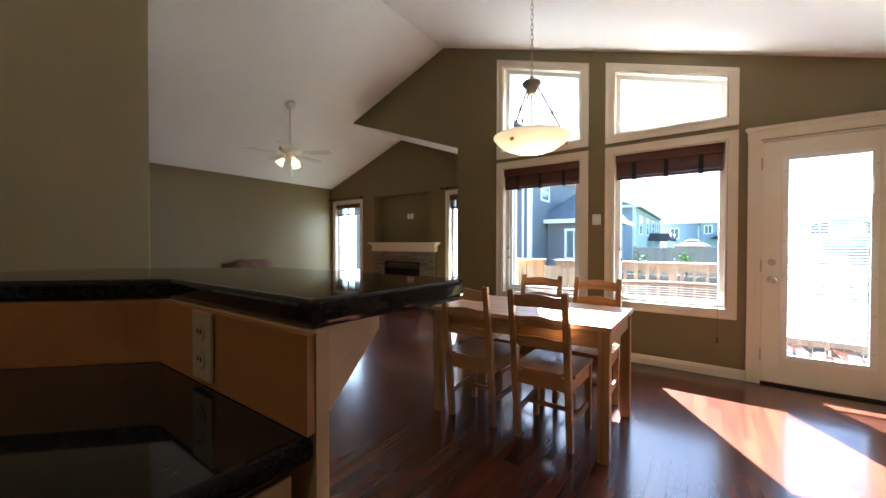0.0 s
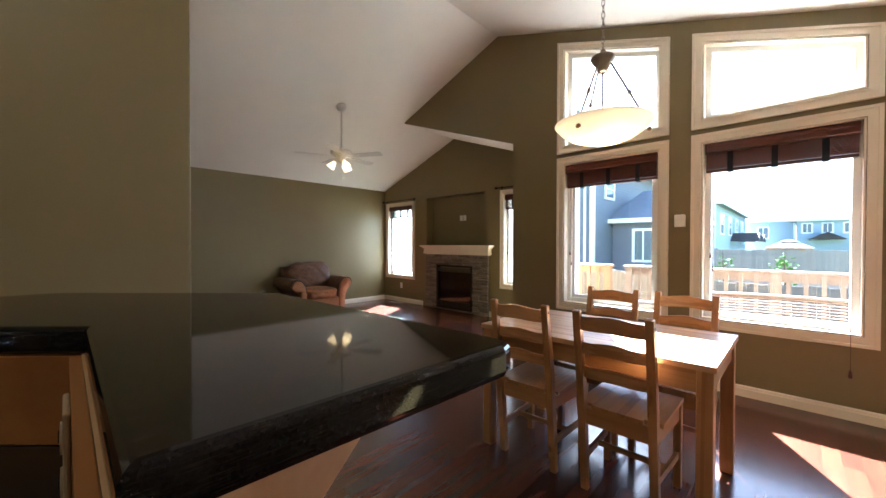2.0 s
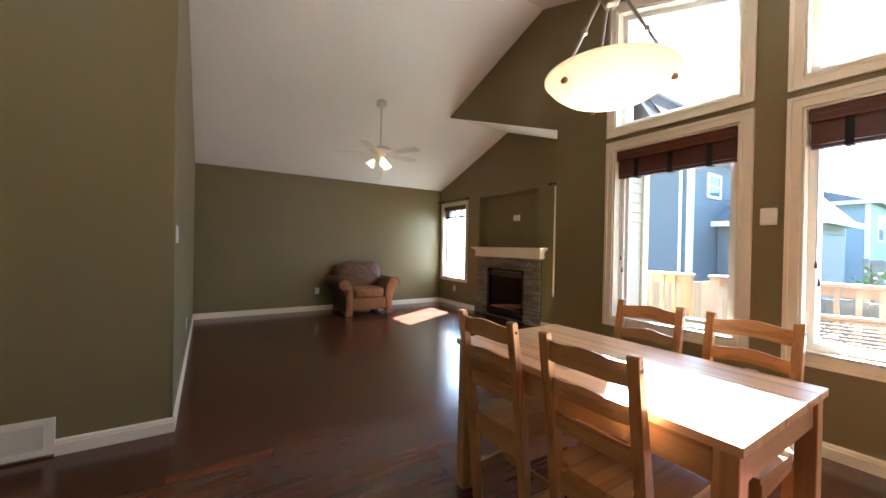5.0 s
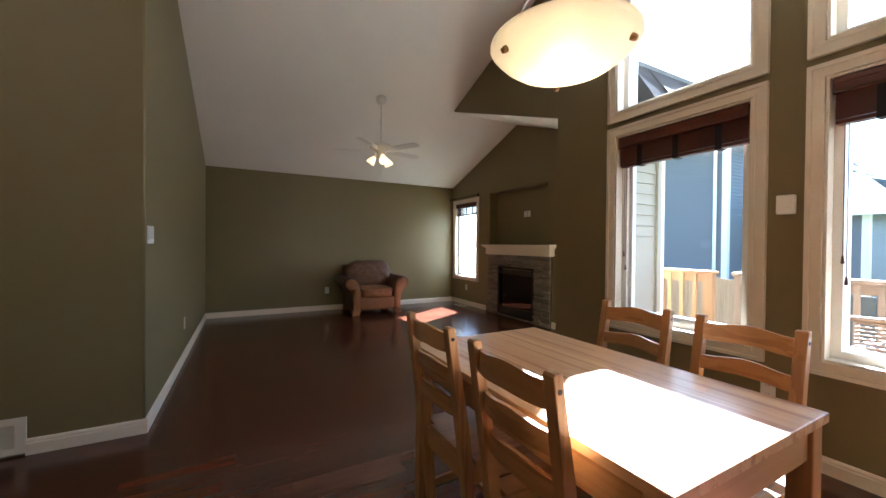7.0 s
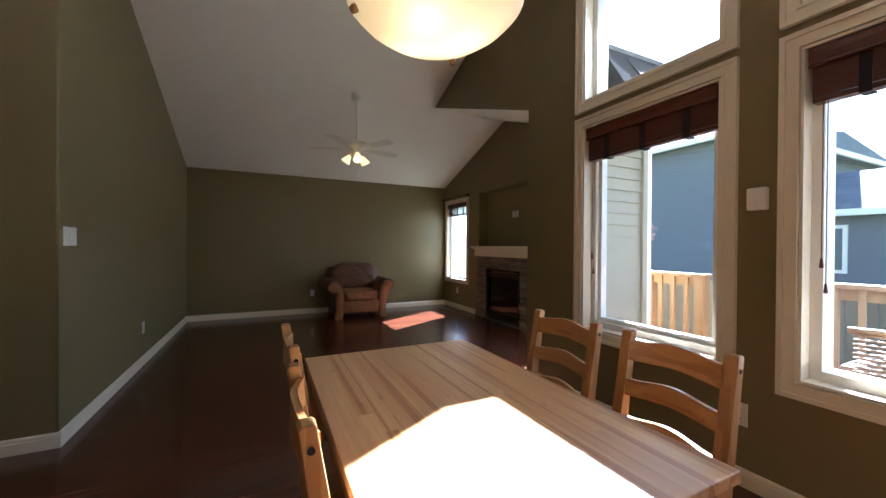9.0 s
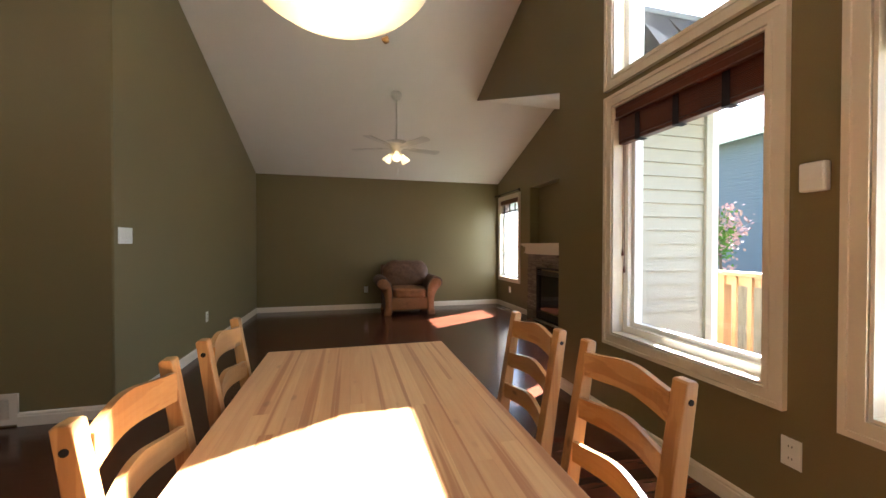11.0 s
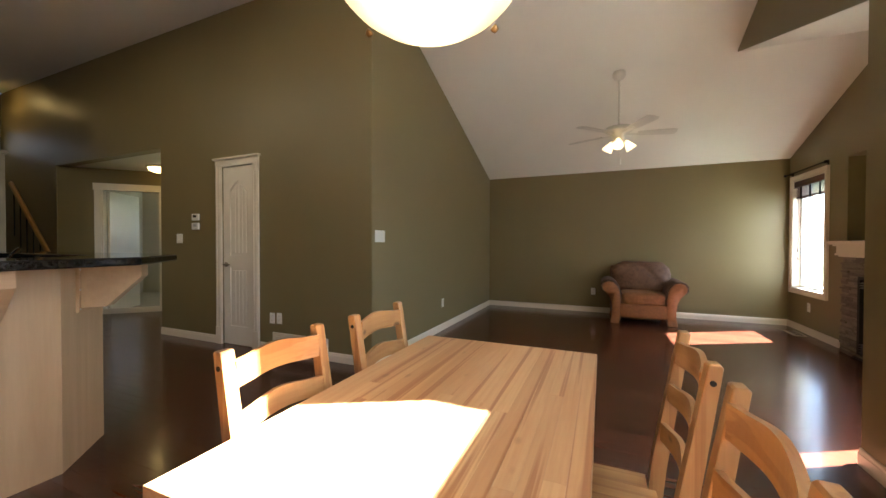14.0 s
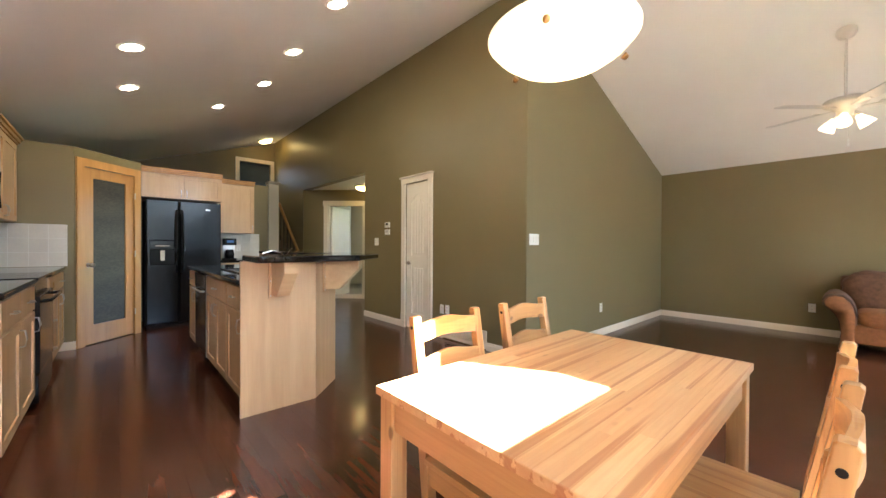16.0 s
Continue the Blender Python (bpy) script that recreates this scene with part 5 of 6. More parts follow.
FR = Matrix.Rotation(radians(180), 4, "Z")
fridge = thing("fridge", Matrix.Translation((-0.11, -3.30, 0)) @ FR, "black side-by-side fridge with an ice dispenser", "fridge")
boxes("body", MATTBLACK, fridge, (0.005, 0.905, 0.07, 0.74, 0.03, 1.79))
boxes("fridge_door", FRIDGE, fridge, (0.385, 0.902, 0.0, 0.065, 0.06, 1.80), bevel=0.014)
fz = boxes("freezer_door", FRIDGE, fridge, (0.008, 0.375, 0.0, 0.065, 0.06, 1.80), bevel=0.014)
boxes("dispenser", BLACK, fz, (0.050, 0.330, -0.005, 0.001, 0.885, 1.235), bevel=0.004)
boxes("dispenser_panel", FRIDGE, fz, (0.056, 0.324, -0.010, -0.005, 1.105, 1.228), bevel=0.003)
boxes("dispenser_recess", MATTBLACK, fz, (0.062, 0.318, -0.008, -0.005, 0.895, 1.10))
boxes("dispenser_buttons", PEWTER, fz, (0.11, 0.27, -0.012, -0.010, 1.15, 1.160))
boxes("dispenser_lever", PEWTER, fz, (0.165, 0.215, -0.022, -0.008, 0.95, 1.09), bevel=0.004)
boxes("name_plate", STEEL, fridge, (0.70, 0.76, -0.003, 0.0, 1.68, 1.70))
for x, s in ((0.352, 1), (0.408, -1)):
    bm = bmesh.new()
    sweep(bm, [(x, 0.0, 0.78), (x - s * 0.006, -0.045, 0.84), (x - s * 0.012, -0.065, 1.15), (x - s * 0.006, -0.045, 1.58), (x, 0.0, 1.66)], 0.015, 0.015)
    part("handle", bm, MATTBLACK, fridge, smooth=True)
boxes("base_grille", MATTBLACK, fridge, (0.02, 0.89, 0.03, 0.07, 0.0, 0.055))
upper_unit(Matrix.Translation((-0.07, -3.37, 0)) @ FR, 0.965, 1.83, 2.175, 0.70, 2, "pale maple cabinet over the fridge", "wall cabinets")
upper_unit(Matrix.Translation((-1.04, -3.75, 0)) @ FR, 0.55, 1.37, 2.175, 0.325, 1, "pale maple wall cabinet beside the fridge", "wall cabinets")
cabinet(Matrix.Translation((-1.045, -3.47, 0)) @ FR, 0.70, TOP_Z - 0.04, 0.6, std(0.70, 2), "maple base cabinet beside the fridge", group="kitchen cabinets")
tagged(poly_slab("worktop", [(-1.77, -3.44), (-1.035, -3.44), (-1.035, -4.078), (-1.77, -4.078)], TOP_Z - 0.038, TOP_Z, GRANITE), "polished black granite worktop beside the fridge", "worktop", "worktops")
coffee = thing("coffee_maker", Matrix.Translation((-1.20, -3.70, TOP_Z)) @ FR, "black and steel drip coffee maker on the worktop", "coffee maker")
boxes("base", MATTBLACK, coffee, (-0.09, 0.09, -0.11, 0.10, 0, 0.03), bevel=0.006)
boxes("tower", STEEL, coffee, (-0.09, 0.09, 0.03, 0.10, 0.03, 0.34), bevel=0.008)
boxes("head", MATTBLACK, coffee, (-0.09, 0.09, -0.10, 0.03, 0.24, 0.35), bevel=0.008)
bm = bmesh.new()
lathe(bm, [(0.0, 0.032), (0.06, 0.032), (0.07, 0.09), (0.055, 0.16), (0.05, 0.17), (0.0, 0.17)], 0, -0.04, 0, 20)
part("carafe", bm, BLACK, coffee, smooth=True)
boxes("display", BLUEDARK, coffee, (-0.05, 0.05, -0.103, -0.10, 0.28, 0.32))
plate(Matrix.Translation((-1.42, -4.075, 1.12)) @ FR, "outlet", "white outlet on the tiled backsplash", G)

# flush lamp of the entry, stairs down with a wooden rail
stair = thing("stair_rail", pose(0, 0, 0), "honey wood handrail with dark balusters going down the entry stairs", "handrail")
a, b = Vector((-2.86, -6.42, 2.2)), Vector((-2.86, -5.06, 0.95))
bm = bmesh.new()
sweep(bm, [a, a.lerp(b, 0.5), b], 0.03, 0.045, 10)
part("rail", bm, HONEY, stair)
for i in range(6):
    p = a.lerp(b, (i + 0.5) / 6)
    bm = bmesh.new()
    tube(bm, p, p + Vector((0, 0, -min(0.8, p.z - 0.02))), 0.009, n=8)
    part("baluster", bm, MATTBLACK, stair)
for u in (0.12, 0.42, 0.72):
    p = a.lerp(b, u)
    bm = bmesh.new()
    tube(bm, p + Vector((0, 0, -0.05)), Vector((XC, p.y, p.z - 0.09)), 0.010, n=8)
    part("wall_bracket", bm, MATTBLACK, stair)
bm = bmesh.new()
box(bm, -2.925, -2.80, -5.30, -5.10, 0.0, 1.0, bevel=0.006)
part("newel", bm, HONEY, stair)
boxes("transom_pane", TINT, None, (TRANS[0], TRANS[1], YE - 0.1, YE - 0.09, TRANS[2], TRANS[3]))
structure(bpy.data.objects["transom_pane"], "dim blue-grey transom glass")
bm = bmesh.new()
for d in ((TRANS[0] - 0.09, TRANS[0], YE, YE + 0.02, TRANS[2] - 0.09, TRANS[3] + 0.09), (TRANS[1], TRANS[1] + 0.09, YE, YE + 0.02, TRANS[2] - 0.09, TRANS[3] + 0.09),
          (TRANS[0], TRANS[1], YE, YE + 0.02, TRANS[3], TRANS[3] + 0.09), (TRANS[0], TRANS[1], YE, YE + 0.02, TRANS[2] - 0.09, TRANS[2])):
    box(bm, *d)
structure(part("trim_transom", bm, TRIM), "cream casing of the transom window")


# ---- ceiling lamps ----
def downlight(x, y):
    tilt = math.atan(S2)
    th = thing("downlight", Matrix.Translation((x, y, roof_z(x))) @ Matrix.Rotation(tilt, 4, "Y"), "lit recessed downlight in the sloping ceiling", "downlight", "kitchen downlights")
    bm = bmesh.new()
    lathe(bm, [(0.105, 0.0), (0.10, -0.008), (0.088, -0.012), (0.076, -0.006), (0.060, 0.012), (0.050, 0.014)], n=28)
    part("trim_ring", bm, FANW, th, smooth=True)
    bm = bmesh.new()
    lathe(bm, [(0.0, -0.022), (0.030, -0.019), (0.046, -0.008), (0.052, 0.006), (0.052, 0.012)], n=24)
    part("bulb", bm, CAN, th, "glowing bulb", smooth=True)


for x, y in ((0.085, -1.02), (0.083, -2.11), (-0.937, -3.077), (-1.283, -2.092), (-1.28, -1.02), (-1.275, 0.07)):
    downlight(x, y)


def dome(x, y, z, tilt, label):
    th = thing("flush_light", Matrix.Translation((x, y, z)) @ Matrix.Rotation(tilt, 4, "Y"), label, "ceiling light", "flush ceiling lights")
    bm = bmesh.new()
    lathe(bm, [(0.17, 0.0), (0.17, -0.02), (0.155, -0.028), (0.15, -0.02)], n=28)
    part("ring", bm, NICKEL, th, smooth=True)
    bm = bmesh.new()
    lathe(bm, [(0.152, -0.022), (0.13, -0.06), (0.08, -0.09), (0.0, -0.102)], n=28)
    part("diffuser", bm, DOME, th, "glowing frosted glass", smooth=True)


dome(-2.50, -6.31, roof_z(-2.50), math.atan(S2), "lit dome ceiling light over the entry")
dome(-3.62, -3.62, 2.40, 0, "lit dome ceiling light in the hall")

# pendant over the table
PX, PY = -0.972, 2.44
pend = thing("pendant_lamp", pose(PX, PY, 0), "lit alabaster bowl pendant hanging on a chain over the table", "pendant lamp")
bm = bmesh.new()
R = 0.252
prof = [(0.0, 1.787), (0.05, 1.789), (0.11, 1.800), (0.17, 1.823), (0.215, 1.854), (0.243, 1.883), (0.253, 1.895), (0.253, 1.902), (0.246, 1.902), (0.236, 1.889), (0.205, 1.862), (0.16, 1.834), (0.10, 1.811), (0.0, 1.798)]
lathe(bm, prof, n=56)
part("bowl", bm, ALAB, pend, "glowing cream alabaster glass", smooth=True)
for i in range(3):
    a = radians(80 + 120 * i)
    bm = bmesh.new()
    lathe(bm, [(0.0, 0.028), (0.02, 0.022), (0.028, 0.0), (0.02, -0.022), (0.0, -0.028)], 0.08 * math.cos(a), 0.08 * math.sin(a), 1.865, 14)
    part("bulb", bm, LAMP, pend, "glowing bulb", smooth=True)
bm = bmesh.new()
lathe(bm, [(0.0, 2.31), (0.014, 2.305), (0.016, 2.285), (0.055, 2.272), (0.066, 2.258), (0.060, 2.246), (0.040, 2.222), (0.030, 2.196), (0.022, 2.182), (0.0, 2.178)], n=28)
part("hub", bm, PEWTER, pend, smooth=True)
for i in range(3):
    a = radians(20 + 120 * i)
    c, s = math.cos(a), math.sin(a)
    bm = bmesh.new()
    tube(bm, (0.040 * c, 0.040 * s, 2.230), (0.226 * c, 0.226 * s, 1.872), 0.0062, n=8)
    lathe(bm, [(0.0, 0.018), (0.011, 0.009), (0.011, -0.009), (0.0, -0.018)], 0.133 * c, 0.133 * s, 2.051, 10)
    part("rod", bm, PEWTER, pend)
    bm = bmesh.new()
    lathe(bm, [(0.0, 0.02), (0.009, 0.018), (0.012, 0.008), (0.012, 0.0), (0.0, 0.0)], n=14)
    bm.transform(Matrix.Translation((0.222 * c, 0.222 * s, 1.848)) @ Matrix.Rotation(a, 4, "Z") @ Matrix.Rotation(radians(125), 4, "Y"))
    part("finial", bm, BRONZE, pend, smooth=True)
bm = bmesh.new()
tube(bm, (0, 0, 1.83), (0, 0, 2.2), 0.0055, n=8)
part("stem", bm, PEWTER, pend)
zc = 2.31
i = 0
while zc < roof_z(PX) - 0.03:
    bm = bmesh.new()
    k = 14
    ring = [((0.009 * math.cos(2 * math.pi * j / k)) * (1 if i % 2 else 0), (0.009 * math.cos(2 * math.pi * j / k)) * (0 if i % 2 else 1), zc + 0.018 + 0.022 * math.sin(2 * math.pi * j / k)) for j in range(k + 1)]
    sweep(bm, ring, 0.0018, 0.0018, 6)
    part("chain_link", bm, PEWTER, pend)
    zc += 0.034
    i += 1
bm = bmesh.new()
lathe(bm, [(0.065, 0.0), (0.062, -0.012), (0.03, -0.03), (0.0, -0.034)], n=24)
bm.transform(Matrix.Translation((0, 0, roof_z(PX))) @ Matrix.Rotation(math.atan(S2), 4, "Y"))
part("canopy", bm, NICKEL, pend, smooth=True)

# ceiling fan
fan = thing("ceiling_fan", pose(-4.805, 3.07, -0.028), "white five-blade ceiling fan with three lit glass shades", "ceiling fan")
zf = roof_z(-4.805) + 0.028
bm = bmesh.new()
lathe(bm, [(0.0, 0.03), (0.07, 0.02), (0.072, -0.03), (0.05, -0.065), (0.02, -0.075), (0.0, -0.075)], n=24)
bm.transform(Matrix.Translation((0, 0, zf)))
part("canopy", bm, FANW, fan, smooth=True)
bm = bmesh.new()
tube(bm, (0, 0, 2.60), (0, 0, zf - 0.05), 0.011)
part("down_rod", bm, FANW, fan)
bm = bmesh.new()
lathe(bm, [(0.0, 2.60), (0.022, 2.597), (0.026, 2.578), (0.06, 2.572), (0.138, 2.566), (0.150, 2.556), (0.150, 2.522), (0.140, 2.512), (0.095, 2.508), (0.09, 2.478), (0.062, 2.470), (0.056, 2.425), (0.04, 2.405), (0.0, 2.40)], n=32)
part("motor", bm, FANW, fan, smooth=True)
for i in range(5):
    rot = Matrix.Rotation(radians(30 + 72 * i), 4, "Z")
    bm = bmesh.new()
    out = [(0.20, -0.045), (0.30, -0.058), (0.58, -0.066), (0.61, -0.05), (0.615, 0.0), (0.61, 0.05), (0.58, 0.066), (0.30, 0.058), (0.20, 0.045)]
    prism(bm, out, "z", -0.004, 0.004)
    bm.transform(rot @ Matrix.Translation((0, 0, 2.492)) @ Matrix.Rotation(radians(-9), 4, "X"))
    blade = part("blade", bm, FANW, fan)
    bm = bmesh.new()
    prism(bm, [(0.09, -0.014), (0.20, -0.018), (0.25, -0.036), (0.275, 0.0), (0.25, 0.036), (0.20, 0.018), (0.09, 0.014)], "z", -0.010, -0.0045)
    bm.transform(rot @ Matrix.Translation((0, 0, 2.492)) @ Matrix.Rotation(radians(-9), 4, "X"))
    part("blade_iron", bm, FANW, blade)
for i in range(3):
    rot = Matrix.Rotation(radians(-5 + 120 * i), 4, "Z")
    bm = bmesh.new()
    sweep(bm, [(0.03, 0, 2.42), (0.07, 0, 2.425), (0.09, 0, 2.40)], 0.01, 0.01)
    bm.transform(rot)
    part("lamp_arm", bm, FANW, fan, smooth=True)
    bm = bmesh.new()
    lathe(bm, [(0.024, 0.01), (0.028, -0.01), (0.044, -0.045), (0.054, -0.075), (0.062, -0.10), (0.058, -0.099), (0.048, -0.07), (0.02, -0.02), (0.0, -0.015)], n=20)
    bm.transform(rot @ Matrix.Translation((0.093, 0, 2.40)) @ Matrix.Rotation(radians(-38), 4, "Y"))
    part("lamp_shade", bm, BULB, fan, "glowing frosted glass shade", smooth=True)
for x, z in ((0.03, 2.20), (-0.03, 2.17)):
    bm = bmesh.new()
    tube(bm, (x, 0.02, z), (x, 0.02, 2.40), 0.0012, n=6)
    part("pull_chain", bm, FANW, fan)
    bm = bmesh.new()
    lathe(bm, [(0.0, 0.0), (0.005, -0.003), (0.007, -0.03), (0.0, -0.034)], x, 0.02, z, 10)
    part("pull_knob", bm, PLASTIC, fan, smooth=True)

# ---- fireplace ----
FX0, FX1, FY = -5.45, -3.935, 5.33
BX0, BX1, BZ0, BZ1 = -5.15, -4.27, 0.05, 0.845
fire = thing("fireplace", pose(0, 0, 0), "gas fireplace with stacked slate surround and cream mantel", "fireplace")
boxes("surround_backing", MORTAR, fire, (FX0 + 0.01, BX0, FY, YF, 0, 1.04), (BX1, FX1 - 0.01, FY, YF, 0, 1.04), (BX0, BX1, FY, YF, BZ1, 1.04), (BX0, BX1, FY, YF, 0, BZ0))
rs = random.Random(5)
z = 0.0
while z < 1.035:
    hgt = min(rs.choice((0.018, 0.024, 0.030, 0.038)), 1.04 - z)
    if 1.04 - (z + hgt) < 0.018:
        hgt = 1.04 - z
    segs = [(FX0, FX1)] if (z + hgt > BZ1 + 0.02 or z + hgt <= BZ0 + 0.005) else [(FX0, BX0), (BX1, FX1)]
    if not (z + hgt <= BZ0 + 0.005 or z >= BZ1 - 0.002) and len(segs) == 1:
        segs = [(FX0, BX0), (BX1, FX1)]
    for s0, s1 in segs:
        x = s0
        while x < s1 - 0.001:
            e = min(s1, x + rs.uniform(0.09, 0.30))
            if s1 - e < 0.06:
                e = s1
            bm = bmesh.new()
            pr = rs.uniform(0.008, 0.034)
            vs = box(bm, x + 0.001, e - 0.001, FY - pr, FY + 0.004, z + 0.001, z + hgt - 0.001)
            for v in vs:
                if v.co.y < FY - 0.001:
                    v.co += Vector((rs.uniform(-1, 1) * 0.002, rs.uniform(-1, 1) * 0.004, rs.uniform(-1, 1) * 0.002))
            part("stone", bm, STONE, fire)
            x = e
    z += hgt
bm = bmesh.new()
mx0, mx1, my = -5.54, -3.845, 5.215
for a, b, o in ((1.185, 1.212, 0.0), (1.172, 1.185, 0.02), (1.155, 1.172, 0.04), (1.075, 1.155, 0.062), (1.055, 1.075, 0.052), (1.04, 1.055, 0.075)):
    box(bm, mx0 + o, mx1 - o, my + o, YF, a, b, bevel=0.003 if o == 0 else 0)
part("mantel", bm, TRIM, fire)
bm = bmesh.new()
for d in ((BX0, BX0 + 0.035, FY - 0.03, FY + 0.25, BZ0, BZ1), (BX1 - 0.035, BX1, FY - 0.03, FY + 0.25, BZ0, BZ1), (BX0 + 0.035, BX1 - 0.035, FY - 0.03, FY + 0.25, BZ1 - 0.03, BZ1), (BX0 + 0.035, BX1 - 0.035, FY - 0.03, FY + 0.25, BZ0, BZ0 + 0.02),
          (BX0, BX1, FY + 0.25, FY + 0.27, BZ0, BZ1)):
    box(bm, *d)
fb = part("firebox", bm, MATTBLACK, fire)
for zz in (BZ1 - 0.06, BZ1 - 0.085, BZ1 - 0.11, BZ0 + 0.035, BZ0 + 0.06, BZ0 + 0.085, BZ0 + 0.11):
    bm = bmesh.new()
    hexa(bm, ((BX0 + 0.035, FY - 0.032, zz - 0.008), (BX1 - 0.035, FY - 0.032, zz - 0.008), (BX1 - 0.035, FY - 0.01, zz + 0.002), (BX0 + 0.035, FY - 0.01, zz + 0.002),
              (BX0 + 0.035, FY - 0.032, zz - 0.004), (BX1 - 0.035, FY - 0.032, zz - 0.004), (BX1 - 0.035, FY - 0.01, zz + 0.006), (BX0 + 0.035, FY - 0.01, zz + 0.006)))
    part("louvre", bm, LOUVRE, fire)
bm = bmesh.new()
box(bm, BX0 + 0.035, BX1 - 0.035, FY + 0.004, FY + 0.008, BZ0 + 0.13, BZ1 - 0.13)
part("glass_front", bm, clear_glass("smoked_glass", (0.45, 0.43, 0.40), 0.02), fire)
for i in range(5):
    bm = bmesh.new()
    xx = BX0 + 0.18 + i * 0.12
    tube(bm, (xx, FY + 0.1 + 0.03 * (i % 2), BZ0 + 0.17 + 0.02 * i), (xx + 0.18, FY + 0.13, BZ0 + 0.21 + 0.03 * ((i * 7) % 3)), 0.028, 0.022, 10)
    part("log", bm, BARK, fire)
bm = bmesh.new()
box(bm, BX0 - 0.05, BX1 + 0.05, FY - 0.045, FY - 0.0, 0.0, 0.012)
part("hearth_strip", bm, MATTBLACK, fire)

# ---- armchair ----
arm = thing("armchair", pose(-6.40, 3.455, 0), "worn brown suede armchair with rolled arms and a loose back cushion", "armchair")
bm = bmesh.new()
box(bm, -0.36, 0.335, -0.34, 0.34, 0.085, 0.30, bevel=0.025, seg=3)
part("base", bm, LEATHER, arm, smooth=True)
bm = bmesh.new()
prism(bm, [(-0.42, 0.09), (-0.30, 0.09), (-0.27, 0.4), (-0.30, 0.74), (-0.36, 0.82), (-0.44, 0.82), (-0.46, 0.66)], "y", -0.43, 0.43, bevel=0.03)
part("back_frame", bm, LEATHER2, arm, smooth=True)


def wrinkled(name, mat, label, dims, puff, seed, depth, turn=None):
    """A stuffed cushion with soft folds."""
    bm = bmesh.new()
    cushion(bm, *dims, puff, n=22, seed=seed)
    for v in bm.verts:
        p = v.co
        fold = noise.noise(Vector((p.x * 5 + seed, p.y * 5.5, p.z * 9))) + 0.5 * noise.noise(Vector((p.x * 14, p.y * 12 + seed, p.z * 20)))
        ridge = abs(noise.noise(Vector((p.x * 4, p.y * 4 + p.z * 5, p.z * 3 + seed))))
        c = Vector(((dims[0] + dims[1]) / 2, (dims[2] + dims[3]) / 2, (dims[4] + dims[5]) / 2))
        v.co += (p - c).normalized() * depth * (fold - max(0.0, 0.16 - ridge) * 6)
    if turn:
        bm.transform(turn)
    return part(name, bm, mat, arm, label, smooth=True)


wrinkled("seat_cushion", LEATHER, "", (-0.22, 0.385, -0.295, 0.295, 0.275, 0.47), 0.5, 2, 0.006)
wrinkled("back_cushion", LEATHER2, "taupe suede cushion", (-0.42, -0.04, -0.42, 0.42, 0.38, 0.905), 0.85, 7, 0.014,
         Matrix.Translation((-0.2, 0, 0.45)) @ Matrix.Rotation(radians(-10), 4, "Y") @ Matrix.Translation((0.2, 0, -0.45)))
scroll = [(0.285, 0.07), (0.283, 0.40), (0.300, 0.50), (0.335, 0.575), (0.395, 0.632), (0.47, 0.645), (0.53, 0.625), (0.567, 0.575), (0.565, 0.52), (0.53, 0.482), (0.485, 0.462), (0.45, 0.42), (0.425, 0.33), (0.412, 0.22), (0.418, 0.07)]
for s in (-1, 1):
    bm = bmesh.new()
    prism(bm, [(s * y, z) for y, z in scroll], "x", -0.40, 0.33, bevel=0.022, seg=3)
    a = part("arm", bm, LEATHER2, arm, smooth=True)
    bm = bmesh.new()
    prism(bm, [(s * (0.4 + (y - 0.4) * 0.84), 0.07 + (z - 0.07) * 0.95) for y, z in scroll], "x", 0.322, 0.352, bevel=0.010, seg=3)
    part("arm_front", bm, LEATHER, a, "tan leather front panel", smooth=True)
    bm = bmesh.new()
    sweep(bm, [(0.332, s * (0.4 + (y - 0.4) * 0.95), 0.07 + (z - 0.07) * 0.985) for y, z in scroll[1:-1]], 0.008, 0.008, 8)
    part("piping", bm, BARK, a, smooth=True)
    for x in (-0.34, 0.295):
        bm = bmesh.new()
        box(bm, x - 0.05, x + 0.055, s * 0.36 - 0.06, s * 0.36 + 0.06, 0.0, 0.10, bevel=0.010)
        for v in bm.verts:
            if v.co.z < 0.05:
                v.co.x += 0.015 if x > 0 else -0.015
                v.co.y += s * 0.012
        part("foot", bm, LEATHER, arm)

# backsplash tiles
TS = 0.152
for side, x0, x1, zz0, zz1 in (("pantry", 0.585, XR - 0.002, TOP_Z + 0.003, 1.385), ("fridge", -1.76, -1.04, TOP_Z + 0.003, 1.37)):
    yy = -2.64 if side == "pantry" else -4.08
    bs = thing("backsplash", pose(0, 0, 0), "pale glazed tile backsplash above the worktop", "backsplash", "tile backsplashes")
    boxes("grout", PLASTIC, bs, (x0, x1, yy, yy + 0.004, zz0, zz1))
    nx, nz = max(1, round((x1 - x0) / TS)), 3
    for i in range(nx):
        for j in range(nz):
            a, b = x0 + (x1 - x0) * i / nx, x0 + (x1 - x0) * (i + 1) / nx
            c, d = zz0 + (zz1 - zz0) * j / nz, zz0 + (zz1 - zz0) * (j + 1) / nz
            bm = bmesh.new()
            box(bm, a + 0.0015, b - 0.0015, yy + 0.002, yy + 0.008, c + 0.0015, d - 0.0015)
            part("tile", bm, TILE, bs)


# ---- outside ----
def lap_wall(name, m, length, height, mat, course=0.115, parent=None):
    """Lap siding: each course is a board whose lower edge stands proud. Local x along, -y out, z up."""
    bm = bmesh.new()
    n = int(height / course)
    for i in range(n):
        z = i * course
        hexa(bm, ((0, -0.028, z), (length, -0.028, z), (length, 0, z), (0, 0, z), (0, -0.006, z + course), (length, -0.006, z + course), (length, 0, z + course), (0, 0, z + course)))
    bm.transform(m)
    return part(name, bm, mat, parent)


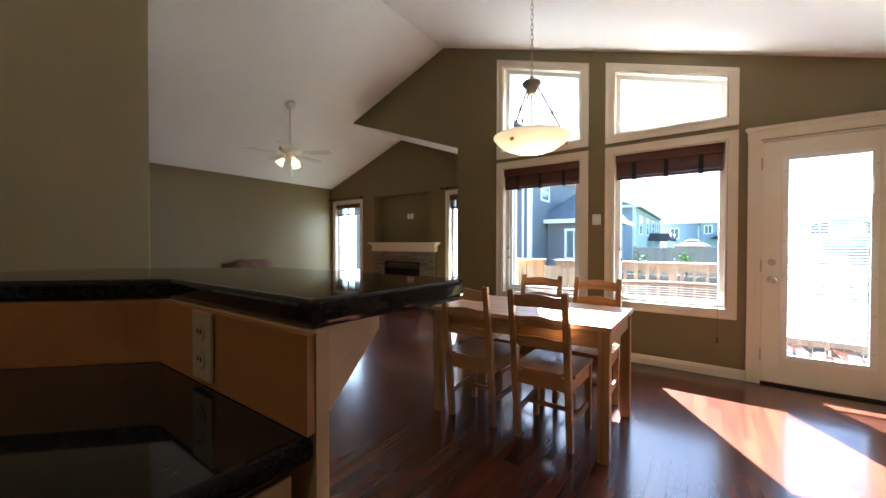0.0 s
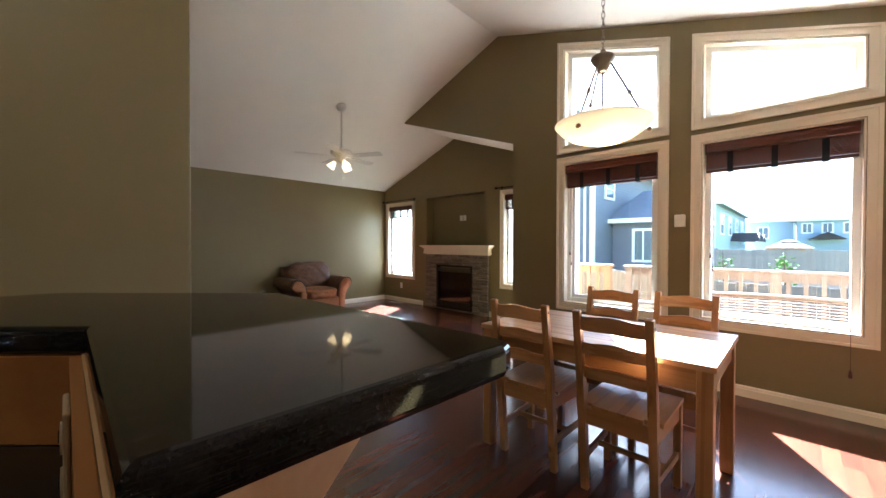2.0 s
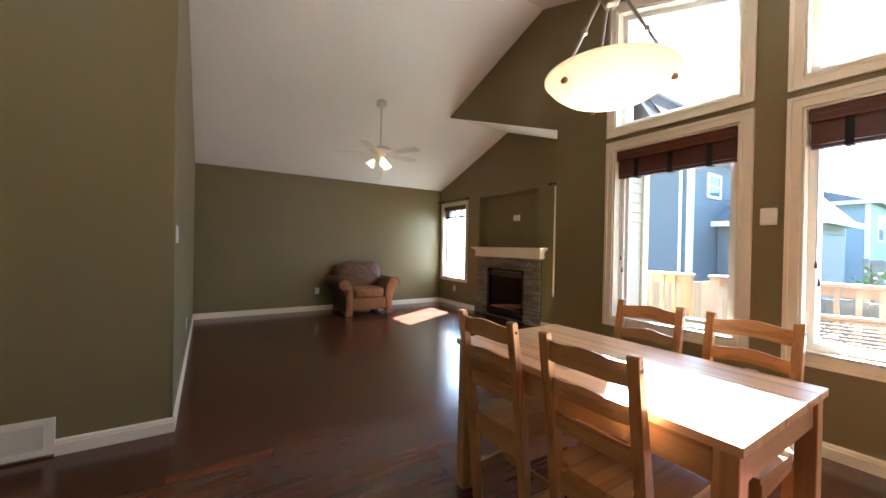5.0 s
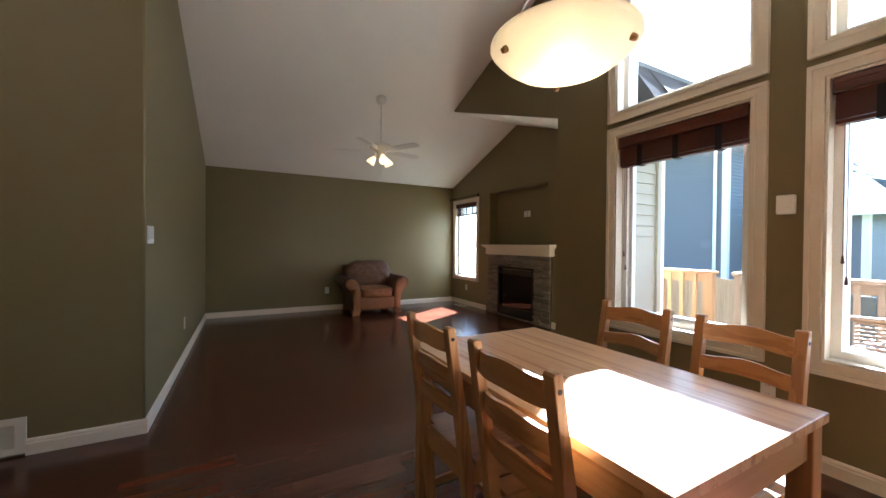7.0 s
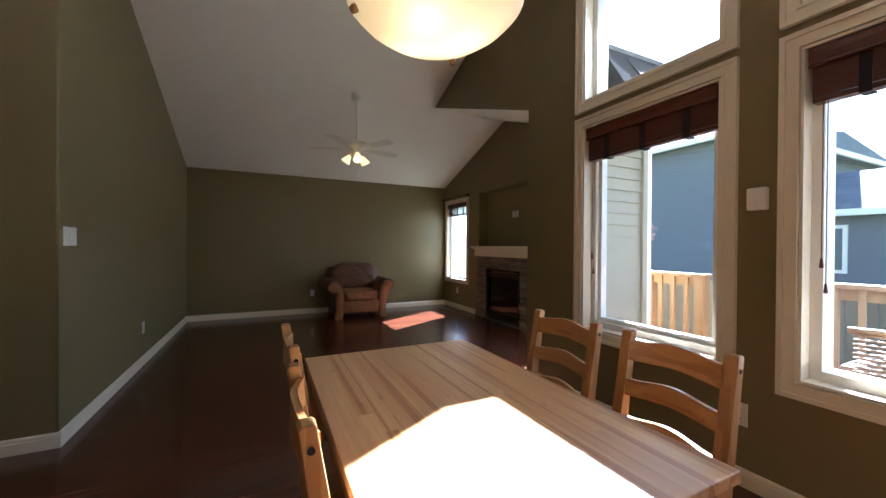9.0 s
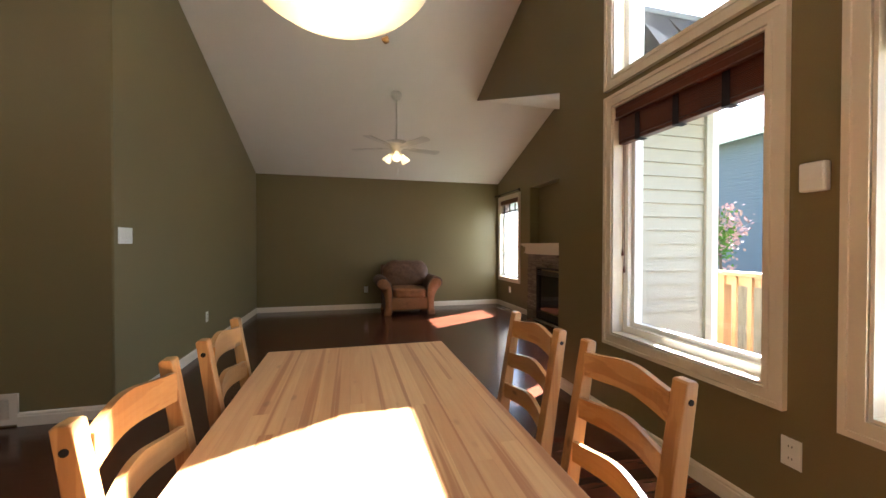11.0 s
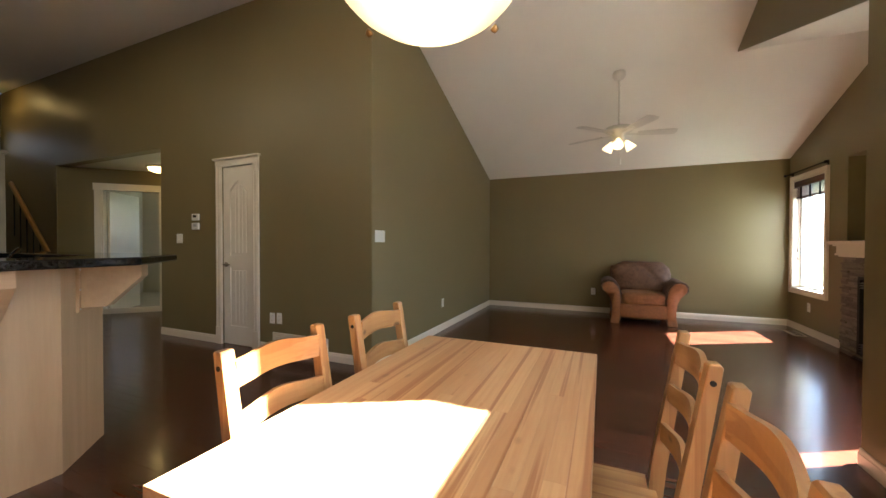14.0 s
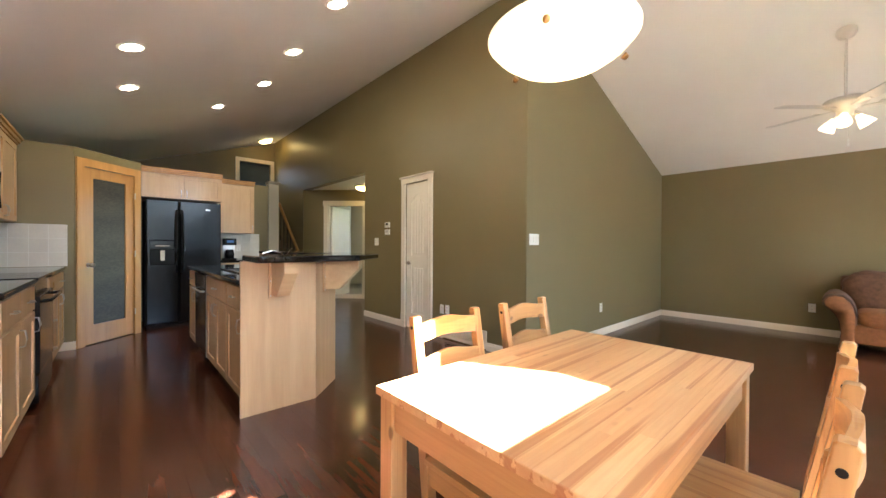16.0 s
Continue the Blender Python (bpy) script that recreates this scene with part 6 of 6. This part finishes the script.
GZ = -0.75
bm = bmesh.new()
box(bm, -400, 400, YF + 0.3, 800, GZ - 0.1, GZ)
box(bm, -400, 400, -800, YE - 0.4, GZ - 0.1, GZ)
box(bm, XR + 0.4, 400, YE - 0.4, YF + 0.3, GZ - 0.1, GZ)
box(bm, -400, XB - 0.4, YE - 0.4, YF + 0.3, GZ - 0.1, GZ)
structure(part("ground", bm, GRASS), "mown lawn outside")

# own outer wall beside the window
own = lap_wall("wall_siding", Matrix.Translation((XE + TH + 0.001, YW + TH, -0.3)) @ Matrix.Rotation(radians(90), 4, "Z"), YF + 0.2 - YW - TH, 2.72, SIDING)
structure(own, "cream lap siding on the outer wall")
bm = bmesh.new()
box(bm, XE + TH - 0.09, XE + TH + 0.03, YF + 0.165, YF + 0.255, -0.3, 2.44)
structure(part("trim_corner_board", bm, VINYL), "white corner board of the siding")
bm = bmesh.new()
box(bm, XE + TH + 0.024, XE + TH + 0.05, YF + 0.10, YF + 0.166, -0.3, 2.44)
structure(part("trim_corner_post", bm, SIDING), "cream corner post")

# eave of the bay's roof, which reaches out beside the high window
eave = thing("bay_roof", pose(0, 0, 0), "grey shingled eave of the fireplace bay with a dark soffit", "roof")
bm = bmesh.new()
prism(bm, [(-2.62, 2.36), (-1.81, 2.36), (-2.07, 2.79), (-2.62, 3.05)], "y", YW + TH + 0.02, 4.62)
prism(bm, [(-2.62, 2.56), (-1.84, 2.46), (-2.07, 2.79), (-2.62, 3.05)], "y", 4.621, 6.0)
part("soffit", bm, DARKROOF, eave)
bm = bmesh.new()
prism(bm, [(-2.62, 3.052), (-2.07, 2.792), (-2.05, 2.815), (-2.62, 3.085)], "y", YW + TH + 0.02, 6.0)
part("shingles", bm, ROOF, eave)

# deck and rail
deck = thing("deck", pose(0, 0, 0), "sunlit wooden deck outside the patio door", "deck")
DY0, DY1, DX0, DX1, DZ = YW + TH + 0.04, 6.15, XE + TH + 0.06, 4.5, -0.10
x = DX0
while x < DX1:
    bm = bmesh.new()
    box(bm, x, x + 0.134, DY0, DY1, DZ - 0.03, DZ)
    part("deck_board", bm, DECKW, deck)
    x += 0.14
boxes("frame", DECKW, deck, (DX0, DX1, DY1 - 0.04, DY1, DZ - 0.22, DZ - 0.03), (DX0, DX1, DY0, DY0 + 0.04, DZ - 0.22, DZ - 0.03), (DX0 + 0.2, DX0 + 0.3, DY1 - 0.2, DY1 - 0.1, GZ, DZ - 0.2), (DX1 - 0.3, DX1 - 0.2, DY1 - 0.2, DY1 - 0.1, GZ, DZ - 0.2), (DX0 + 0.2, DX0 + 0.3, DY0 + .1, DY0 + 0.2, GZ, DZ - 0.2), (DX1 - 0.3, DX1 - 0.2, DY0 + 0.1, DY0 + 0.2, GZ, DZ - 0.2))


def railing(p, q, label, top=0.93, base=DZ, mat=None):
    mat = mat or RAILW
    p, q = Vector(p), Vector(q)
    L = (q - p).length
    m = Matrix.Translation((p.x, p.y, 0)) @ Matrix.Rotation(math.atan2(q.y - p.y, q.x - p.x), 4, "Z")
    th = thing("deck_railing", m, label, "railing", "deck railings")
    boxes("cap", mat, th, (-0.06, L + 0.06, -0.07, 0.07, top - 0.038, top), bevel=0.004)
    boxes("upper_rail", mat, th, (0, L, -0.02, 0.02, top - 0.13, top - 0.04))
    boxes("lower_rail", mat, th, (0, L, -0.02, 0.02, base + 0.08, base + 0.17))
    n = max(1, round(L / 1.5))
    for i in range(n + 1):
        boxes("post", mat, th, (L * i / n - 0.047, L * i / n + 0.047, -0.049, 0.045, base, top - 0.038))
    k = int(L / 0.14)
    for i in range(1, k):
        boxes("baluster", mat, th, (L * i / k - 0.019, L * i / k + 0.019, -0.045, -0.02, base + 0.06, top - 0.045))


railing((-1.95, 6.10), (4.4, 6.10), "pale wooden deck railing with square balusters")
railing((DX0 - 0.35, 6.10), (-2.25, 6.10), "short brown wooden deck railing by the steps", mat=CEDAR)
railing((4.4, 6.10), (4.4, 4.5), "wooden deck railing at the deck's end")
steps = thing("deck_steps", pose(-2.10, 6.16, 0), "wooden steps from the deck to the lawn", "steps")
for i in range(3):
    boxes("tread", DECKW, steps, (-0.14, 0.14 + 0.0, 0.26 * i, 0.26 * i + 0.27, DZ - 0.17 * (i + 1) - 0.03, DZ - 0.17 * (i + 1)))
boxes("stringer", DECKW, steps, (-0.17, -0.14, 0.0, 0.8, GZ, DZ - 0.3), (0.14, 0.17, 0.0, 0.8, GZ, DZ - 0.3))
WICKER = material("pale_wicker", (0.19, 0.125, 0.095), 0.6, vary=0.2, scale=8, fine=60, bump=0.4)
lx = thing("patio_sofa", pose(-0.18, 5.30, DZ), "pale woven wicker sofa on the deck outside the window", "sofa")
for i in range(19):
    z = 0.26 + i * 0.028
    path = [(-0.75 + 1.5 * j / 60, (0.010 if (j + i) % 2 else -0.010) + 0.05 * (z - 0.5), z + 0.02 * math.cos(math.pi * (j / 60 - 0.5))) for j in range(61)]
    bm = bmesh.new()
    sweep(bm, path, 0.012, 0.007, 6)
    part("woven_strand", bm, WICKER, lx, smooth=True)
for sx in (-1, 1):
    boxes("armrest", WICKER, lx, (sx * 0.78 - 0.05, sx * 0.78 + 0.05, 0.03, 0.62, 0.12, 0.56), bevel=0.03)
    for yy in (0.05, 0.55):
        boxes("leg", WICKER, lx, (sx * 0.76 - 0.025, sx * 0.76 + 0.025, yy, yy + 0.05, 0, 0.13))
bm = bmesh.new()
sweep(bm, [(-0.78 + 1.56 * j / 20, 0.02, 0.79 + 0.02 * math.cos(math.pi * (j / 20 - 0.5))) for j in range(21)], 0.022, 0.022)
part("top_rail", bm, WICKER, lx, smooth=True)
boxes("seat", WICKER, lx, (-0.73, 0.73, 0.04, 0.62, 0.20, 0.36), bevel=0.03)


def house(x0, x1, y0, y1, eave, ridge, side, label, roof_along="x", windows=(), course=0.11, base=GZ, top=None):
    """A house with lap siding on the faces towards the yard, white corner boards and a pitched roof."""
    th = thing("house", pose(0, 0, 0), label, "house", "neighbouring houses")
    bm = bmesh.new()
    box(bm, x0, x1, y0, y1, base, eave)
    wall = part("wall", bm, side, th)
    lap_wall("siding", Matrix.Translation((x0, y0, base)), x1 - x0, eave - base, side, course, wall)
    lap_wall("siding", Matrix.Translation((x1, y0, base)) @ Matrix.Rotation(radians(90), 4, "Z"), y1 - y0, eave - base, side, course, wall)
    boxes("corner_board", VINYL, th, (x1 - 0.13, x1 + 0.035, y0 - 0.035, y0 + 0.13, base, eave))
    o = 0.4
    bm = bmesh.new()
    if roof_along == "x":
        ym = (y0 + y1) / 2
        prism(bm, [(y0 - o, eave), (y1 + o, eave), (ym, ridge)], "x", x0 - o, x1 + o)
    elif roof_along == "y":
        xm = (x0 + x1) / 2
        prism(bm, [(x0 - o, eave), (x1 + o, eave), (xm, ridge)], "y", y0 - o, y1 + o)
    else:
        xm, ym, h = (x0 + x1) / 2, (y0 + y1) / 2, 0.25 * (x1 - x0)
        lo = [bm.verts.new(p) for p in ((x0 - o, y0 - o, eave), (x1 + o, y0 - o, eave), (x1 + o, y1 + o, eave), (x0 - o, y1 + o, eave))]
        hi = [bm.verts.new(p) for p in ((xm - h, ym, ridge), (xm + h, ym, ridge))]
        for q in ((lo[0], lo[1], hi[1], hi[0]), (lo[1], lo[2], hi[1]), (lo[2], lo[3], hi[0], hi[1]), (lo[3], lo[0], hi[0]), tuple(reversed(lo))):
            bm.faces.new(q)
    part("roof", bm, top or ROOF, th)
    bm = bmesh.new()
    for d in ((x0 - o - 0.02, x1 + o + 0.02, y0 - o - 0.1, y0 - o, eave - 0.06, eave + 0.12), (x1 + o, x1 + o + 0.1, y0 - o, y1 + o, eave - 0.06, eave + 0.12)):
        box(bm, *d)
    part("gutter", bm, top or VINYL, th)
    for face, a, b, c, d in windows:
        bm, bg = bmesh.new(), bmesh.new()
        if face == "y":
            for e in ((a - 0.1, a, c - 0.1, d + 0.1), (b, b + 0.1, c - 0.1, d + 0.1), (a, b, d, d + 0.1), (a, b, c - 0.1, c), ((a + b) / 2 - 0.025, (a + b) / 2 + 0.025, c, d)):
                box(bm, e[0], e[1], y0 - 0.07, y0, e[2], e[3])
            box(bg, a, b, y0 - 0.04, y0 - 0.024, c, d)
        else:
            for e in ((a - 0.1, a, c - 0.1, d + 0.1), (b, b + 0.1, c - 0.1, d + 0.1), (a, b, d, d + 0.1), (a, b, c - 0.1, c), (a, b, (c + d) / 2 - 0.025, (c + d) / 2 + 0.025)):
                box(bm, x1, x1 + 0.07, e[0], e[1], e[2], e[3])
            box(bg, x1 + 0.024, x1 + 0.04, a, b, c, d)
        win = part("window", bm, VINYL, th)
        part("pane", bg, DULLPANE, win)
    return th


near = house(-17.0, -6.05, 15.0, 27.0, 4.65, 5.5, BLUESIDE, "slate-blue two-storey neighbour house with lap siding", "x", [("x", 16.2, 17.1, 3.25, 3.95)])
bm = bmesh.new()
tube(bm, (-6.35, 14.9, GZ), (-6.35, 14.9, 4.55), 0.05, n=10)
part("downspout", bm, VINYL, near)
house(-6.0, -3.45, 17.0, 21.0, 2.2, 3.7, BLUESIDE, "slate-blue single-storey wing with a grey hip roof", "hip", [("y", -5.1, -4.45, 0.6, 1.8)])
row = house(-12.0, -3.85, 28, 46, 3.75, 5.4, GREYSIDE, "pale grey two-storey house row across the yards", "y", [("y", -5.6, -4.7, 2.0, 3.1), ("x", 30, 31.5, 2.0, 3.2), ("x", 34, 35.5, 2.0, 3.2), ("x", 38, 39.5, 2.0, 3.2), ("x", 42, 43.5, 2.0, 3.2)])
for y in (36.5, 41.5):
    bm = bmesh.new()
    prism(bm, [(y - 1.6, 1.5), (y + 1.6, 1.5), (y, 2.15)], "x", -3.84, -2.2)
    part("porch_roof", bm, DARKROOF, row)
    boxes("porch_post", VINYL, row, (-2.4, -2.25, y - 1.4, y - 1.25, GZ, 1.5), (-2.4, -2.25, y + 1.25, y + 1.4, GZ, 1.5))
house(-4.4, -0.4, 48, 58, 3.5, 4.2, GREYSIDE, "pale grey house with a low roof across the yards", "x", [("y", -3.0, -2.3, 1.9, 2.9)])
corner = house(-0.3, 3.4, 44, 56, 3.3, 3.9, GREYSIDE, "pale blue-grey house with a porch across the yards", "x", [("y", 0.1, 0.6, 2.3, 3.0), ("y", 1.3, 1.8, 2.3, 3.0), ("y", 2.5, 3.0, 2.3, 3.0)])
bm = bmesh.new()
prism(bm, [(0.4, 1.7), (2.6, 1.7), (1.5, 2.3)], "y", 42.6, 43.95)
part("porch_roof", bm, DARKROOF, corner)
house(7.5, 17.0, 50, 62, 3.8, 5.6, GREYSIDE, "pale grey distant house with dormer windows", "x", [("y", 8.5, 9.7, 2.2, 3.3), ("y", 12, 13.2, 2.2, 3.3)])
house(-30.0, -17, 30, 42, 5.0, 8.0, GREYSIDE, "pale grey distant house beyond the lawns", "x", [("y", -22, -20.5, 2.4, 3.6)])

fence = thing("garden_fence", pose(0, 17.0, GZ), "weathered grey-brown board fence across the yard", "fence")
for i in range(150):
    bm = bmesh.new()
    xx = -2.4 + i * 0.15
    box(bm, xx, xx + 0.147, -0.012, 0.012, 0.05, 1.80 + 0.01 * ((i * 7) % 3))
    part("board", bm, FENCEW, fence)
for z in (0.3, 1.0, 1.6):
    boxes("rail", FENCEW, fence, (-2.4, 20.1, 0.013, 0.06, z, z + 0.09))
for i in range(10):
    boxes("post", FENCEW, fence, (-2.4 + i * 2.4, -2.3 + i * 2.4, 0.061, 0.15, 0, 1.85))
side_fence = thing("yard_fence", pose(0, 9.0, GZ), "low weathered board fence just beyond the deck", "fence")
for i in range(64):
    bm = bmesh.new()
    xx = -5.2 + i * 0.15
    box(bm, xx, xx + 0.143, -0.012, 0.012, 0.04, (1.38 if xx < -2.3 else 1.27) + 0.012 * ((i * 5) % 3))
    # boards from x = -2.3 on carry their shade in the darker wood colour
    part("board", bm, RAILW if xx < -2.3 else SHADEDW, side_fence)
for z in (0.35, 1.1):
    boxes("rail", FENCEW, side_fence, (-5.2, 4.4, 0.013, 0.06, z, z + 0.09))
for i in range(5):
    boxes("post", FENCEW, side_fence, (-5.2 + i * 2.37, -5.1 + i * 2.37, 0.061, 0.15, 0, 1.3))
gazebo = thing("garden_gazebo", pose(-0.45, 21.0, GZ), "dark-roofed garden gazebo with a vented hip roof", "gazebo")
for x0, z0, z1, k in ((0.75, 1.86, 2.06, 0.36), (0.34, 2.10, 2.20, 0.08)):
    bm = bmesh.new()
    lo = [bm.verts.new((x0 * a, x0 * b, z0)) for a, b in ((-1, -1), (1, -1), (1, 1), (-1, 1))]
    hi = [bm.verts.new((k * a, k * b, z1)) for a, b in ((-1, -1), (1, -1), (1, 1), (-1, 1))]
    for i in range(4):
        bm.faces.new((lo[i], lo[(i + 1) % 4], hi[(i + 1) % 4], hi[i]))
    bm.faces.new(hi)
    bm.faces.new(list(reversed(lo)))
    part("roof_tier", bm, DARKROOF, gazebo)
for a in (-0.62, 0.62):
    for b in (-0.62, 0.62):
        boxes("post", CEDAR, gazebo, (a - 0.05, a + 0.05, b - 0.05, b + 0.05, 0, 1.87))
boxes("vent_collar", CEDAR, gazebo, (-0.22, 0.22, -0.22, 0.22, 2.05, 2.11))
boxes("back_screen", CEDAR, gazebo, (-0.57, 0.57, 0.60, 0.64, 0.9, 1.84))


def tree(x, y, h, leaf, spread, n, label, seed, base=GZ, under=0):
    """A thin tree: tapered trunk, limbs, and a crown of many small leaf clumps."""
    r = random.Random(seed)
    th = thing("garden_tree", pose(x, y, base), label, "tree", "garden trees")
    bm = bmesh.new()
    tube(bm, (0, 0, 0), (0.03, 0.02, h * 0.5), 0.045, 0.03, 8)
    tube(bm, (0.03, 0.02, h * 0.5), (0.0, 0.0, h * 0.95), 0.03, 0.008, 8)
    part("trunk", bm, BARK, th)
    tips = []
    for i in range(11):
        a, z = r.uniform(0, 6.28), h * r.uniform(0.35, 0.85)
        L = spread * r.uniform(0.5, 1.0) * (1.1 - 0.6 * z / h)
        tip = Vector((math.cos(a) * L, math.sin(a) * L, z + L * 0.9))
        bm = bmesh.new()
        tube(bm, (0.01, 0.01, z), tip, 0.014, 0.004, 6)
        part("limb", bm, BARK, th)
        tips.append((Vector((0, 0, z)), tip))
    foliage(th, leaf, tips, n, r, 0.35, 1.1)
    if under:
        foliage(th, LEAF, tips, under, r, 0.0, 0.6)


def foliage(th, leaf, tips, n, r, inner, outer):
    """Many small leaves strewn along the limbs."""
    verts, faces = [], []
    for i in range(n):
        a, b = r.choice(tips)
        c = a.lerp(b, r.uniform(inner, outer)) + Vector((r.gauss(0, 0.09), r.gauss(0, 0.09), r.gauss(0, 0.1)))
        u = Vector((r.gauss(0, 1), r.gauss(0, 1), r.gauss(0, 1))).normalized()
        v = u.orthogonal().normalized()
        s = r.uniform(0.03, 0.06)
        k = len(verts)
        verts += [c - u * s, c + v * s * 0.5, c + u * s, c - v * s * 0.5]
        faces.append((k, k + 1, k + 2, k + 3))
    me = bpy.data.meshes.new("crown")
    me.from_pydata(verts, [], faces)
    me.materials.append(leaf)
    ob = new("crown", me)
    ob.parent = th


tree(-6.0, 10.0, 2.85, BLOSSOM, 0.68, 620, "slender tree with pale pink and dark leaves beside the deck", 3, under=520)
tree(-1.5, 11.5, 1.9, LEAF, 0.2, 150, "young green sapling on the lawn", 4)
tree(-0.42, 12.0, 1.9, LEAF, 0.24, 170, "young green sapling near the fence", 5)


# ---- floor, board by board ----
sub = bmesh.new()
box(sub, XB - TH, XR + TH, YE - TH, YF + TH, -0.03, -0.004)
floor = structure(part("floor", sub, GAP), "glossy dark cherry hardwood floor laid in narrow boards")
BW = 0.083
rf = random.Random(11)
lengths = [0.35, 0.5, 0.65, 0.8, 1.0, 1.2]
board_mesh = {}
for L in lengths:
    bm = bmesh.new()
    g = 0.0002
    vs = box(bm, g, BW - g, g, L - g, -0.012, 0.0)
    top = [e for e in bm.edges if all(abs(v.co.z) < 1e-6 for v in e.verts)]
    bmesh.ops.bevel(bm, geom=top, offset=0.0004, segments=1, affect="EDGES")
    bmesh.ops.recalc_face_normals(bm, faces=bm.faces[:])
    me = bpy.data.meshes.new("floorboard")
    bm.to_mesh(me)
    bm.free()
    me.materials.append(FLOORW)
    board_mesh[L] = me
verts, faces = [], []
col = 0
xw = XB - 0.01
count = 0
while xw < XR + 0.02:
    y = YE - rf.uniform(0.05, 1.2)
    while y < YF + 0.02:
        L = rf.choice(lengths)
        if -2.2 < xw < 0.4 and 0.9 < y < 4.0 and count < 300:
            ob = new("floorboard", board_mesh[L])
            ob.location = (xw, y, rf.uniform(-0.0003, 0.0003))
            ob.rotation_euler = (rf.uniform(-0.0002, 0.0002), rf.uniform(-0.0011, 0.0011), 0)
            ob.parent = floor
            count += 1
        else:
            k = len(verts)
            dz, t = rf.uniform(-0.0003, 0.0003), rf.uniform(-0.0002, 0.0002)
            a, b, c, d = xw + 0.0003, xw + BW - 0.0003, y + 0.0003, y + L - 0.0003
            e = 0.0004
            verts += [(a, c, -0.012), (b, c, -0.012), (b, d, -0.012), (a, d, -0.012), (a, c, dz - e - t), (b, c, dz - e + t), (b, d, dz - e + t), (a, d, dz - e - t),
                      (a + e, c + e, dz - t), (b - e, c + e, dz + t), (b - e, d - e, dz + t), (a + e, d - e, dz - t)]
            for q in ((0, 1, 5, 4), (1, 2, 6, 5), (2, 3, 7, 6), (3, 0, 4, 7), (4, 5, 9, 8), (5, 6, 10, 9), (6, 7, 11, 10), (7, 4, 8, 11), (8, 9, 10, 11)):
                faces.append([k + i for i in q])
        y += L
    xw += BW
me = bpy.data.meshes.new("floorboards")
me.from_pydata(verts, [], faces)
me.materials.append(FLOORI)
rest = new("floorboards", me)
rest.parent = floor
tagged(rest, kind="stuff")
